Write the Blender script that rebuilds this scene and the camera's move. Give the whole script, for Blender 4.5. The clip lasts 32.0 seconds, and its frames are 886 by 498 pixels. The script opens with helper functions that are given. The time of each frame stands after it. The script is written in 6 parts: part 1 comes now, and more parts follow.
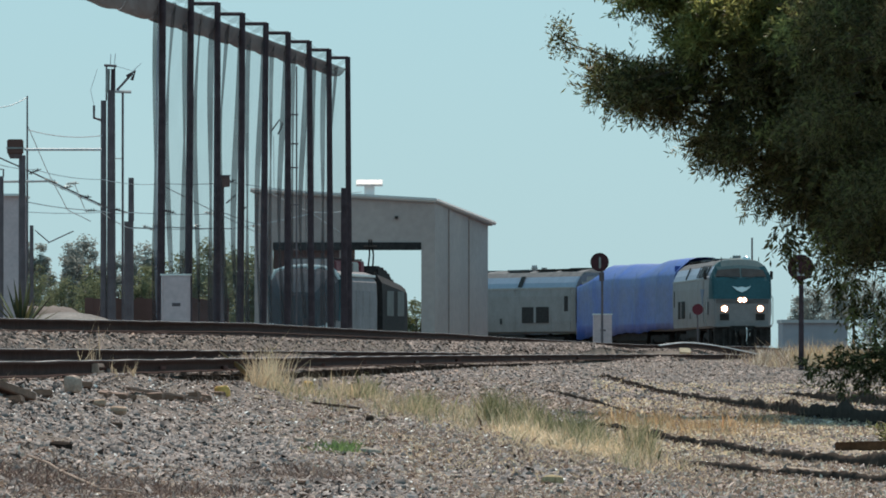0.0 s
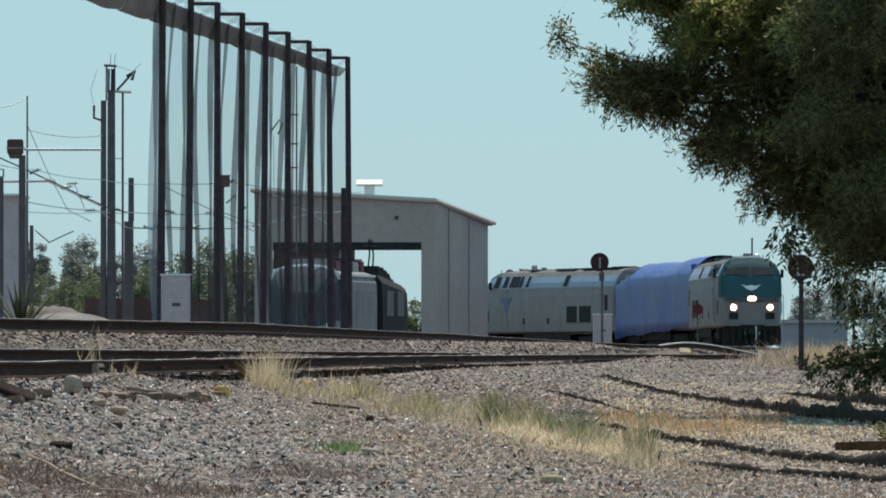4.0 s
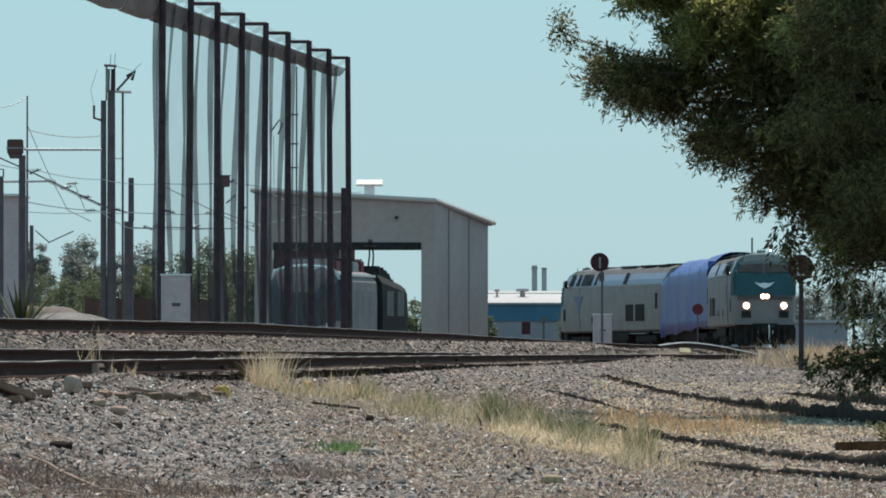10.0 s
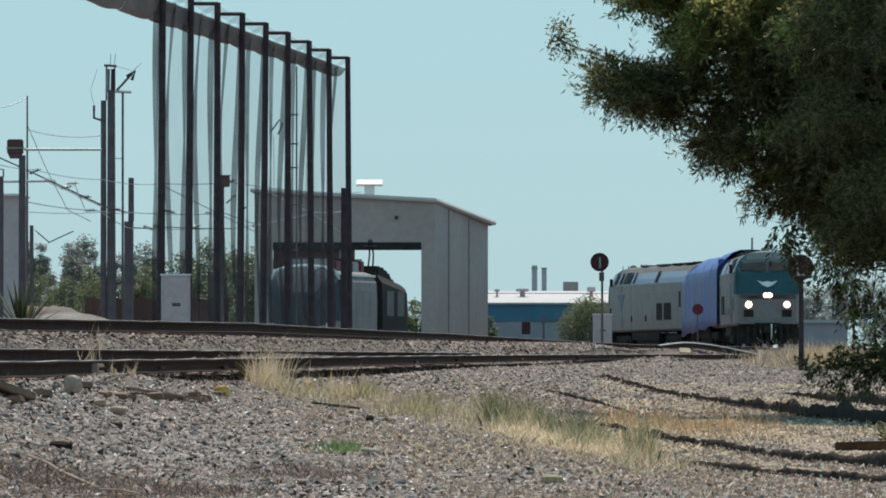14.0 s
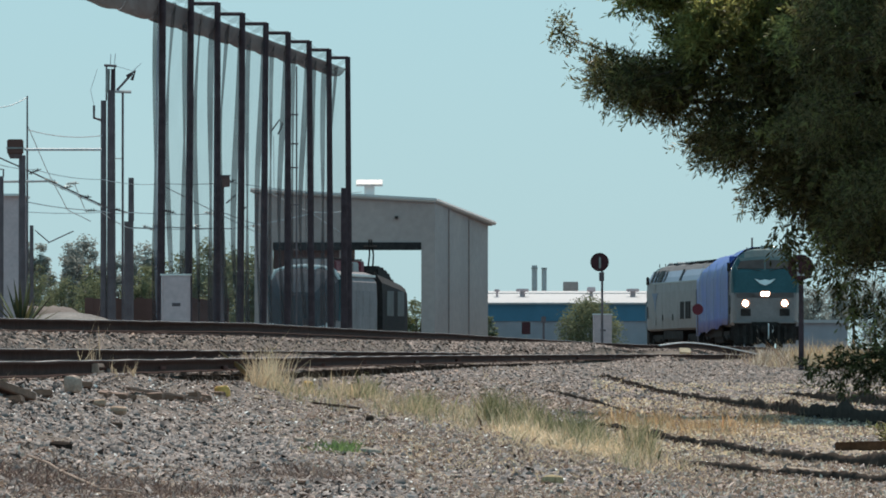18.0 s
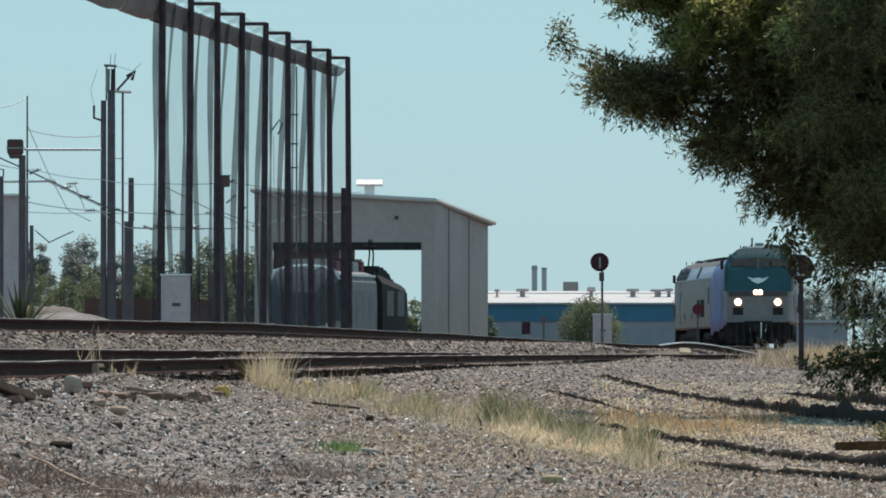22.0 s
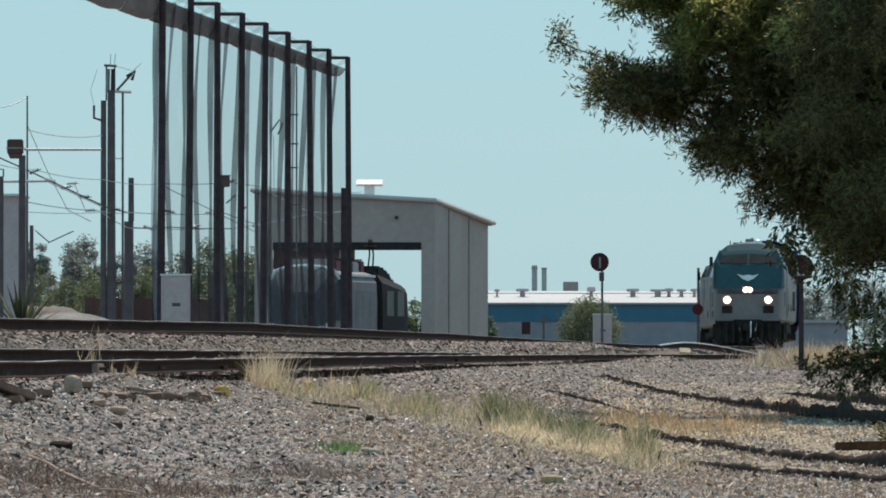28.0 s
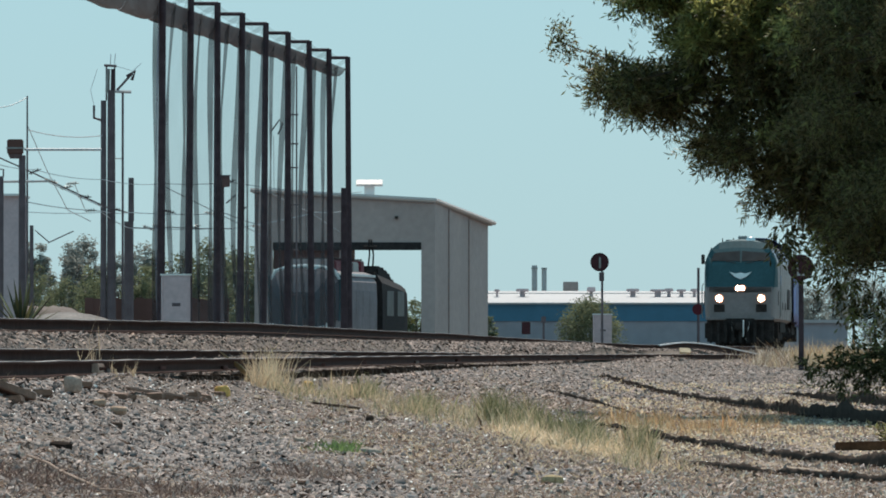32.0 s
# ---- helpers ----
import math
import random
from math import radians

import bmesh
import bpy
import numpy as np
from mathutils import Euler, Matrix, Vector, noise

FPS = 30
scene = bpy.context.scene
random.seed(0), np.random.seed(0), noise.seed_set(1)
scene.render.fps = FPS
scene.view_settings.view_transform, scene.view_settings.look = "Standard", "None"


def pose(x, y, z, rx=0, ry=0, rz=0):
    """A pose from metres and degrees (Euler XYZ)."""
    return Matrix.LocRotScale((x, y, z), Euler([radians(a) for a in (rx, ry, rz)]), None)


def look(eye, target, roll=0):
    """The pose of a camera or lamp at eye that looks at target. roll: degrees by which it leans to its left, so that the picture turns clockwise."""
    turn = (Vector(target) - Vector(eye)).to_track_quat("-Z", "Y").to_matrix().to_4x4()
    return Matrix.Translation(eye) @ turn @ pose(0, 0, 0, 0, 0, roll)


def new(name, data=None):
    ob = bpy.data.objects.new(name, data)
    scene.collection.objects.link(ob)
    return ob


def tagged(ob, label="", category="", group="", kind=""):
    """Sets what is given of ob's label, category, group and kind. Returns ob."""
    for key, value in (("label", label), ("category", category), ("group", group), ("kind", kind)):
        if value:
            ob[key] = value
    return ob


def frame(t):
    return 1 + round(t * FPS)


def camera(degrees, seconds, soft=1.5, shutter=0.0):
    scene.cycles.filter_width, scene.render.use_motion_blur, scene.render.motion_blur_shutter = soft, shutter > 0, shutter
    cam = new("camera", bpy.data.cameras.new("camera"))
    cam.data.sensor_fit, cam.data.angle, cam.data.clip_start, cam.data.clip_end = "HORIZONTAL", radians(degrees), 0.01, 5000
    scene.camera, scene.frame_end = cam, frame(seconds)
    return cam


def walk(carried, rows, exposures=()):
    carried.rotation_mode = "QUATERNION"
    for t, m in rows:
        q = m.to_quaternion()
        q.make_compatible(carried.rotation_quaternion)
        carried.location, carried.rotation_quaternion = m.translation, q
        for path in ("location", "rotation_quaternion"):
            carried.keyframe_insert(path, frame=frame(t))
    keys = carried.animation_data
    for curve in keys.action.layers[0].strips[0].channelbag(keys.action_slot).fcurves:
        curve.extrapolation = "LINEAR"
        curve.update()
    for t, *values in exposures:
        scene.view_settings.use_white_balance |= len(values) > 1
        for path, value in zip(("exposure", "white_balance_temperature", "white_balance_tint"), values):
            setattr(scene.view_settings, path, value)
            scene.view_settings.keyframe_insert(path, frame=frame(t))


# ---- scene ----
# The camera stands still on a tripod with a long lens, 1.3 m over the foot of the bank.
cam = camera(5.441, 32.0, soft=1.8)
EYE = pose(0, 0, 1.3, 90.639, 0, 0)
walk(cam, [(0, EYE), (32, EYE)], exposures=[(0, 0.0, 6500, 10), (32, 0.0, 6500, 10)])

# ---- light: high summer sun behind the scene ----
SUN_UP, SUN_TURN = 52, 6
world = bpy.data.worlds.new("sky")
scene.world = world
world.use_nodes = True
wn = world.node_tree
sky = wn.nodes.new("ShaderNodeTexSky")
sky.sky_type = 'NISHITA'
sky.sun_disc = False
sky.sun_elevation = radians(SUN_UP)
sky.sun_rotation = radians(SUN_TURN)
sky.air_density, sky.dust_density, sky.ozone_density = 1.0, 0.3, 1.0
haze = wn.nodes.new("ShaderNodeMix")
haze.data_type = 'RGBA'
haze.inputs["Factor"].default_value = 0.72
haze.inputs["B"].default_value = (3.4, 7.1, 8.8, 1)
wn.links.new(sky.outputs[0], haze.inputs["A"])
wn.links.new(haze.outputs["Result"], wn.nodes["Background"].inputs[0])
wn.nodes["Background"].inputs[1].default_value = 0.085
sun = new("sun", bpy.data.lights.new("sun", 'SUN'))
sun.data.energy, sun.data.angle, sun.data.color = 4.9, radians(0.53), (1.0, 0.89, 0.78)
sx, sy = math.sin(radians(SUN_TURN)), math.cos(radians(SUN_TURN))
sun.matrix_world = look((sx * 60, 150 + sy * 60, 90), (0, 150, 90 - 60 * math.tan(radians(SUN_UP))))


# ---- materials ----
def mat(name, base, rough=0.7, metal=0.0, scale=4.0, vary=0.25, tint=None, bump=0.0, fine=40.0, island=0.0, objrand=0.0, spec=0.5, trans=0.0, hues=()):
    """Two scales of colour change and a fine relief on one base colour; tint: the second colour of the stains."""
    m = bpy.data.materials.new(name)
    m.use_nodes = True
    n, l = m.node_tree.nodes, m.node_tree.links
    b = n["Principled BSDF"]
    b.inputs["Roughness"].default_value = rough
    b.inputs["Metallic"].default_value = metal
    b.inputs["Specular IOR Level"].default_value = spec
    tc = n.new("ShaderNodeTexCoord")
    big = n.new("ShaderNodeTexNoise")
    big.inputs["Scale"].default_value, big.inputs["Detail"].default_value = scale, 6
    small = n.new("ShaderNodeTexNoise")
    small.inputs["Scale"].default_value, small.inputs["Detail"].default_value = fine, 4
    l.new(tc.outputs["Object"], big.inputs["Vector"])
    l.new(tc.outputs["Object"], small.inputs["Vector"])
    ramp = n.new("ShaderNodeValToRGB")
    dark = tint or tuple(c * (1 - vary) for c in base)
    ramp.color_ramp.elements[0].position, ramp.color_ramp.elements[1].position = 0.35, 0.68
    ramp.color_ramp.elements[0].color = (*dark, 1)
    ramp.color_ramp.elements[1].color = (*base, 1)
    l.new(big.outputs["Fac"], ramp.inputs[0])
    mix = n.new("ShaderNodeMix")
    mix.data_type, mix.blend_type = 'RGBA', 'MULTIPLY'
    mix.inputs["Factor"].default_value = 1.0
    grey = n.new("ShaderNodeMapRange")
    grey.inputs["From Min"].default_value, grey.inputs["From Max"].default_value = 0.3, 0.7
    grey.inputs["To Min"].default_value, grey.inputs["To Max"].default_value = 1 - vary * 0.7, 1 + vary * 0.4
    l.new(small.outputs["Fac"], grey.inputs["Value"])
    l.new(ramp.outputs[0], mix.inputs["A"])
    l.new(grey.outputs[0], mix.inputs["B"])
    out = mix.outputs["Result"]
    if island or objrand:
        src = n.new("ShaderNodeNewGeometry").outputs["Random Per Island"] if island else n.new("ShaderNodeObjectInfo").outputs["Random"]
        k = island or objrand
        r = n.new("ShaderNodeMapRange")
        r.inputs["To Min"].default_value, r.inputs["To Max"].default_value = 1 - k, 1 + k
        l.new(src, r.inputs["Value"])
        if hues:
            hr = n.new("ShaderNodeValToRGB")
            hr.color_ramp.interpolation = 'CONSTANT'
            for i, h in enumerate(hues):
                e = hr.color_ramp.elements[i] if i < 2 else hr.color_ramp.elements.new(0.5)
                e.position, e.color = i / len(hues), (*h, 1)
            l.new(src, hr.inputs[0])
            hm = n.new("ShaderNodeMix")
            hm.data_type = 'RGBA'
            hm.inputs["Factor"].default_value = 0.75
            l.new(out, hm.inputs["A"])
            l.new(hr.outputs[0], hm.inputs["B"])
            out = hm.outputs["Result"]
        m2 = n.new("ShaderNodeMix")
        m2.data_type, m2.blend_type = 'RGBA', 'MULTIPLY'
        m2.inputs["Factor"].default_value = 1.0
        l.new(out, m2.inputs["A"])
        l.new(r.outputs[0], m2.inputs["B"])
        out = m2.outputs["Result"]
    l.new(out, b.inputs["Base Color"])
    if bump:
        bp = n.new("ShaderNodeBump")
        bp.inputs["Strength"].default_value, bp.inputs["Distance"].default_value = bump, 0.02
        l.new(small.outputs["Fac"], bp.inputs["Height"])
        l.new(bp.outputs[0], b.inputs["Normal"])
    if trans:
        tl = n.new("ShaderNodeBsdfTranslucent")
        mx = n.new("ShaderNodeMixShader")
        mx.inputs[0].default_value = trans
        l.new(out, tl.inputs["Color"])
        l.new(b.outputs[0], mx.inputs[1])
        l.new(tl.outputs[0], mx.inputs[2])
        l.new(mx.outputs[0], n["Material Output"].inputs[0])
    return m


def glow(name, colour, strength):
    m = bpy.data.materials.new(name)
    m.use_nodes = True
    b = m.node_tree.nodes["Principled BSDF"]
    b.inputs["Base Color"].default_value = (*colour, 1)
    b.inputs["Emission Color"].default_value = (*colour, 1)
    b.inputs["Emission Strength"].default_value = strength
    return m


def gauze(name, colour, cover):
    """Fine netting: threads over holes far too small to see singly."""
    m = bpy.data.materials.new(name)
    m.use_nodes = True
    n, l = m.node_tree.nodes, m.node_tree.links
    d = n.new("ShaderNodeBsdfDiffuse")
    d.inputs[0].default_value = (*colour, 1)
    t = n.new("ShaderNodeBsdfTransparent")
    x = n.new("ShaderNodeMixShader")
    tc = n.new("ShaderNodeTexCoord")
    no = n.new("ShaderNodeTexNoise")
    no.inputs["Scale"].default_value = 0.7
    r = n.new("ShaderNodeMapRange")
    r.inputs["To Min"].default_value, r.inputs["To Max"].default_value = cover * 0.75, cover * 1.25
    l.new(tc.outputs["Object"], no.inputs["Vector"])
    l.new(no.outputs["Fac"], r.inputs["Value"])
    l.new(r.outputs[0], x.inputs[0])
    l.new(t.outputs[0], x.inputs[1])
    l.new(d.outputs[0], x.inputs[2])
    l.new(x.outputs[0], n["Material Output"].inputs[0])
    return m


M_SOIL = mat("gravel soil", (0.135, 0.108, 0.094), 0.95, 0, 0.35, 0.4, tint=(0.18, 0.145, 0.12), bump=0.8, fine=22, spec=0.1)
M_STONE = mat("crushed stone", (0.30, 0.27, 0.25), 0.9, 0, 0.4, 0.3, tint=(0.25, 0.20, 0.165), fine=30, island=0.45, spec=0.3, hues=((0.10, 0.085, 0.083), (0.46, 0.372, 0.335), (0.345, 0.310, 0.300), (0.60, 0.482, 0.43), (0.21, 0.155, 0.135), (0.42, 0.38, 0.37), (0.80, 0.69, 0.635), (0.135, 0.122, 0.12), (0.45, 0.325, 0.27)))
M_BALLAST = mat("track ballast", (0.25, 0.195, 0.17), 0.92, 0, 1, 0.3, fine=30, island=0.7)
# near-black so that the ruts' shade is painted in
M_RUT = mat("clod and rut dirt, shade in its colour", (0.030, 0.021, 0.017), 0.95, 0, 2, 0.4, fine=30, island=0.5, spec=0.03)
M_DEADWEED = mat("dead brown weed", (0.23, 0.165, 0.14), 0.9, 0, 2, 0.3, island=0.4, trans=0.15, spec=0.1, hues=((0.215, 0.15, 0.132), (0.30, 0.222, 0.19), (0.165, 0.112, 0.10), (0.37, 0.285, 0.23)))
M_MOUND = mat("pale gravel mound", (0.30, 0.27, 0.25), 0.95, 0, 1, 0.4, fine=12, bump=0.5, spec=0.1)
M_TRAM = mat("grimy grey tram paint", (0.32, 0.295, 0.30), 0.7, 0, 1, 0.2, fine=9, spec=0.0)
M_RAIL = mat("rusty rail side", (0.085, 0.046, 0.038), 0.95, 0.0, 6, 0.4, fine=60, spec=0.05)
M_RAILTOP = mat("worn rail head", (0.30, 0.255, 0.235), 0.45, 0.8, 3, 0.25, fine=60)
M_TIE = mat("weathered tie", (0.095, 0.062, 0.047), 0.95, 0, 5, 0.4, fine=50, objrand=0.35, spec=0.1)
M_SILVER = mat("silver grey paint", (0.245, 0.222, 0.220), 0.5, 0.1, 1.2, 0.16, tint=(0.20, 0.18, 0.176), fine=9, spec=0.35)
M_BAND = mat("pale blue grey band", (0.25, 0.295, 0.385), 0.45, 0.1, 1.2, 0.14, fine=9)
M_TEAL = mat("blue green nose paint", (0.048, 0.104, 0.116), 0.55, 0.0, 1.5, 0.15, fine=9, spec=0.06)
M_EMBLEM = mat("faded blue emblem paint", (0.07, 0.12, 0.23), 0.5, 0, 2, 0.2)
M_ROOF = mat("dusty roof", (0.16, 0.16, 0.165), 0.8, 0.0, 2, 0.3, fine=12, spec=0.1)
# black and grille: dust, and haze put into the raised base colours
M_BLACK = mat("dusty black underframe lifted for haze", (0.055, 0.046, 0.043), 0.9, 0.0, 3, 0.45, fine=20, spec=0.1)
M_GRILLE = mat("dark grille", (0.050, 0.045, 0.045), 0.8, 0.0, 8, 0.4, fine=40, spec=0.1)
M_GLASS = mat("dark window glass", (0.036, 0.038, 0.040), 0.5, 0.0, 2, 0.2, spec=0.02)
M_STEEL = mat("bare steel", (0.35, 0.35, 0.34), 0.45, 0.8, 5, 0.3)
M_TARP = mat("blue tarpaulin", (0.042, 0.115, 0.46), 0.42, 0.0, 0.45, 0.3, tint=(0.115, 0.16, 0.36), bump=0.25, fine=4, trans=0.12, spec=0.3)
M_LAMP = glow("lit headlight", (1.0, 0.86, 0.72), 30)
# orange emission that paints the glare round lit lamps
M_GLARE = glow("warm glow for lamp glare", (1.0, 0.50, 0.30), 1.5)
M_WHITE = mat("white paint", (0.78, 0.78, 0.76), 0.6, 0, 2, 0.12)
M_CABINET = mat("off white cabinet paint", (0.60, 0.465, 0.47), 0.6, 0, 1.5, 0.14, fine=8, spec=0.2)
M_WALL = mat("beige ribbed wall", (0.475, 0.376, 0.348), 0.75, 0, 0.25, 0.12, fine=3, spec=0.2)
M_TRIM = mat("sunlit roof trim", (0.62, 0.54, 0.50), 0.6, 0, 1, 0.15)
M_POLE = mat("dark timber pole", (0.088, 0.062, 0.070), 0.9, 0, 3, 0.35, fine=25, spec=0.1)
M_MAST = mat("dull galvanised mast", (0.165, 0.132, 0.142), 0.75, 0.0, 2, 0.3, spec=0.15)
M_WIRE = mat("pale wire", (0.62, 0.61, 0.62), 0.5, 0.2)
M_NET = gauze("black netting", (0.13, 0.12, 0.13), 0.19)
M_NET2 = gauze("bunched netting", (0.15, 0.122, 0.124), 0.72)
M_NETTOP = gauze("doubled brown netting", (0.175, 0.138, 0.135), 0.84)
# paler copy of the net with sunlight put into its colour
M_NETPALE = gauze("netting paled by painted sunlight", (0.34, 0.32, 0.39), 0.5)
M_FLUE = mat("grey flue steel", (0.52, 0.51, 0.51), 0.6, 0.1, 1, 0.2)
M_BLUEWALL = mat("blue cladding", (0.045, 0.16, 0.25), 0.6, 0, 0.05, 0.12, fine=1)
M_PALEWALL = mat("pale concrete wall", (0.32, 0.31, 0.34), 0.85, 0, 0.05, 0.14, fine=1)
M_PALEROOF = mat("white roof sheet", (0.38, 0.37, 0.375), 0.7, 0, 0.05, 0.1, fine=1)
M_RED = mat("red sign enamel", (0.15, 0.02, 0.032), 0.6, 0, 5, 0.2, spec=0.3)
M_MAROON = mat("dark red sign enamel", (0.075, 0.024, 0.030), 0.6, 0, 8, 0.3, spec=0.2)
M_LEAF = mat("leathery leaf", (0.135, 0.125, 0.054), 0.42, 0, 1.2, 0.35, tint=(0.078, 0.07, 0.034), fine=6, island=0.6, trans=0.5, spec=0.22, hues=((0.13, 0.13, 0.05), (0.085, 0.083, 0.036), (0.18, 0.152, 0.076), (0.165, 0.17, 0.064), (0.105, 0.105, 0.045)))
# brighter leaf colour that holds the sunlight on the tree's tops
M_BRIGHTLEAF = mat("young leaf, sunlight in its colour", (0.36, 0.37, 0.13), 0.5, 0, 1.2, 0.3, fine=6, island=0.4, trans=0.65)
M_BARK = mat("grey brown bark", (0.09, 0.065, 0.05), 0.95, 0, 5, 0.4, bump=0.6)
M_STRAW = mat("dry grass", (0.62, 0.51, 0.36), 0.8, 0, 0.6, 0.3, tint=(0.50, 0.395, 0.275), island=0.35, trans=0.42, hues=((0.70, 0.60, 0.45), (0.54, 0.42, 0.28), (0.42, 0.31, 0.215), (0.64, 0.50, 0.33), (0.42, 0.36, 0.23), (0.64, 0.55, 0.42)))
M_GREEN = mat("half green grass", (0.26, 0.265, 0.14), 0.8, 0, 0.6, 0.3, island=0.35, trans=0.35, hues=((0.19, 0.205, 0.10), (0.36, 0.32, 0.19), (0.26, 0.26, 0.135)))
M_SEDGE = mat("green sedge", (0.20, 0.20, 0.10), 0.8, 0, 0.6, 0.3, island=0.35, trans=0.3, hues=((0.13, 0.145, 0.07), (0.26, 0.245, 0.14), (0.19, 0.19, 0.095), (0.38, 0.31, 0.19), (0.16, 0.135, 0.08)))
M_MAT = mat("bleached straw", (0.84, 0.67, 0.44), 0.85, 0, 0.6, 0.3, island=0.3, trans=0.4, hues=((0.88, 0.72, 0.49), (0.78, 0.60, 0.38), (0.62, 0.46, 0.29), (0.84, 0.70, 0.52)))
M_GOLD = mat("golden dry grass", (0.52, 0.34, 0.17), 0.8, 0, 0.6, 0.3, island=0.35, trans=0.4, hues=((0.58, 0.38, 0.19), (0.40, 0.24, 0.13), (0.62, 0.46, 0.28), (0.46, 0.27, 0.14), (0.30, 0.19, 0.11)))
# pale glass: reflected light is put into the base colour
M_CABGLASS = mat("tram glass with painted reflection", (0.17, 0.17, 0.16), 0.5, 0.0, 2, 0.3, spec=0.1)
M_TRAMGLASS = mat("matt dark tram glass", (0.085, 0.088, 0.098), 0.7, 0.0, 2, 0.2, spec=0.0)
M_WEED = mat("fresh weed", (0.185, 0.275, 0.10), 0.7, 0, 2, 0.3, island=0.4, trans=0.4)
# far foliage: distance haze is put into these pale base colours
M_BUSH = mat("pale green foliage", (0.215, 0.235, 0.14), 0.85, 0, 0.3, 0.3, island=0.12, trans=0.6, spec=0.05)
M_FARTREE = mat("grey green eucalyptus foliage with haze in it", (0.32, 0.33, 0.30), 0.85, 0, 0.2, 0.25, island=0.12, trans=0.55, spec=0.2)
M_BRICK = mat("rusty brown wall", (0.17, 0.092, 0.08), 0.9, 0, 0.6, 0.3, spec=0.1)
M_YELLOW = mat("yellow stone", (0.86, 0.50, 0.16), 0.8, 0, 8, 0.3, spec=0.1)
M_SLATE = mat("grey broken slate", (0.30, 0.262, 0.242), 0.9, 0, 4, 0.3, fine=20, island=0.4, spec=0.1, hues=((0.20, 0.178, 0.173), (0.42, 0.37, 0.35), (0.29, 0.245, 0.225), (0.09, 0.079, 0.077), (0.62, 0.545, 0.51)))
M_LITTER = mat("dry litter", (0.46, 0.35, 0.27), 0.95, 0, 2, 0.3, island=0.35, spec=0.1, trans=0.25, hues=((0.62, 0.49, 0.38), (0.34, 0.24, 0.185), (0.48, 0.35, 0.265), (0.22, 0.15, 0.12), (0.78, 0.67, 0.56), (0.16, 0.11, 0.09)))
M_CHUNK = mat("broken grey rock", (0.33, 0.30, 0.28), 0.9, 0, 9, 0.3, fine=35, bump=0.3, objrand=0.45, spec=0.1, hues=((0.24, 0.215, 0.20), (0.37, 0.325, 0.30), (0.31, 0.25, 0.215), (0.15, 0.133, 0.125), (0.45, 0.39, 0.355)))
# darker than the soil: carries the shade of the rut faces
M_SHADEDIRT = mat("crumbly dirt, rut shade in its colour", (0.085, 0.063, 0.052), 0.95, 0, 3, 0.4, fine=30, bump=0.6, spec=0.03)
M_LICHEN = mat("lichened stone", (0.56, 0.41, 0.23), 0.9, 0, 14, 0.5, tint=(0.36, 0.27, 0.17), fine=60, spec=0.05)
M_CREAM = mat("cream limestone", (0.92, 0.66, 0.44), 0.8, 0, 8, 0.2, spec=0.1)
M_CHROME = mat("polished steel dome", (0.75, 0.74, 0.72), 0.22, 1.0, 6, 0.1)
M_WSHIELD = mat("dusty windshield glass", (0.040, 0.046, 0.050), 0.5, 0, 3, 0.3, spec=0.03)
M_PLANK = mat("dark brown plank", (0.15, 0.075, 0.042), 0.95, 0, 3, 0.4, fine=30, spec=0.05)
M_ROCK = mat("grey rock", (0.33, 0.27, 0.22), 0.9, 0, 6, 0.3, bump=0.4, island=0.4, spec=0.15)
M_SAND = mat("orange brown sandstone", (0.52, 0.36, 0.26), 0.9, 0, 6, 0.3, bump=0.3, spec=0.1)
M_PATH = mat("sandy trodden dirt", (0.35, 0.275, 0.21), 0.95, 0, 1.5, 0.35, tint=(0.28, 0.215, 0.165), bump=0.6, fine=25, spec=0.1)
M_PALESTONE = mat("pale worn stone", (0.56, 0.41, 0.33), 0.9, 0, 6, 0.3, bump=0.3, spec=0.05)
M_WOOD = mat("old brown timber", (0.25, 0.145, 0.10), 0.9, 0, 3, 0.4, fine=30)


# ---- mesh helpers ----
def part(name, bm, material, parent=None, label="", smooth=False):
    """Link a bmesh as one mesh object under a thing or part."""
    me = bpy.data.meshes.new(name)
    bm.normal_update()
    if smooth:
        for f in bm.faces:
            f.smooth = True
    bm.to_mesh(me)
    bm.free()
    for m in (material if isinstance(material, (list, tuple)) else [material]):
        me.materials.append(m)
    ob = new(name, me)
    if parent:
        ob.parent = parent
    if label:
        ob["label"] = label
    return ob


def soup(name, verts, faces, material, parent=None):
    me = bpy.data.meshes.new(name)
    me.vertices.add(len(verts))
    me.vertices.foreach_set("co", np.asarray(verts, dtype=np.float32).ravel())
    faces = np.asarray(faces, dtype=np.int32)
    k = faces.shape[1]
    me.loops.add(faces.size)
    me.loops.foreach_set("vertex_index", faces.ravel())
    me.polygons.add(len(faces))
    me.polygons.foreach_set("loop_start", np.arange(len(faces), dtype=np.int32) * k)
    me.update(calc_edges=True)
    me.validate()
    me.materials.append(material)
    ob = new(name, me)
    if parent:
        ob.parent = parent
    return ob


def thing(name, m, label, category, group="", kind=""):
    ob = new(name)
    ob.matrix_basis = m
    return tagged(ob, label, category, group, kind)


def box(bm, x0, x1, y0, y1, z0, z1, bevel=0.0):
    r = bmesh.ops.create_cube(bm, size=1)
    for v in r["verts"]:
        v.co = Vector(((x0 + x1) / 2 + v.co.x * (x1 - x0), (y0 + y1) / 2 + v.co.y * (y1 - y0), (z0 + z1) / 2 + v.co.z * (z1 - z0)))
    if bevel:
        es = {e for v in r["verts"] for e in v.link_edges}
        bmesh.ops.bevel(bm, geom=list(es), offset=bevel, segments=2, affect='EDGES')
    return bm


def cube(*a, **k):
    return box(bmesh.new(), *a, **k)


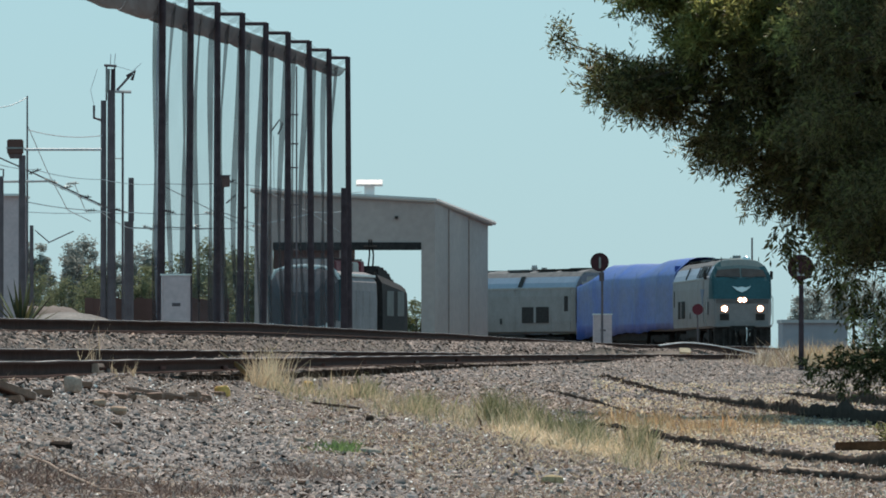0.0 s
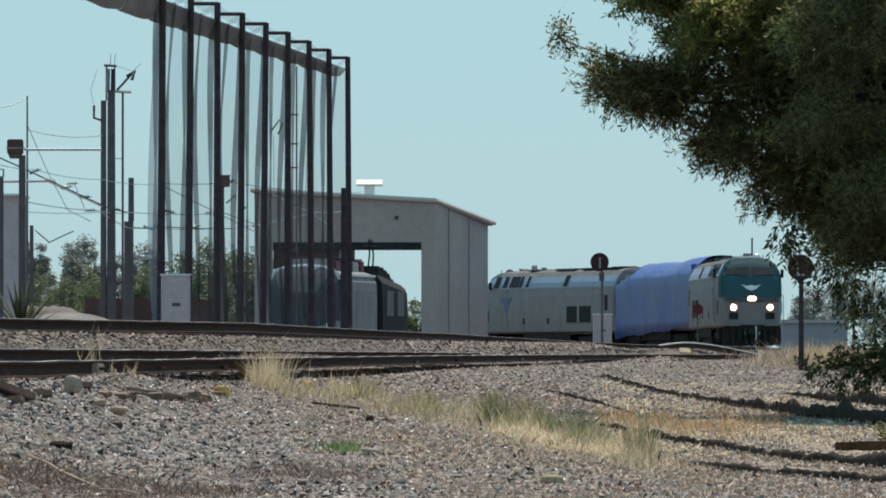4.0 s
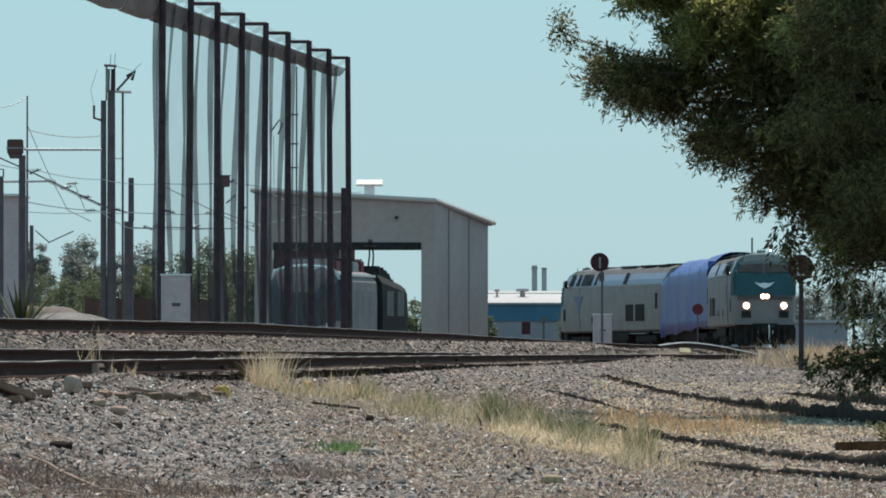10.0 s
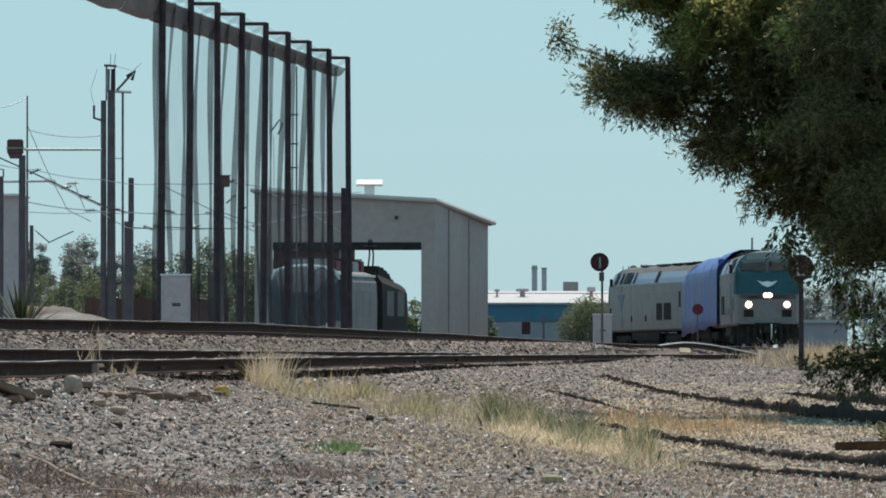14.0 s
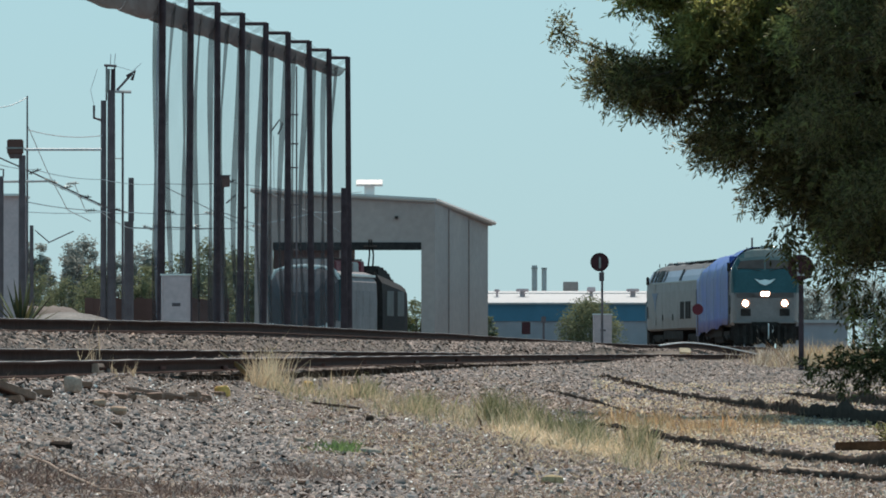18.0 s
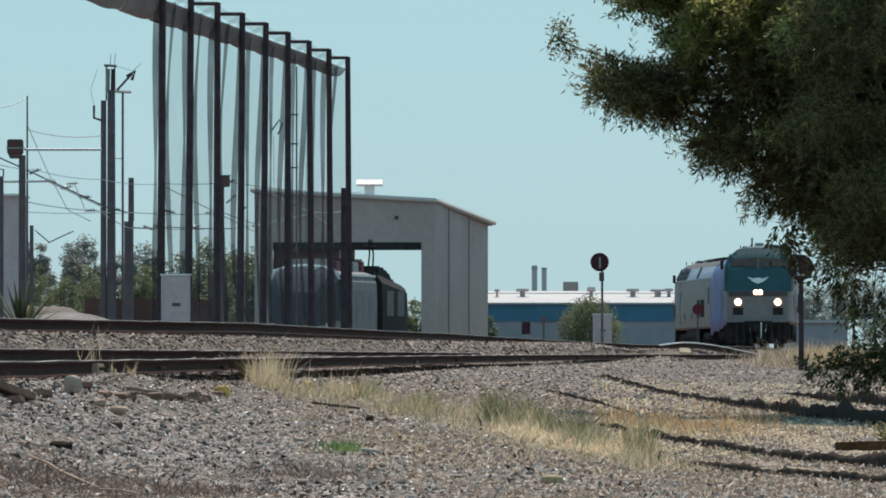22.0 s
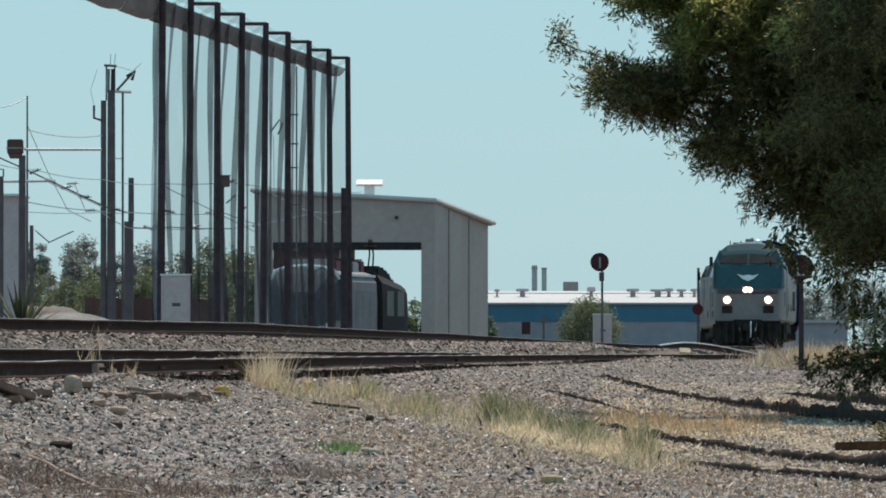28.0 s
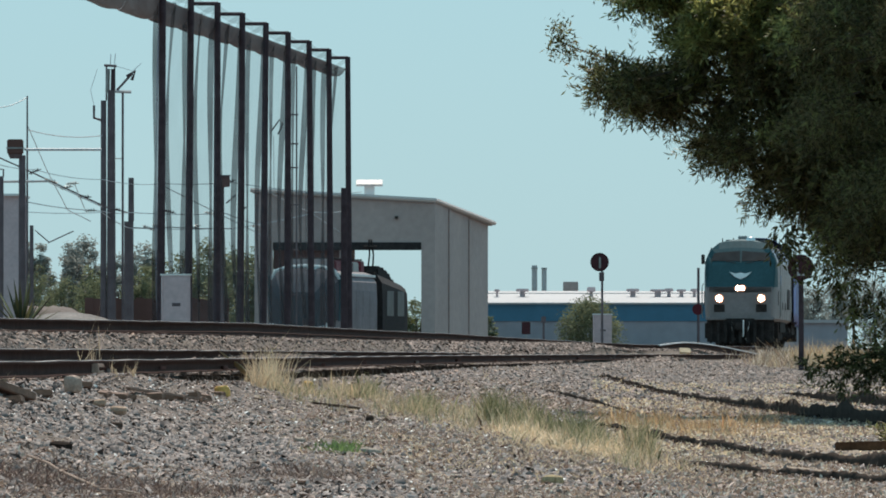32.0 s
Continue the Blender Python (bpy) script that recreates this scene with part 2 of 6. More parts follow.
def rod(bm, p, q, r0, r1=None, seg=8):
    p, q = Vector(p), Vector(q)
    d = q - p
    m = Matrix.Translation((p + q) / 2) @ d.to_track_quat('Z', 'Y').to_matrix().to_4x4()
    bmesh.ops.create_cone(bm, cap_ends=True, segments=seg, radius1=r0, radius2=r0 if r1 is None else r1, depth=d.length, matrix=m)
    return bm


def stick(p, q, r0, r1=None, seg=8):
    return rod(bmesh.new(), p, q, r0, r1, seg)


def tube(bm, pts, r, seg=6):
    """One connected tube through the points."""
    P = [Vector(p) for p in pts]
    rings = []
    for i, p in enumerate(P):
        d = (P[min(i + 1, len(P) - 1)] - P[max(i - 1, 0)]).normalized()
        u = d.orthogonal().normalized() if i == 0 else (u - d * u.dot(d)).normalized()
        w = d.cross(u)
        rings.append([bm.verts.new(p + (u * math.cos(a) + w * math.sin(a)) * r) for a in [k * 2 * math.pi / seg for k in range(seg)]])
    for a, b in zip(rings[:-1], rings[1:]):
        for k in range(seg):
            bm.faces.new((a[k], a[(k + 1) % seg], b[(k + 1) % seg], b[k]))
    bm.faces.new(list(reversed(rings[0])))
    bm.faces.new(rings[-1])
    return bm


def ball(bm, c, sx, sy, sz, sub=2, jitter=0.0, rng=random):
    r = bmesh.ops.create_icosphere(bm, subdivisions=sub, radius=1)
    for v in r["verts"]:
        k = 1 + rng.uniform(-jitter, jitter)
        v.co = Vector((c[0] + v.co.x * sx * k, c[1] + v.co.y * sy * k, c[2] + v.co.z * sz * k))
    return bm


# ---- lie of the land ----
C_Y = [60, 99, 206, 320, 355, 400, 460]
C_X = [-6.5, -4.70, 0.20, 7.10, 12.0, 19.5, 30.0]
A_Y = [60, 124, 165, 250, 320, 381, 397, 413, 429, 445, 461, 477, 492, 507, 521, 560]
A_X = [-8.8, -5.89, -3.84, 0.24, 6.50, 12.88, 13.95, 14.94, 15.43, 15.07, 14.24, 12.15, 8.05, 2.0, -5.6, -27.0]


def spline(xs, ys, q):
    """Smooth curve through the plan's stations (monotone in xs)."""
    xs, ys, q = np.asarray(xs, float), np.asarray(ys, float), np.asarray(q, float)
    d = np.diff(ys) / np.diff(xs)
    m = np.concatenate([[d[0]], (d[1:] + d[:-1]) / 2, [d[-1]]])
    i = np.clip(np.searchsorted(xs, q) - 1, 0, len(xs) - 2)
    h = xs[i + 1] - xs[i]
    t = np.clip((q - xs[i]) / h, 0, 1)
    return ((2 * t**3 - 3 * t**2 + 1) * ys[i] + (t**3 - 2 * t**2 + t) * h * m[i]
            + (-2 * t**3 + 3 * t**2) * ys[i + 1] + (t**3 - t**2) * h * m[i + 1])


def siding_x(y):
    return spline(C_Y, C_X, y)


def main_x(y):
    return spline(A_Y, A_X, y)


def main_z(y):
    """Top of the main line's rails."""
    return np.interp(y, [60, 124, 170, 250, 320, 381, 436, 490, 560], [1.74, 1.766, 1.85, 1.82, 1.60, 1.55, 1.48, 1.29, 1.2])


def siding_z(y):
    return np.interp(y, [60, 99, 206, 320, 360, 460], [1.2, 1.21, 1.25, 1.26, 1.235, 1.2])


BEAR = (np.array(C_X) + 0.75) / np.array(C_Y)


def land(x, y):
    """Height of the ground: a bank up to the siding, the main line's ballast on top, a plain behind."""
    x, y = np.asarray(x, float), np.asarray(y, float)
    yc = np.interp(x / np.maximum(y, 20), BEAR, C_Y)
    t = np.clip((y - 82) / np.maximum(yc - 82, 6), 0, 1)
    bank = 0.94 * t**0.95
    far = np.clip((y - 300) / 80, 0, 1)
    ya = np.minimum(y, 380)
    a = main_x(ya) - x
    c = siding_x(ya) - x
    up = np.interp(a, [-1.5, -0.75, -0.28, 0.0, 1.5, 2.2, 3.8], [0, 0.14, 0.54, 0.58, 0.58, 0.48, 0.2])
    over = np.where(c > 0.1, 1.0, bank)
    z = np.where((c > -0.6) & (y > 60), np.maximum(over, np.minimum(0.98, bank + 0.01)) + up * (1 - far), bank)
    z = np.where(y > yc, np.maximum(z, 0.97), z)
    plain = np.interp(y, [0, 380, 520, 5000], [1.1, 1.12, 0.85, 0.6])
    z = z * (1 - far) + np.where(y > 300, plain, z) * far
    slope = np.sqrt(1 + (np.gradient(main_x(np.arange(60, 561.0)))[np.clip(y, 60, 560).astype(int) - 60])**2)
    mid = (main_x(np.clip(y, 60, 560)) - 0.75 - x) / slope
    bed = main_z(y) - 0.2 - np.interp(np.abs(mid), [1.25, 1.75, 2.3], [0, 0.45, 2.0])
    z = np.where((y > 320) & (y < 560), np.maximum(z, bed), z)
    # gravel heaped against the siding's front rail, and a trench so that the main bed never buries it
    heap = np.interp(y, [104, 110, 140, 180, 300, 330], [0, 0.07, 0.03, -0.06, -0.06, 0]) * np.exp(-((x - siding_x(ya) - 0.2) / 0.3)**2)
    z = z + heap
    return np.where((y > 200) & (y < 352) & (c < 0.4), np.minimum(z, siding_z(y) - 0.10), z)


def build_ground():
    xs = np.concatenate([[-3000, -1200, -500, -220, -110, -60, -40, -30, -22, -17], np.arange(-14, 20.01, 0.2), [22, 26, 32, 42, 60, 110, 220, 500, 1200, 3000]])
    ys = np.concatenate([[-300, -100, -40, 0, 30, 50, 60, 68], np.arange(72, 130, 0.5), np.arange(130, 400, 1.5), np.arange(400, 560, 2.5), [570, 640, 800, 1100, 1600, 2500, 4500]])
    X, Y = np.meshgrid(xs, ys)
    Z = land(X, Y)
    rough = np.random.RandomState(3).normal(0, 0.012, Z.shape)
    near = (Y > 70) & (Y < 400) & (np.abs(X) < 21)
    Z = Z + np.where(near, rough, 0)
    nx, ny = len(xs), len(ys)
    idx = np.arange(nx * ny).reshape(ny, nx)
    f = np.stack([idx[:-1, :-1], idx[:-1, 1:], idx[1:, 1:], idx[1:, :-1]], -1).reshape(-1, 4)
    g = soup("ground", np.stack([X, Y, Z], -1).reshape(-1, 3), f, M_SOIL)
    tagged(g, "stony brown gravel bank rising to railway ballast", "ground", kind="structure")


build_ground()


# ---- tracks ----
def rail_mesh(name, pts, parent):
    """A rail of flat-bottom section swept along pts (centre of the head's top)."""
    prof = [(-0.036, 0), (0.030, 0), (0.036, -0.006), (0.036, -0.038), (0.009, -0.05), (0.009, -0.15), (0.07, -0.166), (0.07, -0.18), (-0.07, -0.18), (-0.07, -0.166), (-0.009, -0.15), (-0.009, -0.05), (-0.036, -0.035)]
    P = np.asarray(pts, float)
    T = np.gradient(P, axis=0)
    N = np.stack([T[:, 1], -T[:, 0]], -1)
    N /= np.linalg.norm(N, axis=1)[:, None]
    k = len(prof)
    V = [(p[0] + n[0] * u, p[1] + n[1] * u, p[2] + w) for p, n in zip(P, N) for u, w in prof]
    F = [(i * k + j, i * k + (j + 1) % k, (i + 1) * k + (j + 1) % k, (i + 1) * k + j) for i in range(len(P) - 1) for j in range(k)]
    ob = soup(name, V, F, M_RAIL, parent)
    ob.data.materials.append(M_RAILTOP)
    for q in range(0, len(F), k):
        ob.data.polygons[q].material_index = 1
        ob.data.polygons[q + 1].material_index = 1
    return ob


def wob(y, s, a):
    return a * np.sin(y * 0.9 + s) * np.sin(y * 0.23 + 2 * s)


main_track = thing("main_track", pose(0, 0, 0), "curved main track with rusty rails on high ballast", "railway track", kind="structure")
yy = np.arange(88, 520, 1.0)
rail_mesh("rail", np.stack([main_x(yy), yy, main_z(yy) + wob(yy, 1, 0.004)], -1), main_track)
rail_mesh("rail", np.stack([main_x(yy) - 1.505, yy, main_z(yy) - 0.02 + wob(yy, 2, 0.006)], -1), main_track)
siding = thing("siding_track", pose(0, 0, 0), "old siding with rusty worn rails on rotten ties", "railway track", kind="structure")
yy = np.arange(86, 356, 1.0)
rail_mesh("rail", np.stack([siding_x(yy), yy, siding_z(yy) + wob(yy, 3, 0.005)], -1), siding)
yy = np.arange(86, 345, 1.0)
rail_mesh("rail", np.stack([siding_x(yy) - 1.47, yy, siding_z(yy) + np.interp(yy, [90, 114, 235, 345], [0.13, 0.14, 0.06, 0.04]) + wob(yy, 4, 0.005)], -1), siding)
# a fishplate joint, and the bent closure rail where the tracks meet
jb = part("joint_bar", cube(-0.05, 0.07, -0.42, 0.42, -0.155, -0.04, bevel=0.01), M_PALESTONE, siding, "rusty fishplate joint")
jb.matrix_basis = pose(float(siding_x(111)) + 0.02, 111, float(siding_z(111)), 0, 0, -2.5)
for bx in (-0.3, -0.1, 0.1, 0.3):
    part("bolt", stick((0.06, bx, -0.1), (0.1, bx, -0.1), 0.022, 0.02, 6), M_RAIL, jb)
yq = np.arange(330, 357, 1.0)
cr = rail_mesh("closure_rail", np.stack([spline([330, 338, 346, 356], [7.65, 8.80, 10.1, 12.12], yq), yq, spline([330, 338, 346, 356], [1.56, 1.66, 1.56, 1.22], yq)], -1), siding)
# pale tube laid on the worn head to paint its sunlit line
part("head_shine", tube(bmesh.new(), [(float(a), float(b), float(c) + 0.012) for a, b, c in zip(spline([330, 338, 346, 356], [7.65, 8.80, 10.1, 12.12], yq), yq, spline([330, 338, 346, 356], [1.56, 1.66, 1.56, 1.22], yq))], 0.03, 6), M_FLUE, cr, "pale tube for the worn head's sunlit shine")
for k, ya in enumerate((112.5, 121, 133, 142, 158, 171, 190, 207, 226, 243, 262, 281, 300, 318, 334)):
    an = part("rail_anchor", cube(-0.03, 0.04, -0.07, 0.07, -0.02, 0.035, bevel=0.008), M_BRICK if k % 3 else M_BALLAST, siding)
    an.matrix_basis = pose(float(siding_x(ya)) + 0.07, ya, float(siding_z(ya)) - 0.14 + 0.02 * (k % 2), 0, 0, 10 * (k % 4))
tie_me = None
rr = random.Random(5)
y = 90.0
n_tie = 0
while y < 250 and n_tie < 280:
    cx, zz = float(siding_x(y)), float(siding_z(y)) - 0.18
    if tie_me is None:
        bm = cube(-1.15, 0.80, -0.115, 0.115, -0.16, 0.0, bevel=0.012)
        tie = part("tie", bm, M_TIE, siding)
        tie_me = tie.data
    else:
        tie = new("tie", tie_me)
        tie.parent = siding
    tie.matrix_basis = pose(cx - 0.72 + rr.uniform(-0.08, 0.08), y, zz + rr.uniform(-0.05, -0.01), 0, 3.2 + rr.uniform(-1, 1), rr.uniform(-3, 3) - 3)
    y += rr.uniform(0.52, 0.64)
    n_tie += 1


# ---- locomotives ----
PROF = [(0.0, 4.43), (0.5, 4.39), (0.92, 4.27), (1.22, 4.03), (1.40, 3.72), (1.49, 3.45), (1.52, 3.0), (1.52, 2.45), (1.51, 1.7), (1.47, 1.15), (1.34, 1.05)]


def loco_shell():
    """Body from rear (x = -10.5) to nose (x = 10.5)."""
    xs = [-10.5, -10.42, -10.3, -6, 0, 3, 6, 8.2, 8.5, 8.75, 9.0, 9.3, 9.62, 9.9, 10.15, 10.35, 10.44, 10.5]
    top = [(-10.5, 4.25), (-10.3, 4.43), (8.7, 4.43), (9.0, 4.36), (9.3, 4.08), (9.9, 3.45), (10.35, 2.65), (10.5, 2.45)]
    wid = [(-10.5, 0.97), (-10.3, 1.0), (8.2, 1.0), (9.3, 0.99), (9.9, 0.96), (10.2, 0.93), (10.4, 0.89), (10.5, 0.84)]
    bm = bmesh.new()
    rings = []
    for x in xs:
        zt = np.interp(x, [a for a, b in top], [b for a, b in top])
        w = np.interp(x, [a for a, b in wid], [b for a, b in wid])
        half = []
        for u, z in PROF:
            zz = min(z, zt - 0.22 * (u / 1.5) ** 2 if z > zt else z)
            half.append((u * w, zz))
        ring = [(-u, z) for u, z in reversed(half[1:])] + half
        rings.append([bm.verts.new((x, u, z)) for u, z in ring])
    for i in range(len(xs) - 1):
        for j in range(len(rings[0]) - 1):
            f = bm.faces.new((rings[i][j], rings[i][j + 1], rings[i + 1][j + 1], rings[i + 1][j]))
            c = f.calc_center_median()
            mx = c.x
            f.material_index = 0
            if c.z > 3.3 and abs(c.y) > 1.1:
                f.material_index = 1
            elif c.z > 3.6:
                f.material_index = 3
            if c.z > 2.4 and (mx > 9.3 or mx > 8.2 and abs(c.y) < 1.2):
                f.material_index = 2
    bm.faces.new(list(reversed(rings[0])))
    f = bm.faces.new(rings[-1])
    f.material_index = 0
    bmesh.ops.recalc_face_normals(bm, faces=bm.faces)
    return bm


def face_quad(bm, pts, depth=0.02):
    """A thin slab on four corners, pushed out along their normal."""
    p = [Vector(q) for q in pts]
    n = (p[1] - p[0]).cross(p[3] - p[0]).normalized()
    a = [bm.verts.new(q) for q in p]
    b = [bm.verts.new(q + n * depth) for q in p]
    bm.faces.new(list(reversed(a)))
    bm.faces.new(b)
    for i in range(len(p)):
        j = (i + 1) % len(p)
        bm.faces.new((a[i], a[j], b[j], b[i]))
    return bm


def side_panel(x0, x1, z0, z1, s, depth=0.02, slope=False):
    """A panel on the body's side s (+1 or -1), following the upper slope if asked."""
    yl, yh = 1.52, 1.52
    if slope:
        yl = np.interp(z0, [3.0, 3.45, 3.72, 4.08], [1.52, 1.49, 1.40, 1.22])
        yh = np.interp(z1, [3.0, 3.45, 3.72, 4.08], [1.52, 1.49, 1.40, 1.22])
    q = [(x0, s * yl, z0), (x1, s * yl, z0), (x1, s * yh, z1), (x0, s * yh, z1)]
    if s > 0:
        q = [q[1], q[0], q[3], q[2]]
    return face_quad(bmesh.new(), [(a, b + s * (0.034 if slope else -0.004), c) for a, b, c in q], depth)


def truck(parent, x):
    t = part("truck_frame", cube(-1.9, 1.9, -1.18, 1.18, 0.45, 0.72, bevel=0.03), M_BLACK, parent)
    t.location = (x, 0, 0)
    for s in (-1, 1):
        bm = bmesh.new()
        box(bm, -2.0, 2.0, s * 1.22 - 0.09, s * 1.22 + 0.09, 0.5, 0.86, bevel=0.04)
        part("side_frame", bm, M_BLACK, t)
        for ax in (-1.4, 1.4):
            bm = stick((ax, s * 1.2, 0.51), (ax, s * 1.38, 0.51), 0.17, 0.15, 12)
            part("axle_box", bm, M_BLACK, t)
    for ax in (-1.4, 1.4):
        bm = bmesh.new()
        rod(bm, (0, -1.0, 0), (0, 1.0, 0), 0.09, seg=10)
        for s in (-1, 1):
            rod(bm, (0, s * 0.68, 0), (0, s * 0.81, 0), 0.51, 0.49, 24)
            rod(bm, (0, s * 0.64, 0), (0, s * 0.68, 0), 0.54, 0.54, 24)
            for k in range(5):
                a = k * 2 * math.pi / 5
                rod(bm, (0.3 * math.cos(a), s * 0.80, 0.3 * math.sin(a)), (0.3 * math.cos(a), s * 0.825, 0.3 * math.sin(a)), 0.07, seg=6)
        w = part("wheelset", bm, M_BLACK, parent, "grimy steel wheelset")
        w.location = (x + ax, 0, 0.51)
    return t


def locomotive(m, label, lit):
    L = thing("locomotive", m, label, "locomotive", "train vehicles")
    part("body", loco_shell(), [M_SILVER, M_BAND, M_TEAL, M_ROOF], L, "silver grey body with blue green nose")
    # roof fittings
    for x0, x1 in ((-9.2, -6.8), (-6.2, -3.6), (-2.6, 0.4), (3.4, 4.6)):
        part("roof_hatch", cube(x0, x1, -0.8, 0.8, 4.36, 4.46, bevel=0.02), M_BLACK if x0 < -6 else M_ROOF, L)
    for fx in (-8.6, -7.5):
        part("fan_shroud", stick((fx, 0, 4.42), (fx, 0, 4.5), 0.5, 0.46, 20), M_BLACK, L)
    bm = bmesh.new()
    for k in range(3):
        rod(bm, (7.2, -0.12 + 0.12 * k, 4.47), (7.55 + 0.1 * k, -0.12 + 0.12 * k, 4.5), 0.03, 0.08, 8)
    box(bm, 7.15, 7.3, -0.2, 0.2, 4.36, 4.46)
    part("horn", bm, M_STEEL, L)
    bm = ball(bmesh.new(), (8.75, 0.36, 4.36), 0.2, 0.2, 0.17, 3)
    part("roof_beacon", bm, M_CHROME if lit else M_ROOF, L, "rounded dome on the cab roof", smooth=True)
    for u in (-0.8, -0.35, 0.7, 1.0):
        part("antenna", stick((8.3, u, 4.28), (8.3, u, 4.47), 0.02), M_BLACK, L)
    # nose
    def on_nose(u, z, out=0.0):
        x = float(np.interp(z, [1.0, 2.45, 2.65, 3.45, 4.08, 4.3], [10.5, 10.5, 10.35, 9.9, 9.3, 9.0]))
        return (x + out, u, z)
    for s in (-1, 1):
        q = [on_nose(s * 0.04, 3.5, 0.012), on_nose(s * 1.22, 3.52, -0.10), on_nose(s * 1.1, 3.84, -0.10), on_nose(s * 0.04, 3.92, 0.012)]
        if s < 0:
            q = [q[1], q[0], q[3], q[2]]
        part("windshield", face_quad(bmesh.new(), q, 0.02), M_WSHIELD, L, "dark sloping windshield pane")
        bm = bmesh.new()
        rod(bm, on_nose(s * 0.2, 3.42, 0.04), on_nose(s * 0.8, 3.55, 0.04), 0.012)
        part("wiper", bm, M_BLACK, L)
        lamp = part("ditch_light", stick((10.44, s * 0.86, 1.98), (10.58, s * 0.86, 1.98), 0.16, 0.16, 16), M_BLACK, L, "round ditch light in a dark housing")
        # ring added behind the lens; on the lit engine it glows as painted glare
        part("lamp_ring", stick((10.575, s * 0.86, 1.98), (10.59, s * 0.86, 1.98), 0.17, 0.17, 16), M_GLARE if lit else M_STEEL, lamp)
        part("lens", stick((10.58, s * 0.86, 1.98), (10.60, s * 0.86, 1.98), 0.125, 0.115, 16), M_LAMP if lit else M_STEEL, lamp)
        part("step_recess", cube(10.42, 10.52, s * 0.86 - 0.22, s * 0.86 + 0.22, 1.42, 1.74, bevel=0.01), M_BLACK, L)
        part("anticlimber", cube(10.35, 10.75, s * 1.0 - 0.42, s * 1.0 + 0.42, 1.10, 1.20, bevel=0.03), M_SILVER, L)
        bm = bmesh.new()
        tube(bm, [(10.5, s * 0.34, 1.0), (10.72, s * 0.34, 0.8), (10.7, s * 0.3, 0.45), (10.62, s * 0.22, 0.3)], 0.03)
        part("air_hose", bm, M_WHITE if s > 0 else M_STEEL, L)
        bm = bmesh.new()
        tube(bm, [(9.0, s * 1.56, 1.2), (9.0, s * 1.62, 1.3), (9.0, s * 1.62, 2.5), (9.0, s * 1.55, 2.6)], 0.02)
        part("grab_rail", bm, M_STEEL, L)
        mirror = part("mirror", cube(8.35, 8.5, s * 1.60 - 0.07, s * 1.60 + 0.07, 3.4, 3.8, bevel=0.02), M_BLACK, L, "black cab side mirror")
        part("arm", stick((8.4, s * 1.45, 3.5), (8.4, s * 1.6, 3.5), 0.02), M_STEEL, mirror)
        # side panels, windows and grilles
        for x0, x1 in ((7.45, 8.15), (6.2, 6.75), (4.4, 5.7), (3.85, 4.2), (2.8, 3.1), (-3.3, -2.75)):
            part("side_window", side_panel(x0, x1, 3.51, 4.08, s, slope=True), M_GLASS, L)
        part("cab_door", side_panel(5.95, 6.65, 1.35, 3.4, s, 0.012), M_SILVER, L)
        part("small_vent", side_panel(8.9, 9.25, 1.7, 2.3, s, 0.012), M_GRILLE, L)
        part("engine_door", side_panel(-9.6, -9.1, 2.2, 3.0, s, 0.012), M_GRILLE, L)
        gr = part("radiator_grille", side_panel(-7.0, -3.4, 1.6, 2.45, s, 0.03), M_GRILLE, L, "dark louvred radiator grille")
        for k in range(6):
            part("louvre", side_panel(-6.95, -3.45, 1.66 + 0.13 * k, 1.70 + 0.13 * k, s, 0.034), M_BLACK, gr)
        part("grille_post", side_panel(-5.35, -5.05, 1.6, 2.45, s, 0.045), M_SILVER, L)
        for x in (3.2, -0.6):
            part("filler_cap", side_panel(x, x + 0.25, 1.55, 1.85, s, 0.02), M_GRILLE, L)
        for x in (-9.95, -7.3, -2.4, 0.5, 3.4, 6.9):
            part("panel_seam", side_panel(x, x + 0.03, 1.1, 3.4, s, 0.006), M_SILVER, L)
        part("belt_rail", side_panel(-10.2, 8.3, 3.40, 3.47, s, 0.014), M_STEEL, L)
        b2 = bmesh.new()
        q = [(5.1, 2.95), (7.3, 2.95), (6.5, 2.55), (6.15, 2.0), (5.75, 2.55)]
        pts = [(x, s * 1.522, z) for x, z in q]
        face_quad(b2, pts if s > 0 else list(reversed(pts)), 0.014)
        part("side_emblem", b2, M_EMBLEM, L, "blue wedge shaped emblem")
        part("skirt", cube(-3.6, 3.6, s * 1.40 - 0.03, s * 1.40 + 0.03, 0.62, 1.02), M_BLACK, L)
        part("ladder_step", cube(8.6, 9.2, s * 1.42 - 0.08, s * 1.42 + 0.08, 0.35, 0.98), M_BLACK, L)
    bm = bmesh.new()
    face_quad(bm, [on_nose(u, z, 0.02) for u, z in ((-0.46, 3.06), (-0.24, 2.86), (0.0, 2.76), (0.24, 2.86), (0.46, 3.06), (0.2, 2.99), (0.0, 3.03), (-0.2, 2.99))], 0.02)
    part("nose_emblem", bm, M_WHITE, L, "white chevron emblem on the nose")
    head = part("headlight", cube(10.36, 10.56, -0.2, 0.2, 2.27, 2.53, bevel=0.03), M_BLACK, L, "twin headlight in a dark box")
    for u in (-0.09, 0.09):
        # rings added for the same glare round the headlight's lenses
        part("lamp_ring", stick((10.555, u, 2.40), (10.568, u, 2.40), 0.13, 0.13, 14), M_GLARE if lit else M_STEEL, head)
        part("lens", stick((10.56, u, 2.40), (10.575, u, 2.40), 0.09, 0.085, 14), M_LAMP if lit else M_STEEL, head)
    for k in range(4):
        part("number_mark", cube(9.83, 9.86, -0.18 + 0.1 * k, -0.12 + 0.1 * k, 3.2, 3.27), M_WHITE, L)
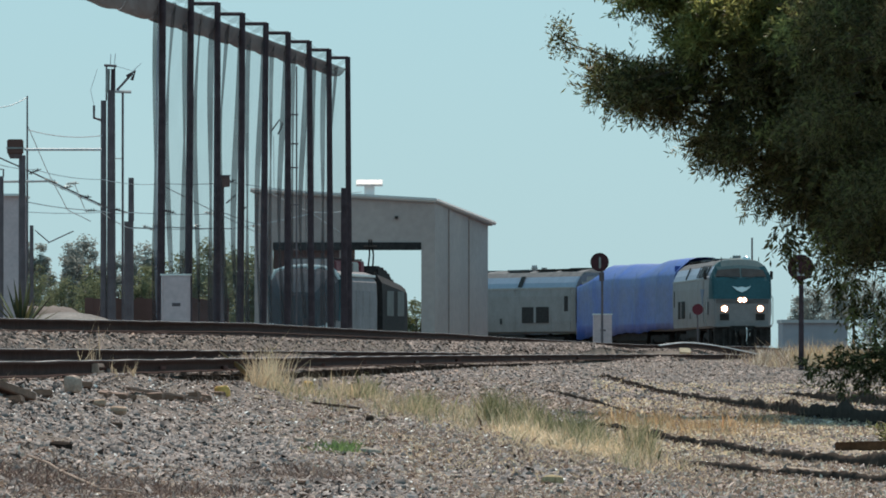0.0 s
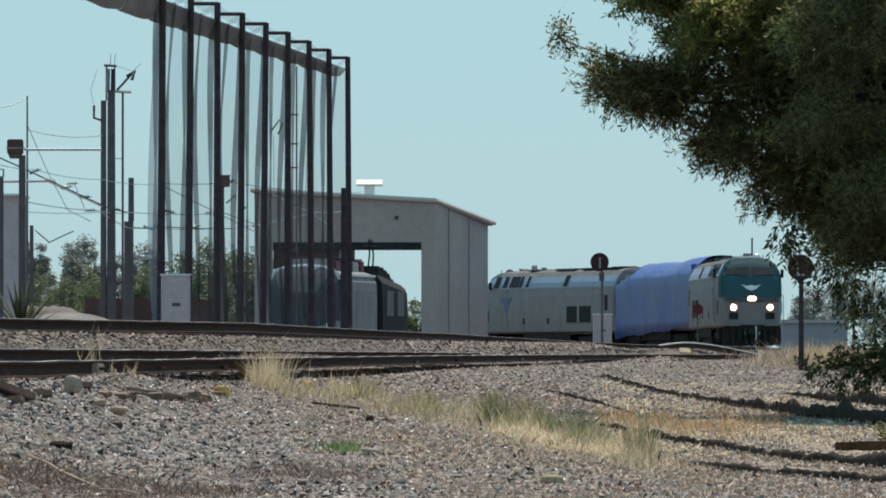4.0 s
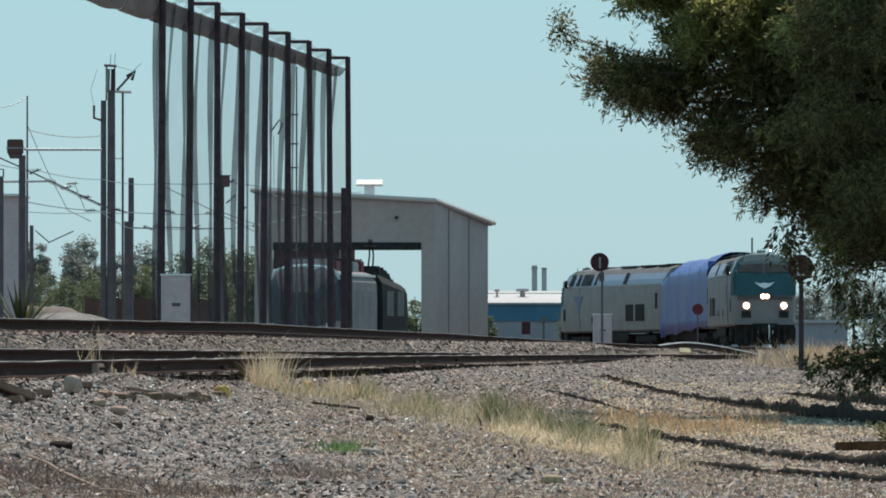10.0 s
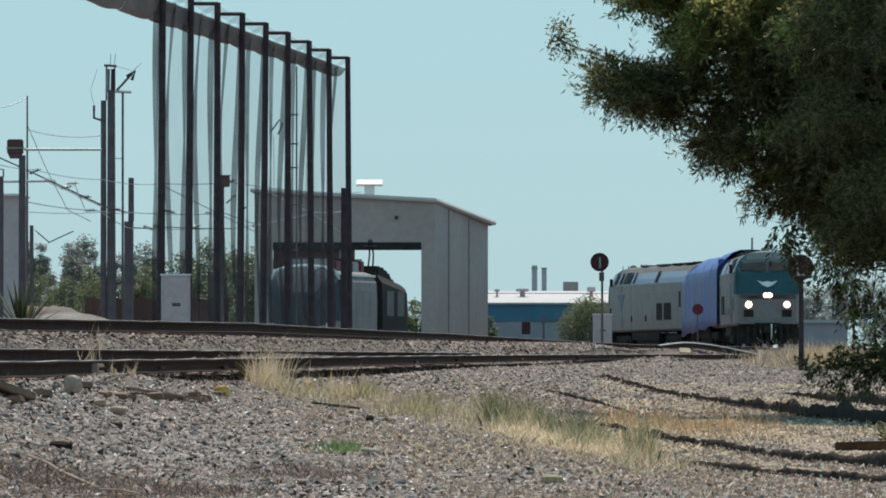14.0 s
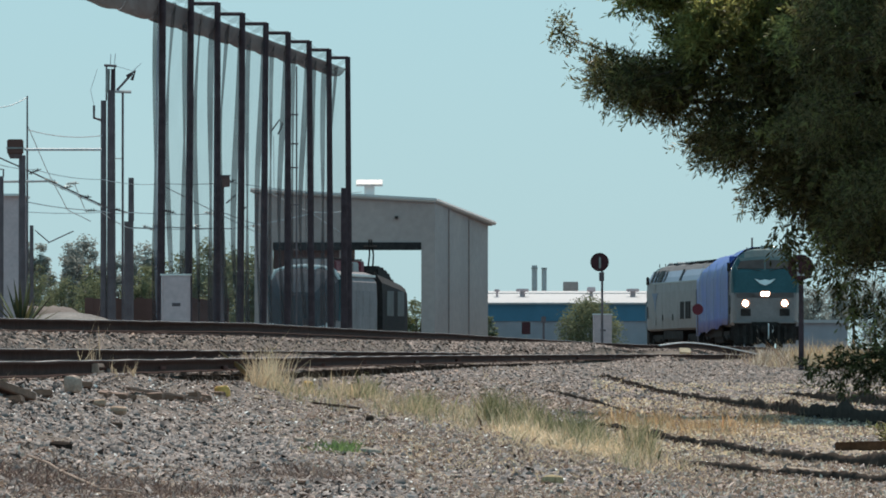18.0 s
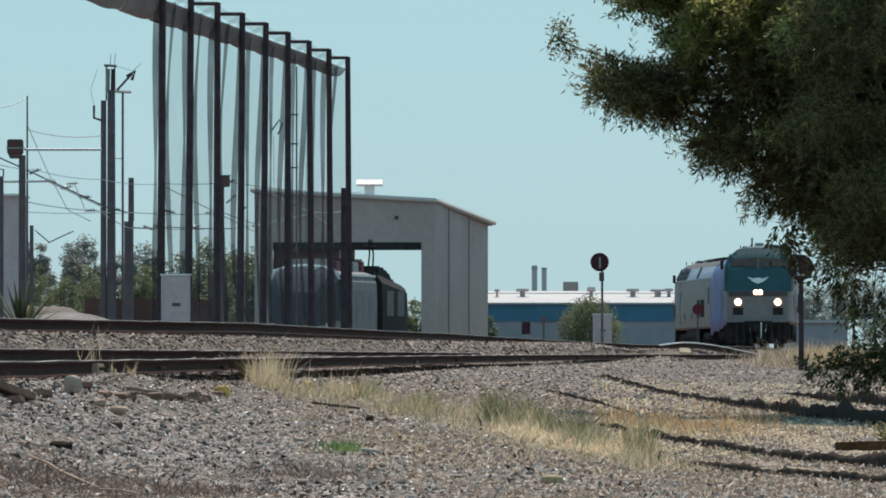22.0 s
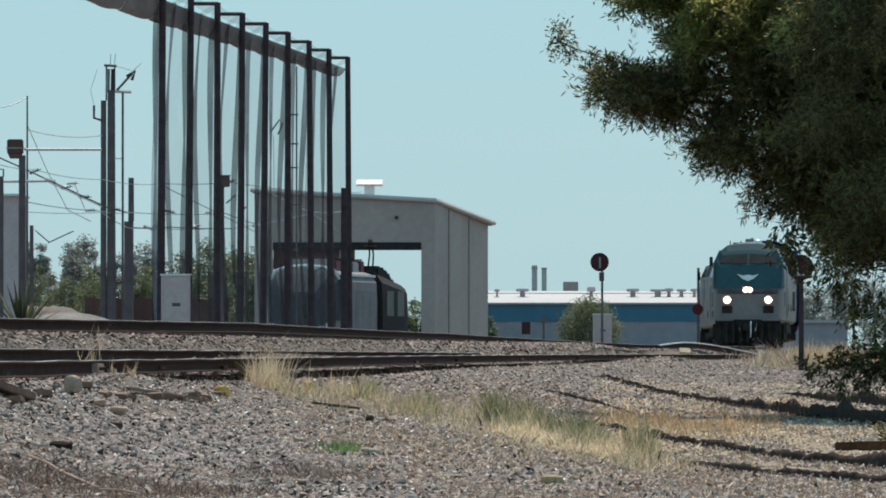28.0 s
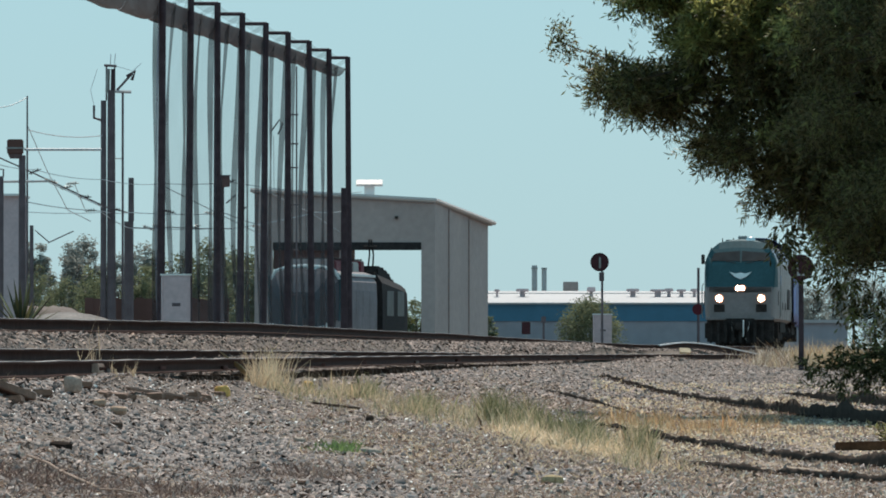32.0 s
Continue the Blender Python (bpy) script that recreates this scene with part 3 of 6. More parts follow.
    # underframe
    plough = part("pilot_plough", cube(10.2, 10.53, -1.36, 1.36, 0.2, 1.16), M_BLACK, L, "black snow plough under the nose")
    for k in range(9):
        part("plough_bar", cube(10.3, 10.55 + 0.2 * math.cos((k - 4) * 0.35), -1.26 + 0.3 * k, -1.14 + 0.3 * k, 0.16, 1.0), M_BLACK, plough)
    bm = bmesh.new()
    box(bm, 10.4, 11.05, -0.14, 0.14, 0.72, 0.98, bevel=0.03)
    box(bm, 10.9, 11.15, -0.2, 0.2, 0.68, 1.0, bevel=0.05)
    part("coupler", bm, M_BLACK, L)
    part("coupling_hose", tube(bmesh.new(), [(11.05, 0.15, 1.08), (11.2, 0.15, 0.95), (11.2, 0.15, 0.55), (11.1, 0.13, 0.42)], 0.028), M_WHITE, L, "pale hose hanging before the coupler")
    bm = bmesh.new()
    box(bm, -11.1, -10.4, -0.14, 0.14, 0.72, 0.98, bevel=0.03)
    part("rear_coupler", bm, M_BLACK, L)
    part("gangway", cube(-10.75, -10.48, -0.55, 0.55, 1.1, 3.2, bevel=0.03), M_BLACK, L)
    part("fuel_tank", cube(-2.9, 2.9, -1.32, 1.32, 0.25, 0.95, bevel=0.08), M_BLACK, L)
    part("rear_pilot", cube(-10.5, -10.35, -1.35, 1.35, 0.3, 1.0), M_BLACK, L)
    truck(L, 6.6)
    truck(L, -6.6)
    return L


def tarp_mesh():
    """A sheet over the roof and sides, hung in folds."""
    rng = np.random.RandomState(8)
    outline = [(-1.52, 0.95), (-1.51, 1.5), (-1.51, 2.1), (-1.51, 2.7), (-1.51, 3.2), (-1.50, 3.70), (-1.45, 3.82), (-1.1, 4.10), (-0.74, 4.38), (-0.4, 4.5), (0, 4.52)]
    outline = outline + [(-u, z) for u, z in reversed(outline[:-1])]
    xs = np.linspace(-10.95, 11.15, 124)
    lift = np.interp(xs, [-10.95, -9.5, -7.0, -5, -2, 1, 3.5, 5.5, 8, 11.15], [-0.62, -0.40, 0.06, 0.03, 0.06, 0.02, 0.0, 0.16, 0.20, 0.22])
    ph = rng.uniform(0, 6, 8)
    V = []
    for i, x in enumerate(xs):
        for j, (u, z) in enumerate(outline):
            fall = max(0.0, (3.6 - z) / 2.5)
            fold = (0.035 * math.sin(x * 1.3 + ph[0] + 0.9 * math.sin(x * 0.37 + z)) + 0.022 * math.sin(x * 2.3 + ph[1] + 2.2 * z) + 0.016 * math.sin(x * 5.1 - 3.5 * z + ph[2]) * math.sin(x * 0.8 + ph[6])) * (0.2 + 0.7 * fall)
            swag = 0.05 * math.sin(z * 3.0 + x * 0.8 + ph[3]) * (0.4 + fall)
            zz = z + (lift[i] if z > 4.2 else lift[i] * max(0, (z - 3.4)) / 0.8)
            if z < 1.2:
                zz += 0.04 * math.sin(x * 0.9 + ph[4]) + 0.025 * math.sin(x * 3.3 + ph[5]) + 0.02 * x
            V.append((x, u + math.copysign(1, u) * (fold + abs(swag) * 0.3 + 0.03) if u else 0.0, zz))
    k = len(outline)
    F = [(i * k + j, (i + 1) * k + j, (i + 1) * k + j + 1, i * k + j + 1) for i in range(len(xs) - 1) for j in range(k - 1)]
    return V, F



def covered_car(m):
    """A body shrouded in tarpaulin between the two engines."""
    K = thing("covered_railcar", m, "railcar wrapped in a wrinkled bright blue tarpaulin", "railcar", "train vehicles")
    part("body", cube(-10.5, 10.5, -1.42, 1.42, 1.05, 4.0, bevel=0.25), M_SILVER, K)
    V, F = tarp_mesh()
    tp = soup("tarpaulin", V, F, M_TARP, K)
    tp["label"] = "wrinkled bright blue tarpaulin"
    sol = tp.modifiers.new("thick", 'SOLIDIFY')
    sol.thickness = 0.015
    for s in (-1, 1):
        for x in (-7.2, -2.4, 2.6, 7.4):
            part("tie_rope", tube(bmesh.new(), [(x, s * 1.64, 1.4), (x, s * 1.64, 3.4), (x, s * 1.46, 4.1)], 0.01, 5), M_BAND, tp)
        part("end_flap", cube(s * 10.66 - 0.02, s * 10.66 + 0.02, -1.45, 1.45, 1.2, 3.6 if s < 0 else 4.3, bevel=0.02), M_TARP, K)
        part("coupler", cube(s * 10.8 - 0.35, s * 10.8 + 0.35, -0.14, 0.14, 0.72, 0.98, bevel=0.03), M_BLACK, K)
        part("skirt", cube(-4.2, 4.2, s * 1.30 - 0.05, s * 1.30 + 0.05, 0.6, 1.1), M_BLACK, K)
    part("underframe_box", cube(-3.4, 3.4, -1.2, 1.2, 0.35, 1.05, bevel=0.06), M_BLACK, K)
    truck(K, 6.8)
    truck(K, -6.8)
    return K


lead = locomotive(pose(14, 440, 1.5), "silver locomotive with blue green nose and lit headlights", True)
shroud = covered_car(pose(12, 460, 1.4))
trail = locomotive(pose(9, 480, 1.4), "silver locomotive coupled backwards at the train's rear", False)


# ---- shed, netting and yard ----
def shed():
    S = thing("wash_shed", pose(0, 0, 0), "beige metal-clad drive-through train shed with open doorway", "shed", kind="")
    # front wall at y = 455 from x = -9 to -0.4, side wall to (2.3, 470)
    y0 = 455.0
    ax, bx = -9.2, -0.4
    def ztop(x):
        return 9.17 + (x - ax) / (bx - ax) * (8.70 - 9.17)
    def wall(name, x0, x1, z0, z1a, z1b, par):
        bm = bmesh.new()
        v = [bm.verts.new(c) for c in ((x0, y0, z0), (x1, y0, z0), (x1, y0, z1b), (x0, y0, z1a), (x0, y0 + 0.25, z0), (x1, y0 + 0.25, z0), (x1, y0 + 0.25, z1b), (x0, y0 + 0.25, z1a))]
        for q in ((0, 1, 2, 3), (7, 6, 5, 4), (0, 4, 5, 1), (3, 2, 6, 7), (1, 5, 6, 2), (0, 3, 7, 4)):
            bm.faces.new([v[i] for i in q])
        return part(name, bm, M_WALL, par)
    g = 0.6
    wall("wall_panel", ax, -8.3, g, ztop(ax), ztop(-8.3), S)
    wall("wall_panel", -8.3, -1.06, 6.68, ztop(-8.3), ztop(-1.06), S)
    wall("wall_panel", -1.06, bx, g, ztop(-1.06), ztop(bx), S)
    part("door_header", cube(-8.3, -1.06, y0 - 0.08, y0 + 0.3, 6.32, 6.70, bevel=0.02), M_GRILLE, S, "dark rolled door under the lintel")
    part("doorway_panel", cube(-8.28, -5.07, y0 + 0.32, y0 + 0.42, 5.4, 6.6), M_BRICK, S, "brown panel across the doorway's upper left")
    part("door_jamb", cube(-5.05, -4.75, y0 - 0.02, y0 + 0.35, g, 6.4), M_WALL, S)
    # side wall in ribbed panels
    n = 8
    p0, p1 = Vector((bx, y0)), Vector((2.27, 471.0))
    for i in range(n):
        a, b = p0.lerp(p1, i / n), p0.lerp(p1, (i + 1) / n)
        za, zb = 8.70 - 0.95 * i / n, 8.70 - 0.95 * (i + 1) / n
        d = (b - a).normalized()
        nn = Vector((d.y, -d.x))
        bm = bmesh.new()
        e = 0.0
        q = [a + nn * e, b + nn * e, b - nn * 0.2, a - nn * 0.2]
        lo = [bm.verts.new((c.x, c.y, g)) for c in q]
        hi = [bm.verts.new((c.x, c.y, z)) for c, z in zip(q, (za, zb, zb, za))]
        bm.faces.new(lo)
        bm.faces.new(list(reversed(hi)))
        for k in range(4):
            bm.faces.new((lo[k], hi[k], hi[(k + 1) % 4], lo[(k + 1) % 4]))
        bmesh.ops.recalc_face_normals(bm, faces=bm.faces)
        part("side_panel", bm, M_WALL, S)
        if i in (2, 5):
            part("rib", stick((a.x + nn.x * 0.04, a.y + nn.y * 0.04, g), (a.x + nn.x * 0.04, a.y + nn.y * 0.04, za), 0.045), M_WALL, S)
    bm = bmesh.new()
    tube(bm, [(ax - 0.2, y0 - 0.15, 9.25), (bx + 0.02, y0 - 0.15, 8.76), (2.6, 471.2, 7.86)], 0.11, 6)
    part("roof_trim", bm, M_TRIM, S, "sunlit pinkish roof edge trim")
    bm = bmesh.new()
    v = [bm.verts.new(c) for c in ((ax - 0.1, y0 - 0.1, 9.22), (bx, y0 - 0.1, 8.74), (2.5, 471.2, 7.84), (-6.3, 471.2, 8.4))]
    bm.faces.new(v)
    r = bmesh.ops.extrude_face_region(bm, geom=bm.faces[:])
    for q in r["geom"]:
        if isinstance(q, bmesh.types.BMVert):
            q.co.z -= 0.12
    bmesh.ops.recalc_face_normals(bm, faces=bm.faces)
    part("roof", bm, M_PALEROOF, S)
    part("rear_wall", cube(-8.0, -4.45, 470.8, 471.0, g, 8.2), M_WALL, S)
    part("left_wall", cube(-9.2, -9.0, 455.3, 470.9, g, 8.3), M_WALL, S)
    part("rear_lintel", cube(-4.45, 1.6, 470.8, 471.0, 6.75, 7.9), M_WALL, S)
    bm = bmesh.new()
    face_quad(bm, [(-4.3, 462.0, 9.58), (-4.3, 463.2, 9.58), (-4.3, 463.2, 9.70), (-4.3, 462.6, 9.90), (-4.3, 462.0, 9.66)], 1.3)
    bmesh.ops.recalc_face_normals(bm, faces=bm.faces)
    part("roof_vent", bm, M_TRIM, S, "white gabled roof ventilator")
    part("vent_neck", cube(-3.9, -3.4, 462.2, 463.0, 8.5, 9.59), M_WHITE, S)
    part("wall_lamp", cube(-2.35, -2.2, y0 - 0.12, y0, 7.85, 7.98), M_GRILLE, S)


shed()


def net_fence():
    N = thing("net_fence", pose(0, 0, 0), "tall dark poles hung with billowing black netting", "net fence")
    rng = random.Random(4)
    tops = []
    for i in range(-2, 10):
        x, y = -8.85 + 0.59 * i, 265.8 + 8.95 * i
        tops.append((x, y))
        if i < 1:
            continue
        lean = rng.uniform(-0.12, 0.12)
        part("pole", stick((x + lean, y, 1.0), (x, y, 12.3), 0.122, 0.098, 10), M_POLE, N)
        part("top_arm", stick((x - 0.75, y, 12.27), (x + 0.02, y, 12.27), 0.06, 0.06, 6), M_POLE, N)
    for i in range(len(tops) - 1):
        (x0, y0), (x1, y1) = tops[i], tops[i + 1]
        nu, nv = 14, 22
        V, ph = [], rng.uniform(0, 6)
        for a in range(nu + 1):
            u = a / nu
            for b in range(nv + 1):
                w = b / nv
                bow = 0.28 * math.sin(math.pi * u) * math.sin(math.pi * min(1, w * 1.05)) + 0.06 * math.sin(9 * u + ph + 3 * w)
                V.append((x0 + (x1 - x0) * u - 0.06 - bow, y0 + (y1 - y0) * u, 1.1 + w * 10.6))
        F = [(a * (nv + 1) + b, (a + 1) * (nv + 1) + b, (a + 1) * (nv + 1) + b + 1, a * (nv + 1) + b + 1) for a in range(nu) for b in range(nv)]
        if i > 2:
            soup("net_panel", V, F, M_NET, N)
        V = []
        for a in range(nu + 1):
            u = a / nu
            for b in range(7):
                w = b / 6
                dip = (1.15 - 0.055 * (i + u) + 0.05 * math.sin(math.pi * u) + 0.012 * math.sin(8 * u + ph)) * math.sin(math.pi * (0.08 + 0.84 * w))
                V.append((x0 + (x1 - x0) * u - 0.80 + 0.74 * w, y0 + (y1 - y0) * u, 12.25 - dip - 0.25 * w))
        F = [(a * 7 + b, (a + 1) * 7 + b, (a + 1) * 7 + b + 1, a * 7 + b + 1) for a in range(nu) for b in range(6)]
        soup("top_net", V, F, M_NETTOP, N)
        V = [(x0 + (x1 - x0) * a / nu - 0.8 + 0.8 * b / 2, y0 + (y1 - y0) * a / nu, 12.26 - 0.1 * math.sin(math.pi * a / nu) - 0.06 * (b == 1)) for a in range(nu + 1) for b in range(3)]
        F = [(a * 3 + b, (a + 1) * 3 + b, (a + 1) * 3 + b + 1, a * 3 + b + 1) for a in range(nu) for b in range(2)]
        soup("canopy_net", V, F, M_NET, N)
        for k, (ua, ub) in enumerate(((0.05, 0.35), (0.1, 0.7), (0.97, 0.6))):
            xa, ya, xb, yb = x0 + (x1 - x0) * ua, y0 + (y1 - y0) * ua, x0 + (x1 - x0) * ub, y0 + (y1 - y0) * ub
            V = [(xa - 0.1, ya, 12.24), (xa - 0.05, ya + 0.4, 12.1), (xb - 0.45, yb + 1.4, 11.62), (xb - 0.62, yb - 1.2, 11.55)]
            soup("net_fold", V, [(0, 1, 2, 3)], M_NET, N)
        for off, wide, ph2 in ((0.02, 0.10, ph), (0.5, 0.08, ph + 2)):
            if i < 3:
                continue
            V = []
            for b in range(25):
                w = b / 24
                cx = x0 + (x1 - x0) * off - 0.12 - 0.16 * math.sin(math.pi * w) - 0.05 * math.sin(7 * w + ph2)
                half = wide * (0.35 + 0.65 * abs(math.sin(4 * w + ph2)))
                for e in (-1, 0, 1):
                    V.append((cx + e * half, y0 + (y1 - y0) * off + 0.3 * (e == 0), 1.1 + w * 10.7))
            F = [(b * 3 + e, b * 3 + e + 1, b * 3 + e + 4, b * 3 + e + 3) for b in range(24) for e in range(2)]
            soup("net_fold", V, F, M_NET2, N)
    # the loose edge of the first net, which the wind turns about its pole
    x, y = -8.85 + 0.59, 265.8 + 8.95
    V = []
    for b in range(31):
        w = b / 30
        wide = 0.36 * math.sin(math.pi * w**0.75)**0.8
        for e in range(5):
            V.append((-wide * e / 4, 0.03 * math.sin(e * 2.2 + w * 6), 1.1 + w * 10.9))
    F = [(b * 5 + e, b * 5 + e + 1, b * 5 + e + 6, b * 5 + e + 5) for b in range(30) for e in range(4)]
    # the loose edge takes the net colour that has sunlight painted in
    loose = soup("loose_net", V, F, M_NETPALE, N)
    loose.location = (x - 0.1, y, 0)
    loose["label"] = "loose grey net edge billowing from its pole"
    return loose


loose_net = net_fence()


def light_rail_car():
    """A rounded two-section tram parked before the shed, nose towards the track."""
    T = thing("light_rail_car", pose(-5.0, 411.0, 1.0, 0, 0, -97.5) @ Matrix.Diagonal((1.09, 1.09, 1.12, 1)), "parked light rail car with rounded dark glass front", "tram")
    prof = [(0.0, 3.55), (0.7, 3.52), (1.12, 3.38), (1.33, 3.05), (1.36, 2.4), (1.36, 1.2), (1.30, 0.55)]
    def shell(xs, taper):
        bm = bmesh.new()
        rings = []
        for x in xs:
            k = taper(x)
            half = [(u * k[0], 0.55 + (z - 0.55) * k[1]) for u, z in prof]
            rings.append([bm.verts.new((x, u, z)) for u, z in [(-u, z) for u, z in reversed(half[1:])] + half])
        for a, b in zip(rings[:-1], rings[1:]):
            for j in range(len(a) - 1):
                bm.faces.new((a[j], a[j + 1], b[j + 1], b[j]))
        bm.faces.new(list(reversed(rings[0])))
        bm.faces.new(rings[-1])
        bmesh.ops.recalc_face_normals(bm, faces=bm.faces)
        return bm
    def nose(x):
        t = max(0.0, (x - 6.6) / 2.2)
        return (1 - 0.45 * t**2.2, 1 - 0.32 * t**2)
    part("front_section", shell([-4.2, 0, 4, 6.6, 7.2, 7.7, 8.1, 8.4, 8.65, 8.8], nose), M_TRAM, T, smooth=False)
    # dark wrap-round glass
    bm = bmesh.new()
    rings = []
    for x in (6.7, 7.2, 7.7, 8.1, 8.4, 8.65, 8.8):
        k = nose(x)
        half = [(u * k[0] * 1.012, 0.55 + (z - 0.55) * k[1] + 0.01) for u, z in [(0, 3.57), (0.7, 3.54), (1.13, 3.40), (1.345, 3.06), (1.375, 2.4), (1.38, 1.55)]]
        rings.append([bm.verts.new((x + 0.015, u, z)) for u, z in [(-u, z) for u, z in reversed(half[1:])] + half])
    for a, b in zip(rings[:-1], rings[1:]):
        for j in range(len(a) - 1):
            bm.faces.new((a[j], a[j + 1], b[j + 1], b[j]))
    bm.faces.new(rings[-1])
    part("windshield", bm, M_TRAMGLASS, T, "black wrap-round windshield")
    arc = [(6.78, u * 1.03, 0.56 + (z - 0.55) * 1.02) for u, z in [(-1.33, 3.05), (-1.12, 3.38), (-0.7, 3.52), (0.0, 3.57), (0.7, 3.52), (1.12, 3.38), (1.33, 3.05)]]
    part("roof_visor", tube(bmesh.new(), arc, 0.075, 6), M_WHITE, T, "white edge over the windshield")
    half = [(x + 0.03, 1.385 * nose(x)[0] * 1.02, 0.55 + 0.95 * nose(x)[1]) for x in (7.7, 8.1, 8.4, 8.65, 8.82)]
    smile = [(x, -u, z) for x, u, z in half] + [(8.86, 0, half[-1][2] - 0.03)] + [(x, u, z) for x, u, z in reversed(half)]
    part("lamp_strip", tube(bmesh.new(), smile, 0.05, 6), M_WHITE, T, "pale curved strip under the windshield")
    for s in (-1, 1):
        part("corner_panel", side_panel(5.6, 6.7, 1.5, 3.0, s, 0.012), M_TEAL, T).location = (0, -s * 0.155, 0)
        for x in (-3.6, -1.6, 0.4, 2.4):
            part("side_window", side_panel(x, x + 1.6, 1.7, 2.7, s, 0.012), M_TRAM, T).location = (0, -s * 0.155, 0)
        # white strip that paints the highlight along the roof edge
        part("roof_edge", cube(-4.2, 6.4, s * 1.2 - 0.1, s * 1.2 + 0.1, 3.26, 3.36, bevel=0.02), M_WHITE, T)
        pillar = [(6.72 + 0.12 * k, s * 1.40 * (1 - 0.03 * k), z) for k, z in ((2, 1.5), (1, 2.0), (0, 2.5), (0, 3.0), (0, 3.25))]
        part("pillar", tube(bmesh.new(), pillar, 0.09, 6), M_TEAL, T, "teal windshield pillar")
        part("headlamp", cube(8.0, 8.35, s * 1.02 - 0.14, s * 1.02 + 0.14, 1.22, 1.42, bevel=0.05), M_WHITE, T, "pale headlamp glass")
    part("front_valance", cube(7.6, 8.62, -0.95, 0.95, 0.5, 1.3, bevel=0.1), M_TRAM, T)
    # white block added as a painted highlight over the cab
    part("highlight_block", cube(6.7, 7.2, 0.1, 0.5, 3.45, 3.58, bevel=0.04), M_WHITE, T, "small white block for a highlight on the cab roof")
    for i, (x, w, m) in enumerate(((5.5, 1.6, M_TRAM), (3.2, 1.7, M_RED), (0.8, 1.8, M_RED), (-1.6, 1.6, M_STEEL), (-3.5, 1.0, M_RED))):
        part("roof_box", cube(x - w / 2, x + w / 2, -0.85, 0.85, 3.45, 3.92 - 0.06 * (i % 2), bevel=0.04), m, T)
    for x in (4.4, 2.0, -0.4, -2.6):
        part("roof_rail", stick((x, -0.95, 3.95), (x, 0.95, 3.95), 0.03), M_BLACK, T)
    bm = bmesh.new()
    tube(bm, [(-6.0, 0.72, 3.6), (-6.4, 0.74, 4.2), (-6.0, 0.78, 4.8)], 0.035)
    tube(bm, [(-6.0, 0.92, 3.6), (-6.4, 0.9, 4.2), (-6.0, 0.86, 4.8)], 0.035)
    rod(bm, (-6.0, 0.55, 4.5), (-6.0, 1.1, 4.5), 0.05)
    part("pantograph", bm, M_BLACK, T, "raised black pantograph")
    bm = bmesh.new()
    for k in range(7):
        box(bm, -4.35 - 0.16 * k, -4.25 - 0.16 * k, -1.24, 1.24, 0.6, 3.5)
    part("bellows", bm, M_BLACK, T, "black concertina bellows")
    rear = part("rear_section", shell([-5.0, -5.4, -9, -11.5, -12.6], lambda x: (1 - 0.04 * max(0, -x - 11.5), 1.0 - 0.02 * max(0, -x - 5.4))), M_GRILLE, T, "grimy dark rear section")
    rear.matrix_basis = pose(0.2, 0.1, 0, 0, 0, -0.5)
    for s in (-1, 1):
        for x in (-11.0, -8.0):
            part("rear_window", side_panel(x, x + 1.9, 1.75, 2.75, s, 0.02), M_CABGLASS, rear).location = (0, -s * 0.15, 0)
    for k in range(5):
        part("rear_roof_gear", cube(-5.3 - 1.35 * k - 1.3, -5.3 - 1.35 * k, -1.12 + 0.04 * k, 1.12 - 0.04 * k, 3.0, 3.74 - 0.045 * k * k, bevel=0.1), M_BLACK, rear)
    part("rear_end_panel", cube(-12.75, -12.6, -1.2, 1.2, 0.6, 2.9, bevel=0.05), M_BLACK, rear)


light_rail_car()


# ---- masts, wires and cabinets ----
def mast(label, specs, extra=()):
    """specs: (x, y, z0, z1, r0, r1, part name, material)."""
    x, y = specs[0][0], specs[0][1]
    P = thing("catenary_mast", pose(x, y, 0.9), label, "mast", "yard masts")
    for (a, b, z0, z1, r0, r1, nm, m) in specs:
        part(nm, stick((a - x, b - y, z0 - 0.9), (a - x, b - y, z1 - 0.9), r0, r1, 10), m, P)
    for nm, pts, r, m in extra:
        bm = bmesh.new()
        tube(bm, [(p[0] - x, p[1] - y, p[2] - 0.9) for p in pts], r)
        part(nm, bm, m, P)
    return P


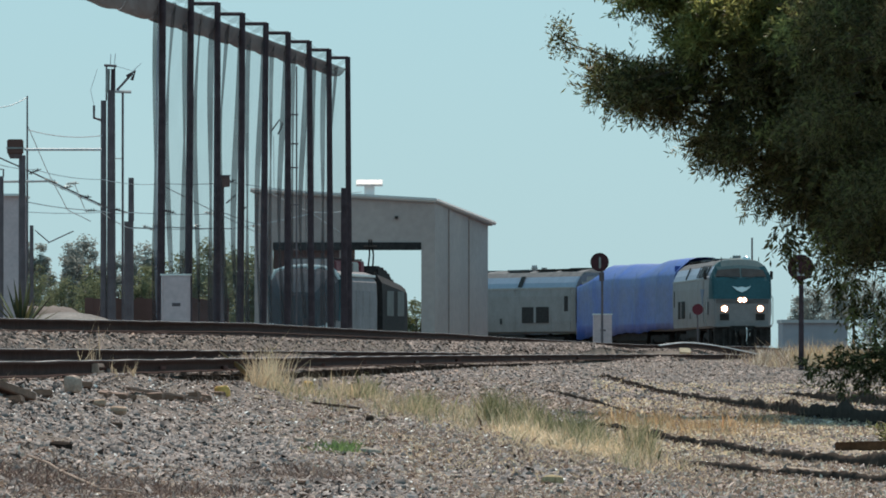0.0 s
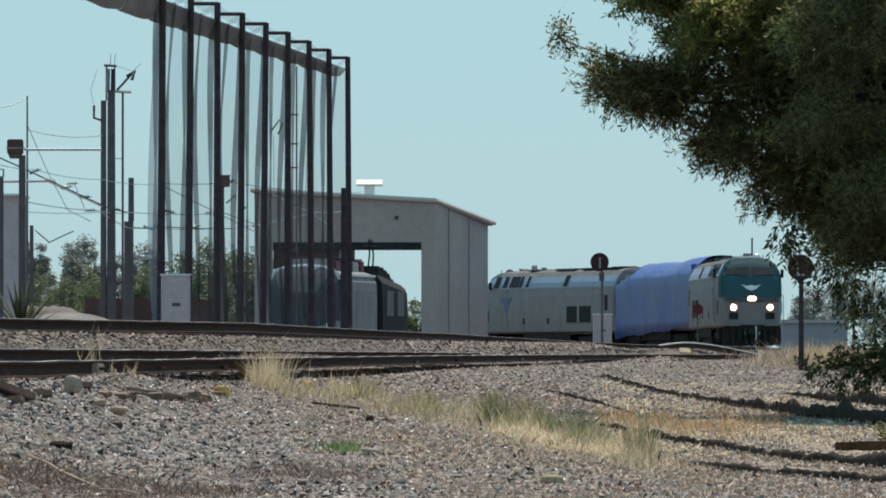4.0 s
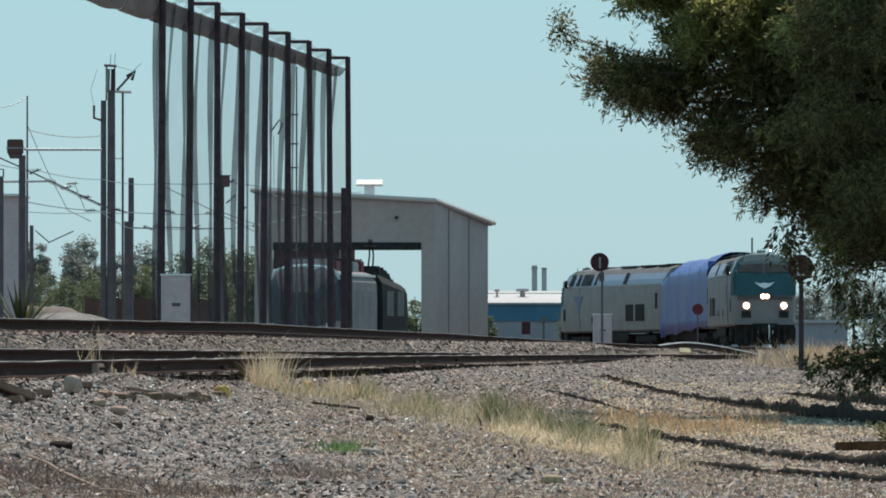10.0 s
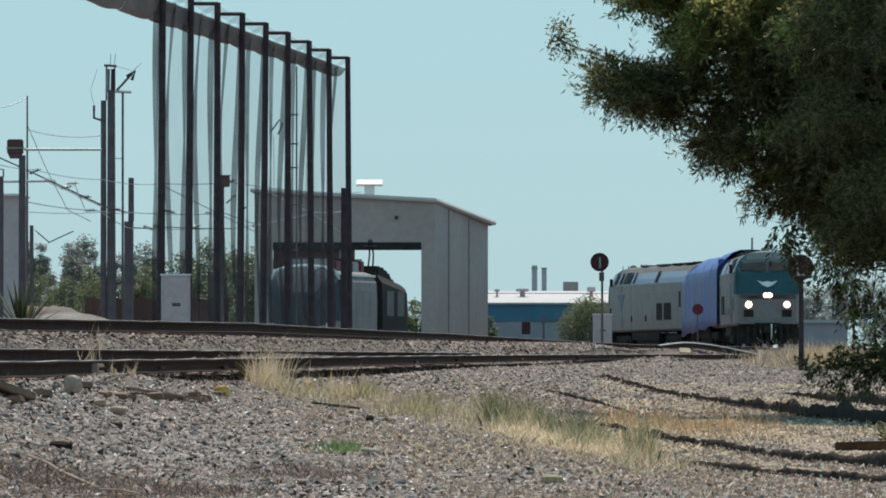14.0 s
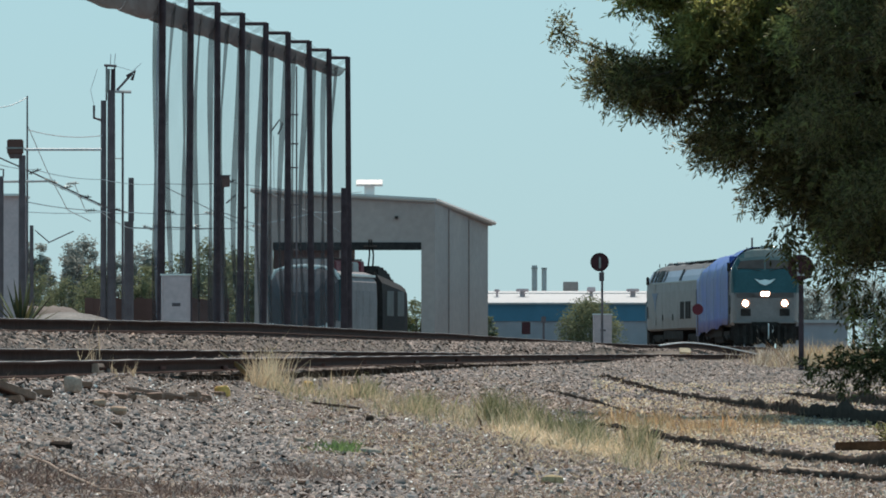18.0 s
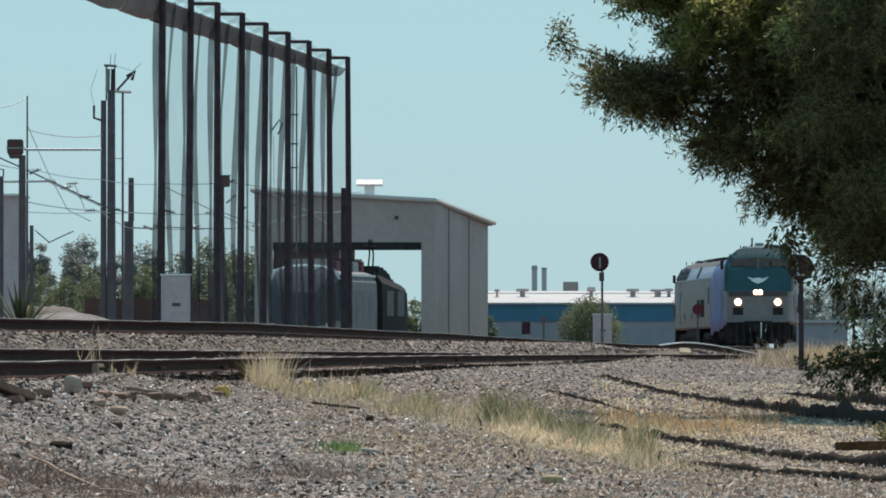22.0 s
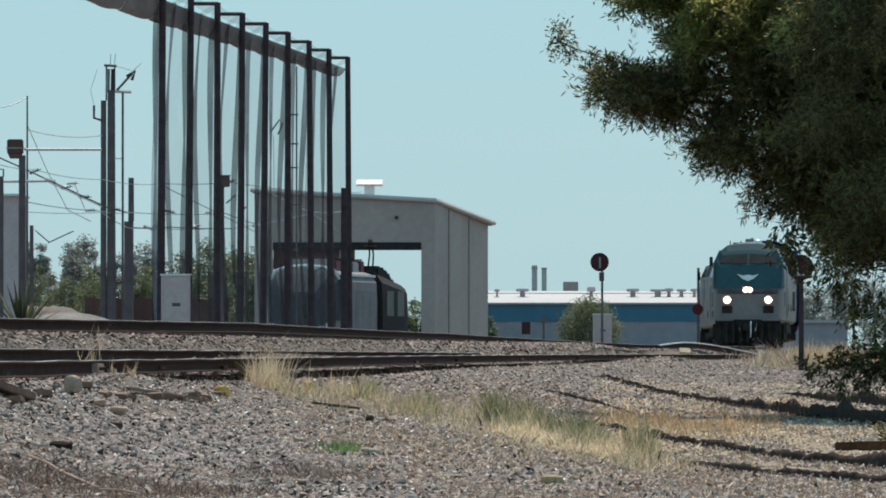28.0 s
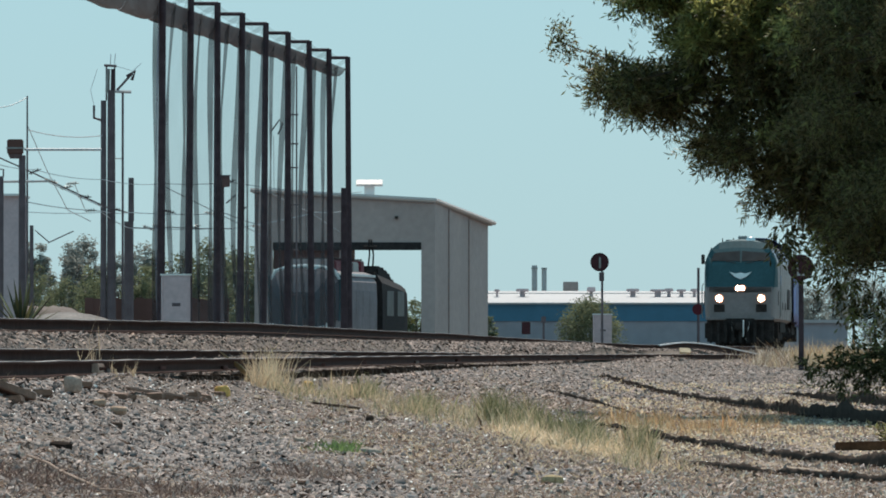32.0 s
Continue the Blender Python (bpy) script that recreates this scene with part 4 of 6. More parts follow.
mast("tall paired grey steel masts with insulators on top", [
    (-12.81, 360, 0.9, 11.45, 0.19, 0.15, "column", M_MAST),
    (-13.11, 360, 0.9, 11.05, 0.13, 0.11, "column", M_MAST),
    (-12.37, 360, 0.9, 11.38, 0.045, 0.045, "conduit", M_MAST),
    (-13.00, 360, 11.05, 12.41, 0.035, 0.035, "top_post", M_MAST),
    (-12.68, 360, 11.34, 12.41, 0.03, 0.03, "top_post", M_MAST)],
    [("crossarm", [(-13.03, 360, 11.42), (-12.04, 360, 11.38)], 0.06, M_WIRE),
     ("crossarm", [(-13.09, 360, 12.41), (-12.61, 360, 12.38)], 0.05, M_MAST),
     ("strut", [(-12.59, 360, 11.45), (-12.00, 360, 12.10)], 0.05, M_MAST),
     ("insulator", [(-12.22, 360, 11.97), (-11.89, 360, 12.19), (-12.02, 360, 11.84)], 0.07, M_POLE),
     ("insulator", [(-12.96, 360, 11.34), (-12.94, 360, 12.27)], 0.085, M_STEEL),
     ("insulator", [(-12.76, 360, 11.34), (-12.74, 360, 12.27)], 0.085, M_POLE),
     ("whip", [(-12.85, 360, 12.41), (-12.83, 360, 12.84)], 0.015, M_WIRE),
     ("whip", [(-12.70, 360, 12.41), (-12.65, 360, 12.86)], 0.015, M_WIRE),
     ("bracket", [(-13.48, 360, 10.86), (-13.48, 360, 10.38), (-13.13, 360, 10.27)], 0.05, M_MAST),
     ("tie_bar", [(-12.65, 360, 8.81), (-12.33, 360, 8.81)], 0.02, M_WIRE)])
mast("thick dark steel stub mast", [
    (-12.30, 365, 0.9, 6.45, 0.20, 0.19, "column", M_MAST),
    (-12.21, 365, 6.45, 8.16, 0.12, 0.11, "column", M_MAST)])
mast("dark post carrying a transformer drum", [
    (-15.80, 350, 0.9, 8.72, 0.15, 0.13, "column", M_MAST),
    (-15.70, 352, 3.33, 11.01, 0.05, 0.03, "thin_pole", M_MAST)],
    [("arm", [(-15.68, 350, 8.94), (-13.07, 356, 9.07)], 0.05, M_WIRE),
     ("arm", [(-16.63, 350, 7.73), (-14.85, 350, 7.75)], 0.045, M_WIRE)])
tr = thing("transformer", pose(-16.06, 350, 8.66), "dark brown box transformer on a post", "transformer")
part("case", cube(-0.30, 0.30, -0.25, 0.25, 0.10, 0.66, bevel=0.04), M_BRICK, tr)
part("base_ring", stick((0, 0, -0.06), (0, 0, 0.10), 0.2, 0.28, 14), M_MAST, tr)
part("band", cube(-0.33, 0.33, -0.28, 0.28, 0.30, 0.36), M_STEEL, tr)
mast("short dark timber mast", [(-16.77, 380, 0.9, 6.50, 0.10, 0.08, "column", M_MAST)],
     [("arm", [(-16.63, 380, 6.30), (-16.03, 380, 5.79)], 0.025, M_MAST), ("arm", [(-16.10, 380, 5.79), (-15.06, 380, 6.27)], 0.025, M_MAST)])
mast("dark post with a lamp box behind the net", [(-8.79, 370, 0.9, 7.92, 0.13, 0.11, "column", M_MAST)],
     [("arm", [(-8.61, 370, 7.24), (-8.21, 370, 7.58)], 0.03, M_MAST)])
lb = thing("lamp_box", pose(-8.70, 370, 7.89), "brown box lamp on a post", "lamp")
part("case", cube(-0.24, 0.24, -0.2, 0.2, 0.0, 0.42, bevel=0.03), M_BRICK, lb)
part("cap", cube(-0.27, 0.27, -0.23, 0.23, 0.42, 0.47), M_MAST, lb)
mast("slim lattice mast with rungs", [
    (-5.78, 352, 0.9, 12.12, 0.045, 0.04, "column", M_MAST),
    (-5.53, 352, 0.9, 12.12, 0.035, 0.03, "column", M_MAST)],
    [("rung", [(-5.82, 352, z), (-5.46, 352, z)], 0.03, M_MAST) for z in (3.5, 5.2, 6.9, 8.3, 9.2, 10.3)] +
    [("bracket", [(-6.53, 352, 9.62), (-6.17, 352, 10.11), (-6.06, 352, 9.94), (-6.23, 352, 9.56)], 0.03, M_POLE)])
mast("dark timber post beside the last net pole", [(-3.66, 345, 0.9, 7.41, 0.14, 0.12, "column", M_POLE)])
mast("dark steel post at the yard edge", [(-16.35, 345, 0.9, 7.84, 0.09, 0.09, "column", M_MAST)],
     [("lamp_cage", [(-16.39, 345, 8.10), (-16.27, 345, 8.10), (-16.27, 345, 7.82)], 0.03, M_MAST)])
mast("thin aerial mast behind the curve", [(17.24, 520, 0.8, 7.73, 0.06, 0.05, "column", M_MAST)])
mast("short post with a small box", [(15.34, 560, 0.8, 6.42, 0.09, 0.08, "column", M_MAST)])
mast("short thin dark post", [(6.04, 560, 0.8, 3.51, 0.09, 0.06, "column", M_MAST)],
     [("head", [(6.04, 560, 3.10), (6.04, 560, 3.47)], 0.15, M_MAST)])


# strings of small insulators along the wires
rb = random.Random(77)
for c_ in ((-15.40, 352, 8.13), (-14.72, 350, 7.73), (-14.33, 355, 7.58), (-13.68, 356, 7.23), (-13.50, 357, 6.73), (-12.63, 360, 6.82), (-11.58, 366, 6.18), (-11.21, 367, 6.26), (-10.79, 368, 6.85), (-9.82, 369, 6.24), (-9.26, 371, 6.83), (-8.48, 372, 8.09), (-8.02, 374, 7.03), (-14.07, 354, 7.71), (-7.54, 378, 6.41)):
    bm = bmesh.new()
    for k in range(4):
        rod(bm, (0.09 * k - 0.18, 0, 0.02 * k), (0.09 * k - 0.13, 0, 0.02 * k), 0.07, 0.05, 8)
    rod(bm, (-0.25, 0, -0.01), (0.25, 0, 0.06), 0.02, 0.02, 5)
    o_ = part("insulator", bm, M_STEEL if rb.random() < 0.5 else M_POLE)
    o_.matrix_basis = pose(*c_, 0, rb.uniform(-35, 35), 0)
    tagged(o_, "small ribbed insulator strung on an overhead wire", "insulator", "wire insulators")


def wire(pts, r=0.014, sag=0.0):
    r *= 1.35
    bm = bmesh.new()
    out = []
    for a, b in zip(pts[:-1], pts[1:]):
        for k in range(8):
            t = k / 8
            p = Vector(a).lerp(Vector(b), t)
            p.z -= sag * 4 * t * (1 - t)
            out.append(p)
    out.append(Vector(pts[-1]))
    tube(bm, out, r, 4)
    w = part("overhead_wire", bm, M_WIRE if r < 0.027 else M_MAST)
    tagged(w, "thin overhead wire strung between the masts", "wire", "overhead wires")
    return w


wire([(-17.48, 350, 9.00), (-15.87, 352, 8.28), (-12.89, 358, 6.88), (-12.33, 364, 6.79)], 0.022)
wire([(-17.27, 350, 8.58), (-15.45, 352, 8.23), (-13.06, 358, 7.96), (-10.96, 366, 7.95)], 0.012, 0.1)
wire([(-17.05, 350, 10.53), (-15.70, 352, 10.96), (-15.68, 352, 9.73), (-13.10, 358, 9.65)], 0.013, 0.15)
wire([(-15.66, 352, 9.83), (-15.06, 354, 8.27), (-14.33, 356, 6.76), (-13.54, 358, 6.36)], 0.012)
wire([(-15.70, 352, 7.00), (-13.10, 358, 6.75), (-12.27, 364, 6.79), (-8.66, 372, 6.87), (-7.23, 380, 6.48)], 0.016, 0.06)
wire([(-15.77, 352, 6.63), (-13.10, 358, 6.70), (-12.27, 364, 6.18), (-8.43, 372, 6.28)], 0.013, 0.05)
wire([(-12.14, 365, 6.21), (-10.79, 368, 6.27), (-8.48, 374, 6.29)], 0.02, 0.03)
wire([(-10.96, 366, 7.95), (-8.43, 372, 8.11), (-5.43, 400, 8.21), (-3.84, 440, 8.90)], 0.016, 0.05)
wire([(-10.96, 366, 7.84), (-8.75, 376, 6.77), (-7.23, 380, 6.02)], 0.014)
wire([(-8.43, 372, 6.26), (-5.43, 400, 7.34), (-4.37, 440, 8.05)], 0.014, 0.05)
wire([(-7.35, 380, 7.98), (-5.83, 420, 7.54), (-4.91, 440, 7.03)], 0.014)
wire([(-14.83, 350, 7.73), (-13.10, 358, 6.92)], 0.016)
wire([(-13.68, 356, 6.80), (-13.99, 354, 7.71)], 0.012)
wire([(-13.48, 360, 10.86), (-13.61, 360, 11.45), (-13.35, 360, 12.27)], 0.01)
wire([(-12.61, 360, 12.38), (-11.98, 360, 12.19), (-11.65, 360, 12.49)], 0.01)
wire([(-6.38, 352, 7.38), (-6.40, 352, 9.51)], 0.012)


def cabinet(x, y, w, h, label):
    z = float(land(x, y)) - 0.05
    c = thing("electrical_cabinet", pose(x, y, z, 0, 0, 4), label, "cabinet", "track cabinets")
    part("body", cube(-w / 2, w / 2, -w * 0.35, w * 0.35, 0.05, h, bevel=0.015), M_CABINET, c)
    part("lid", cube(-w / 2 - 0.03, w / 2 + 0.03, -w * 0.38, w * 0.38, h, h + 0.05, bevel=0.01), M_WHITE, c)
    part("door", cube(-w * 0.44, w * 0.44, -w * 0.36 - 0.01, -w * 0.35, 0.15, h - 0.06), M_CABINET, c)
    part("name_plate", cube(-w * 0.15, w * 0.15, -w * 0.37 - 0.012, -w * 0.36 - 0.008, h * 0.63, h * 0.67), M_MAST, c, "small dark plate")
    part("plinth", cube(-w * 0.52, w * 0.52, -w * 0.37, w * 0.37, -0.1, 0.06), M_PALEWALL, c)


cabinet(-7.51, 262, 0.80, 3.38 - 1.06, "tall off-white electrical cabinet beside the track")
cabinet(6.36, 372, 0.72, 2.92 - 1.16, "grey-white signal cabinet with a bright lid")

sg = thing("round_signal", pose(6.34, 371.4, 1.1), "dark round signal disc on a slim post", "railway signal")
part("post", stick((0, 0, 0), (0, 0, 4.67 - 1.1), 0.05, 0.045), M_MAST, sg)
part("disc", stick((-0.1, -0.06, 4.92 - 1.1), (-0.1, 0.02, 4.92 - 1.1), 0.35, 0.35, 32), M_MAROON, sg, "dark maroon round target")
part("rim", stick((-0.1, 0.02, 4.92 - 1.1), (-0.1, 0.05, 4.92 - 1.1), 0.37, 0.36, 32), M_BLACK, sg)
part("lamp_hood", cube(-0.13, -0.05, -0.12, -0.06, 4.67 - 1.1, 5.12 - 1.1, bevel=0.02), M_STEEL, sg)
part("bracket", cube(-0.12, 0.08, -0.08, 0.08, 4.16 - 1.1, 4.52 - 1.1, bevel=0.02), M_MAST, sg)

rs = thing("red_disc_sign", pose(11.04, 404, 1.1), "small red round sign on a thin post", "sign")
part("post", stick((0, 0, 0), (0, 0, 3.19 - 1.1), 0.03), M_MAST, rs)
part("disc", stick((0, -0.05, 3.19 - 1.1), (0, -0.02, 3.19 - 1.1), 0.24, 0.24, 28), M_RED, rs)

ls = thing("round_board_sign", pose(11.45, 298, 0.78), "dark red round sign with a white angle on a post", "sign")
part("post", stick((0, 0, -0.1), (0, 0, 3.74 - 0.78), 0.09, 0.075, 12), M_POLE, ls)
part("disc", stick((-0.02, -0.1, 4.03 - 0.78), (-0.02, -0.06, 4.03 - 0.78), 0.41, 0.41, 36), M_MAROON, ls)
part("rim", stick((-0.02, -0.06, 4.03 - 0.78), (-0.02, -0.04, 4.03 - 0.78), 0.42, 0.42, 36), M_BLACK, ls)
part("white_bar", cube(-0.15, -0.09, -0.112, -0.1, 3.83 - 0.78, 4.19 - 0.78), M_FLUE, ls)
part("white_bar", cube(-0.15, 0.12, -0.112, -0.1, 3.77 - 0.78, 3.83 - 0.78), M_FLUE, ls)
part("stub", cube(0.1, 0.2, -0.08, 0.08, -0.1, 0.34, bevel=0.02), M_BLACK, ls)


# ---- far buildings ----
def far_building():
    B = thing("blue_warehouse", pose(0, 800, 0.7), "long low warehouse with blue band and white roof", "warehouse")
    x0, x1 = 1.0, 28.0
    zb = [0.0, 4.02 - 0.7, 5.62 - 0.7, 6.49 - 0.7]
    n = 12
    for i in range(n):
        a, b = x0 + (x1 - x0) * i / n, x0 + (x1 - x0) * (i + 1) / n
        part("lower_panel", cube(a, b, 0.03 * (i % 2), 1, zb[0], zb[1]), M_PALEWALL, B)
        part("blue_panel", cube(a, b, -0.1 + 0.02 * (i % 3), 1, zb[1], zb[2]), M_BLUEWALL, B)
    bm = bmesh.new()
    v = [bm.verts.new(c) for c in ((x0, -0.3, zb[2]), (x1, -0.3, zb[2]), (x1, 40, zb[3] + 0.4), (x0, 40, zb[3] + 0.4), (x0, -0.3, zb[2] - 0.15), (x1, -0.3, zb[2] - 0.15), (x1, 40, zb[2] - 0.15), (x0, 40, zb[2] - 0.15))]
    for q in ((0, 1, 2, 3), (7, 6, 5, 4), (0, 4, 5, 1), (1, 5, 6, 2), (2, 6, 7, 3), (3, 7, 4, 0)):
        bm.faces.new([v[i] for i in q])
    part("roof", bm, M_PALEROOF, B)
    part("back_parapet", cube(x0, x1, 30, 41, zb[2], zb[3] + 0.15), M_PALEROOF, B)
    for x, w, h in ((4.75, 0.5, 0.2), (6.98, 1.1, 0.25), (13.02, 0.7, 0.4), (16.68, 1.1, 0.25), (18.86, 1.3, 0.2), (19.85, 0.7, 0.28), (20.94, 0.8, 0.2), (22.08, 0.6, 0.25)):
        zz = zb[3] - 0.05
        u = part("roof_unit", cube(x - w / 2, x + w / 2, 18, 20, zz + 0.25, zz + 0.25 + h, bevel=0.05), M_CABINET, B, "rooftop air unit")
        part("stand", cube(x - w / 5, x + w / 5, 18.4, 19.6, zb[2] + 0.1, zz + 0.26), M_CABINET, u)
    S = thing("chimney_stack", pose(0, 860, 0.7), "pair of grey steel flues behind the roof", "chimney")
    for x, rad, drop in ((8.44, 0.26, 0.0), (9.33, 0.235, 0.3)):
        ft = part("flue", stick((x, 0, 0), (x, 0, 8.68 - drop), rad, rad, 14), M_FLUE, S)
        part("collar", stick((x, 0, 8.37), (x, 0, 8.47), rad * 1.18, rad * 1.18, 14), M_STEEL, ft)
    D = thing("roof_tank", pose(11.91, 870, 0.7), "brown rooftop tank house behind the warehouse", "tank")
    part("tank", cube(-0.7, 0.7, -0.7, 0.7, 0, 7.94 - 0.7, bevel=0.05), M_WALL, D)


far_building()
g = thing("grey_building", pose(-20.21, 420, 0.8), "grey-white building wall at the yard edge", "building")
part("wall", cube(-4, -19.12 - -20.21, 0, 8, 0, 8.38 - 0.8), M_CABINET, g)
part("roof", cube(-4.2, -19.12 - -20.21 + 0.15, -0.2, 8.2, 8.38 - 0.8, 8.48 - 0.8), M_WHITE, g)
g = thing("brown_wall", pose(0, 470, 0.7), "low rusty brown wall behind the masts", "wall")
for i in range(17):
    a = -18.06 + 0.427 * i
    part("wall_panel", cube(a, a + 0.43, 0.03 * (i % 2), 0.3, 0, 4.09 - 0.7 - 0.05 * (i % 3)), M_BRICK, g)
g = thing("pale_store", pose(0, 900, 0.6), "pale far storage building beyond the grass", "building")
part("wall", cube(32.78, 39.05, 0, 12, 0, 4.19 - 0.6), M_PALEWALL, g)
part("roof", cube(32.67, 39.16, -0.3, 12.3, 4.19 - 0.6, 4.52 - 0.6), M_PALEROOF, g)
c = thing("parked_car", pose(51.71, 1200, 0.6), "small white car parked far off", "car")
part("body", cube(-1.6, 1.6, -0.8, 0.8, 0.35, 1.15, bevel=0.2), M_WHITE, c)
part("cabin", cube(-0.9, 0.8, -0.7, 0.7, 1.1, 1.6, bevel=0.2), M_GLASS, c)
for sx_ in (-1.05, 1.05):
    for sy_ in (-0.72, 0.72):
        part("wheel", stick((sx_, sy_ - 0.1, 0.33), (sx_, sy_ + 0.1, 0.33), 0.33, 0.33, 14), M_BLACK, c)
g = thing("square_sign", pose(5.70, 640, 0.7), "faded maroon board sign", "sign")
part("board", cube(-0.3, 0.3, -0.05, 0, 2.58 - 0.7, 3.43 - 0.7, bevel=0.02), M_MAROON, g)
part("post", stick((0, 0.03, 0), (0, 0.03, 3.36 - 0.7), 0.05), M_STEEL, g)


# ---- plants ----
def leaf_soup(centres, spread, count, length, width, droop, seed, flat=0.35):
    """Rhombic leaves scattered round each centre. centres: n x 3, spread: n x 3."""
    r = np.random.RandomState(seed)
    C = np.repeat(np.asarray(centres, float), count, axis=0)
    S = np.repeat(np.asarray(spread, float), count, axis=0)
    n = len(C)
    P = C + np.clip(r.normal(0, 0.5, (n, 3)), -1.1, 1.1) * S
    D = r.normal(0, 1, (n, 3))
    D[:, 2] = D[:, 2] * flat - droop
    D /= np.linalg.norm(D, axis=1)[:, None]
    W = np.cross(D, r.normal(0, 1, (n, 3)))
    W /= np.linalg.norm(W, axis=1)[:, None] + 1e-9
    Lh = (length * r.uniform(0.6, 1.25, n))[:, None]
    Wd = (width * r.uniform(0.7, 1.3, n))[:, None]
    V = np.stack([P, P + D * Lh * 0.45 + W * Wd, P + D * Lh, P + D * Lh * 0.45 - W * Wd], 1).reshape(-1, 3)
    F = np.arange(n * 4).reshape(n, 4)
    return V, F


def spray_soup(centres, out, twigs, per, reach, length, width, seed):
    """Leafy twigs: leaves set alternately along short drooping twigs that leave each centre."""
    r = np.random.RandomState(seed)
    C = np.repeat(np.asarray(centres, float), twigs, axis=0) + r.normal(0, 0.10, (len(centres) * twigs, 3))
    O = np.repeat(np.asarray(out, float), twigs, axis=0) + r.normal(0, 0.75, (len(centres) * twigs, 3))
    O[:, 2] -= 0.15
    O /= np.linalg.norm(O, axis=1)[:, None]
    n = len(C)
    L = reach * r.uniform(0.6, 1.3, n)
    k = np.tile(np.linspace(0.1, 1.0, per), n)
    C, O, L = np.repeat(C, per, axis=0), np.repeat(O, per, axis=0), np.repeat(L, per)
    P = C + O * (k * L)[:, None]
    P[:, 2] -= 0.12 * (k * L)**2 * 4
    side = np.cross(O, r.normal(0, 1, O.shape))
    side /= np.linalg.norm(side, axis=1)[:, None] + 1e-9
    D = O * 0.75 + side * 0.8
    D[:, 2] -= 0.08
    D /= np.linalg.norm(D, axis=1)[:, None]
    W = np.cross(D, r.normal(0, 1, D.shape))
    W /= np.linalg.norm(W, axis=1)[:, None] + 1e-9
    lh = (length * r.uniform(0.65, 1.2, len(P)))[:, None]
    wd = (width * r.uniform(0.7, 1.25, len(P)))[:, None]
    V = np.stack([P, P + D * lh * 0.5 + W * wd, P + D * lh, P + D * lh * 0.5 - W * wd], 1).reshape(-1, 3)
    return V, np.arange(len(V)).reshape(-1, 4)


def near_tree():
    """A broad tree whose trunk stands just outside the view, its boughs hanging over the bank."""
    T = thing("broadleaf_tree", pose(10.8, 150.0, 0.151), "large dark green tree with drooping narrow-leaved boughs", "tree")
    r = np.random.RandomState(21)
    bm = bmesh.new()
    tube(bm, [(0, 0, -0.3), (0.1, 0.05, 1.2), (-0.05, 0.1, 2.6)], 0.30, 12)
    rod(bm, (-0.05, 0.1, 2.6), (-0.3, 0, 5.0), 0.3, 0.18, 10)
    part("trunk", bm, M_BARK, T)
    low_x = [-9.0, -8.4, -7.6, -7.2, -6.9, -6.5, -5.95, -5.4, -5.15, -4.9, -4.5, -4.1, -3.4, 0, 6]
    low_z = [6.4, 5.25, 5.05, 4.8, 4.5, 4.25, 3.85, 3.55, 3.4, 3.12, 2.6, 2.38, 2.25, 2.3, 3.0]
    # clumps of leafy twigs with gaps between them
    clumps = []
    while len(clumps) < 680:
        p = np.array([r.uniform(-9.0, -3.2) if len(clumps) < 500 else r.uniform(-4, 7.5), r.uniform(-7, 7), r.uniform(1.6, 11.5)])
        q = np.array([(p[0] + 0.6) / 8.5, p[1] / 7.4, (p[2] - 6.3) / 5.4])
        d = np.sqrt((q**2).sum())
        if d > 1.0 or d < 0.4 and r.rand() < 0.6:
            continue
        edge = np.interp(p[0], low_x, low_z) + 0.22 * math.sin(p[0] * 5) + (0.1 if p[0] < -5.2 else 0.3) + 0.3 * r.rand() + 0.012 * p[1]**2
        if p[2] < edge:
            continue
        if p[0] < -7.2 and 5.5 < p[2] < 6.8 or p[0] < -7.8 and p[2] > 5.5 or p[0] < -8.1:
            continue
        if p[0] < -5.0 and (abs(p[1]) > 0.9 + 0.2 * (p[0] + 8.5) or p[2] > 6.58 + 0.09 * (p[0] + 8.5)):
            continue
        if noise.noise(Vector((p[0] * 0.7, p[1] * 0.5, p[2] * 0.7))) < (-0.34 if p[0] < -4.8 else -0.1):
            continue
        clumps.append((p, r.uniform(0.28, 0.5)))
    # the lobe that reaches furthest over the bank, and a smaller one above it
    for k in range(22):
        x = r.uniform(-8.15, -6.4)
        z0 = np.interp(x, low_x, low_z) + 0.25
        clumps.append((np.array([x, r.uniform(-0.8, 0.8), r.uniform(z0, 5.5 if x < -7.3 else 6.2)]), r.uniform(0.2, 0.34)))
    for k in range(15):
        x = r.uniform(-7.5, -5.0)
        clumps.append((np.array([x, r.uniform(-0.8, 0.8), np.interp(x, low_x, low_z) + r.uniform(0.1, 0.7)]), r.uniform(0.16, 0.26)))
    for k in range(10):
        x = r.uniform(-8.0, -6.8)
        clumps.append((np.array([x, r.uniform(-0.8, 0.8), r.uniform(6.85 - 0.2 * (x + 8.1), 7.4)]), r.uniform(0.2, 0.34)))
    cs, out = [], []
    for p, rc in clumps:
        away = p - np.array([0.5, 0.0, 5.6])
        away /= np.linalg.norm(away)
        for k in range(11):
            v = r.normal(0, 1, 3) + away * 0.7 + np.array([0, 0, 0.25])
            v /= np.linalg.norm(v)
            cs.append(p + v * rc * np.array([1, 1, 0.72]) * r.uniform(0.55, 1.0))
            out.append(v)
    C, out = np.array(cs), np.array(out)
    # the far bough sways as one piece; the rest of the crown stands
    far = C[:, 0] < -5.1
    V, F = spray_soup(C[~far], out[~far], 5, 9, 0.27, 0.14, 0.0115, 31)
    part_ = soup("crown", V, F, M_LEAF, T)
    part_["label"] = "dense crown of narrow dark leaves"
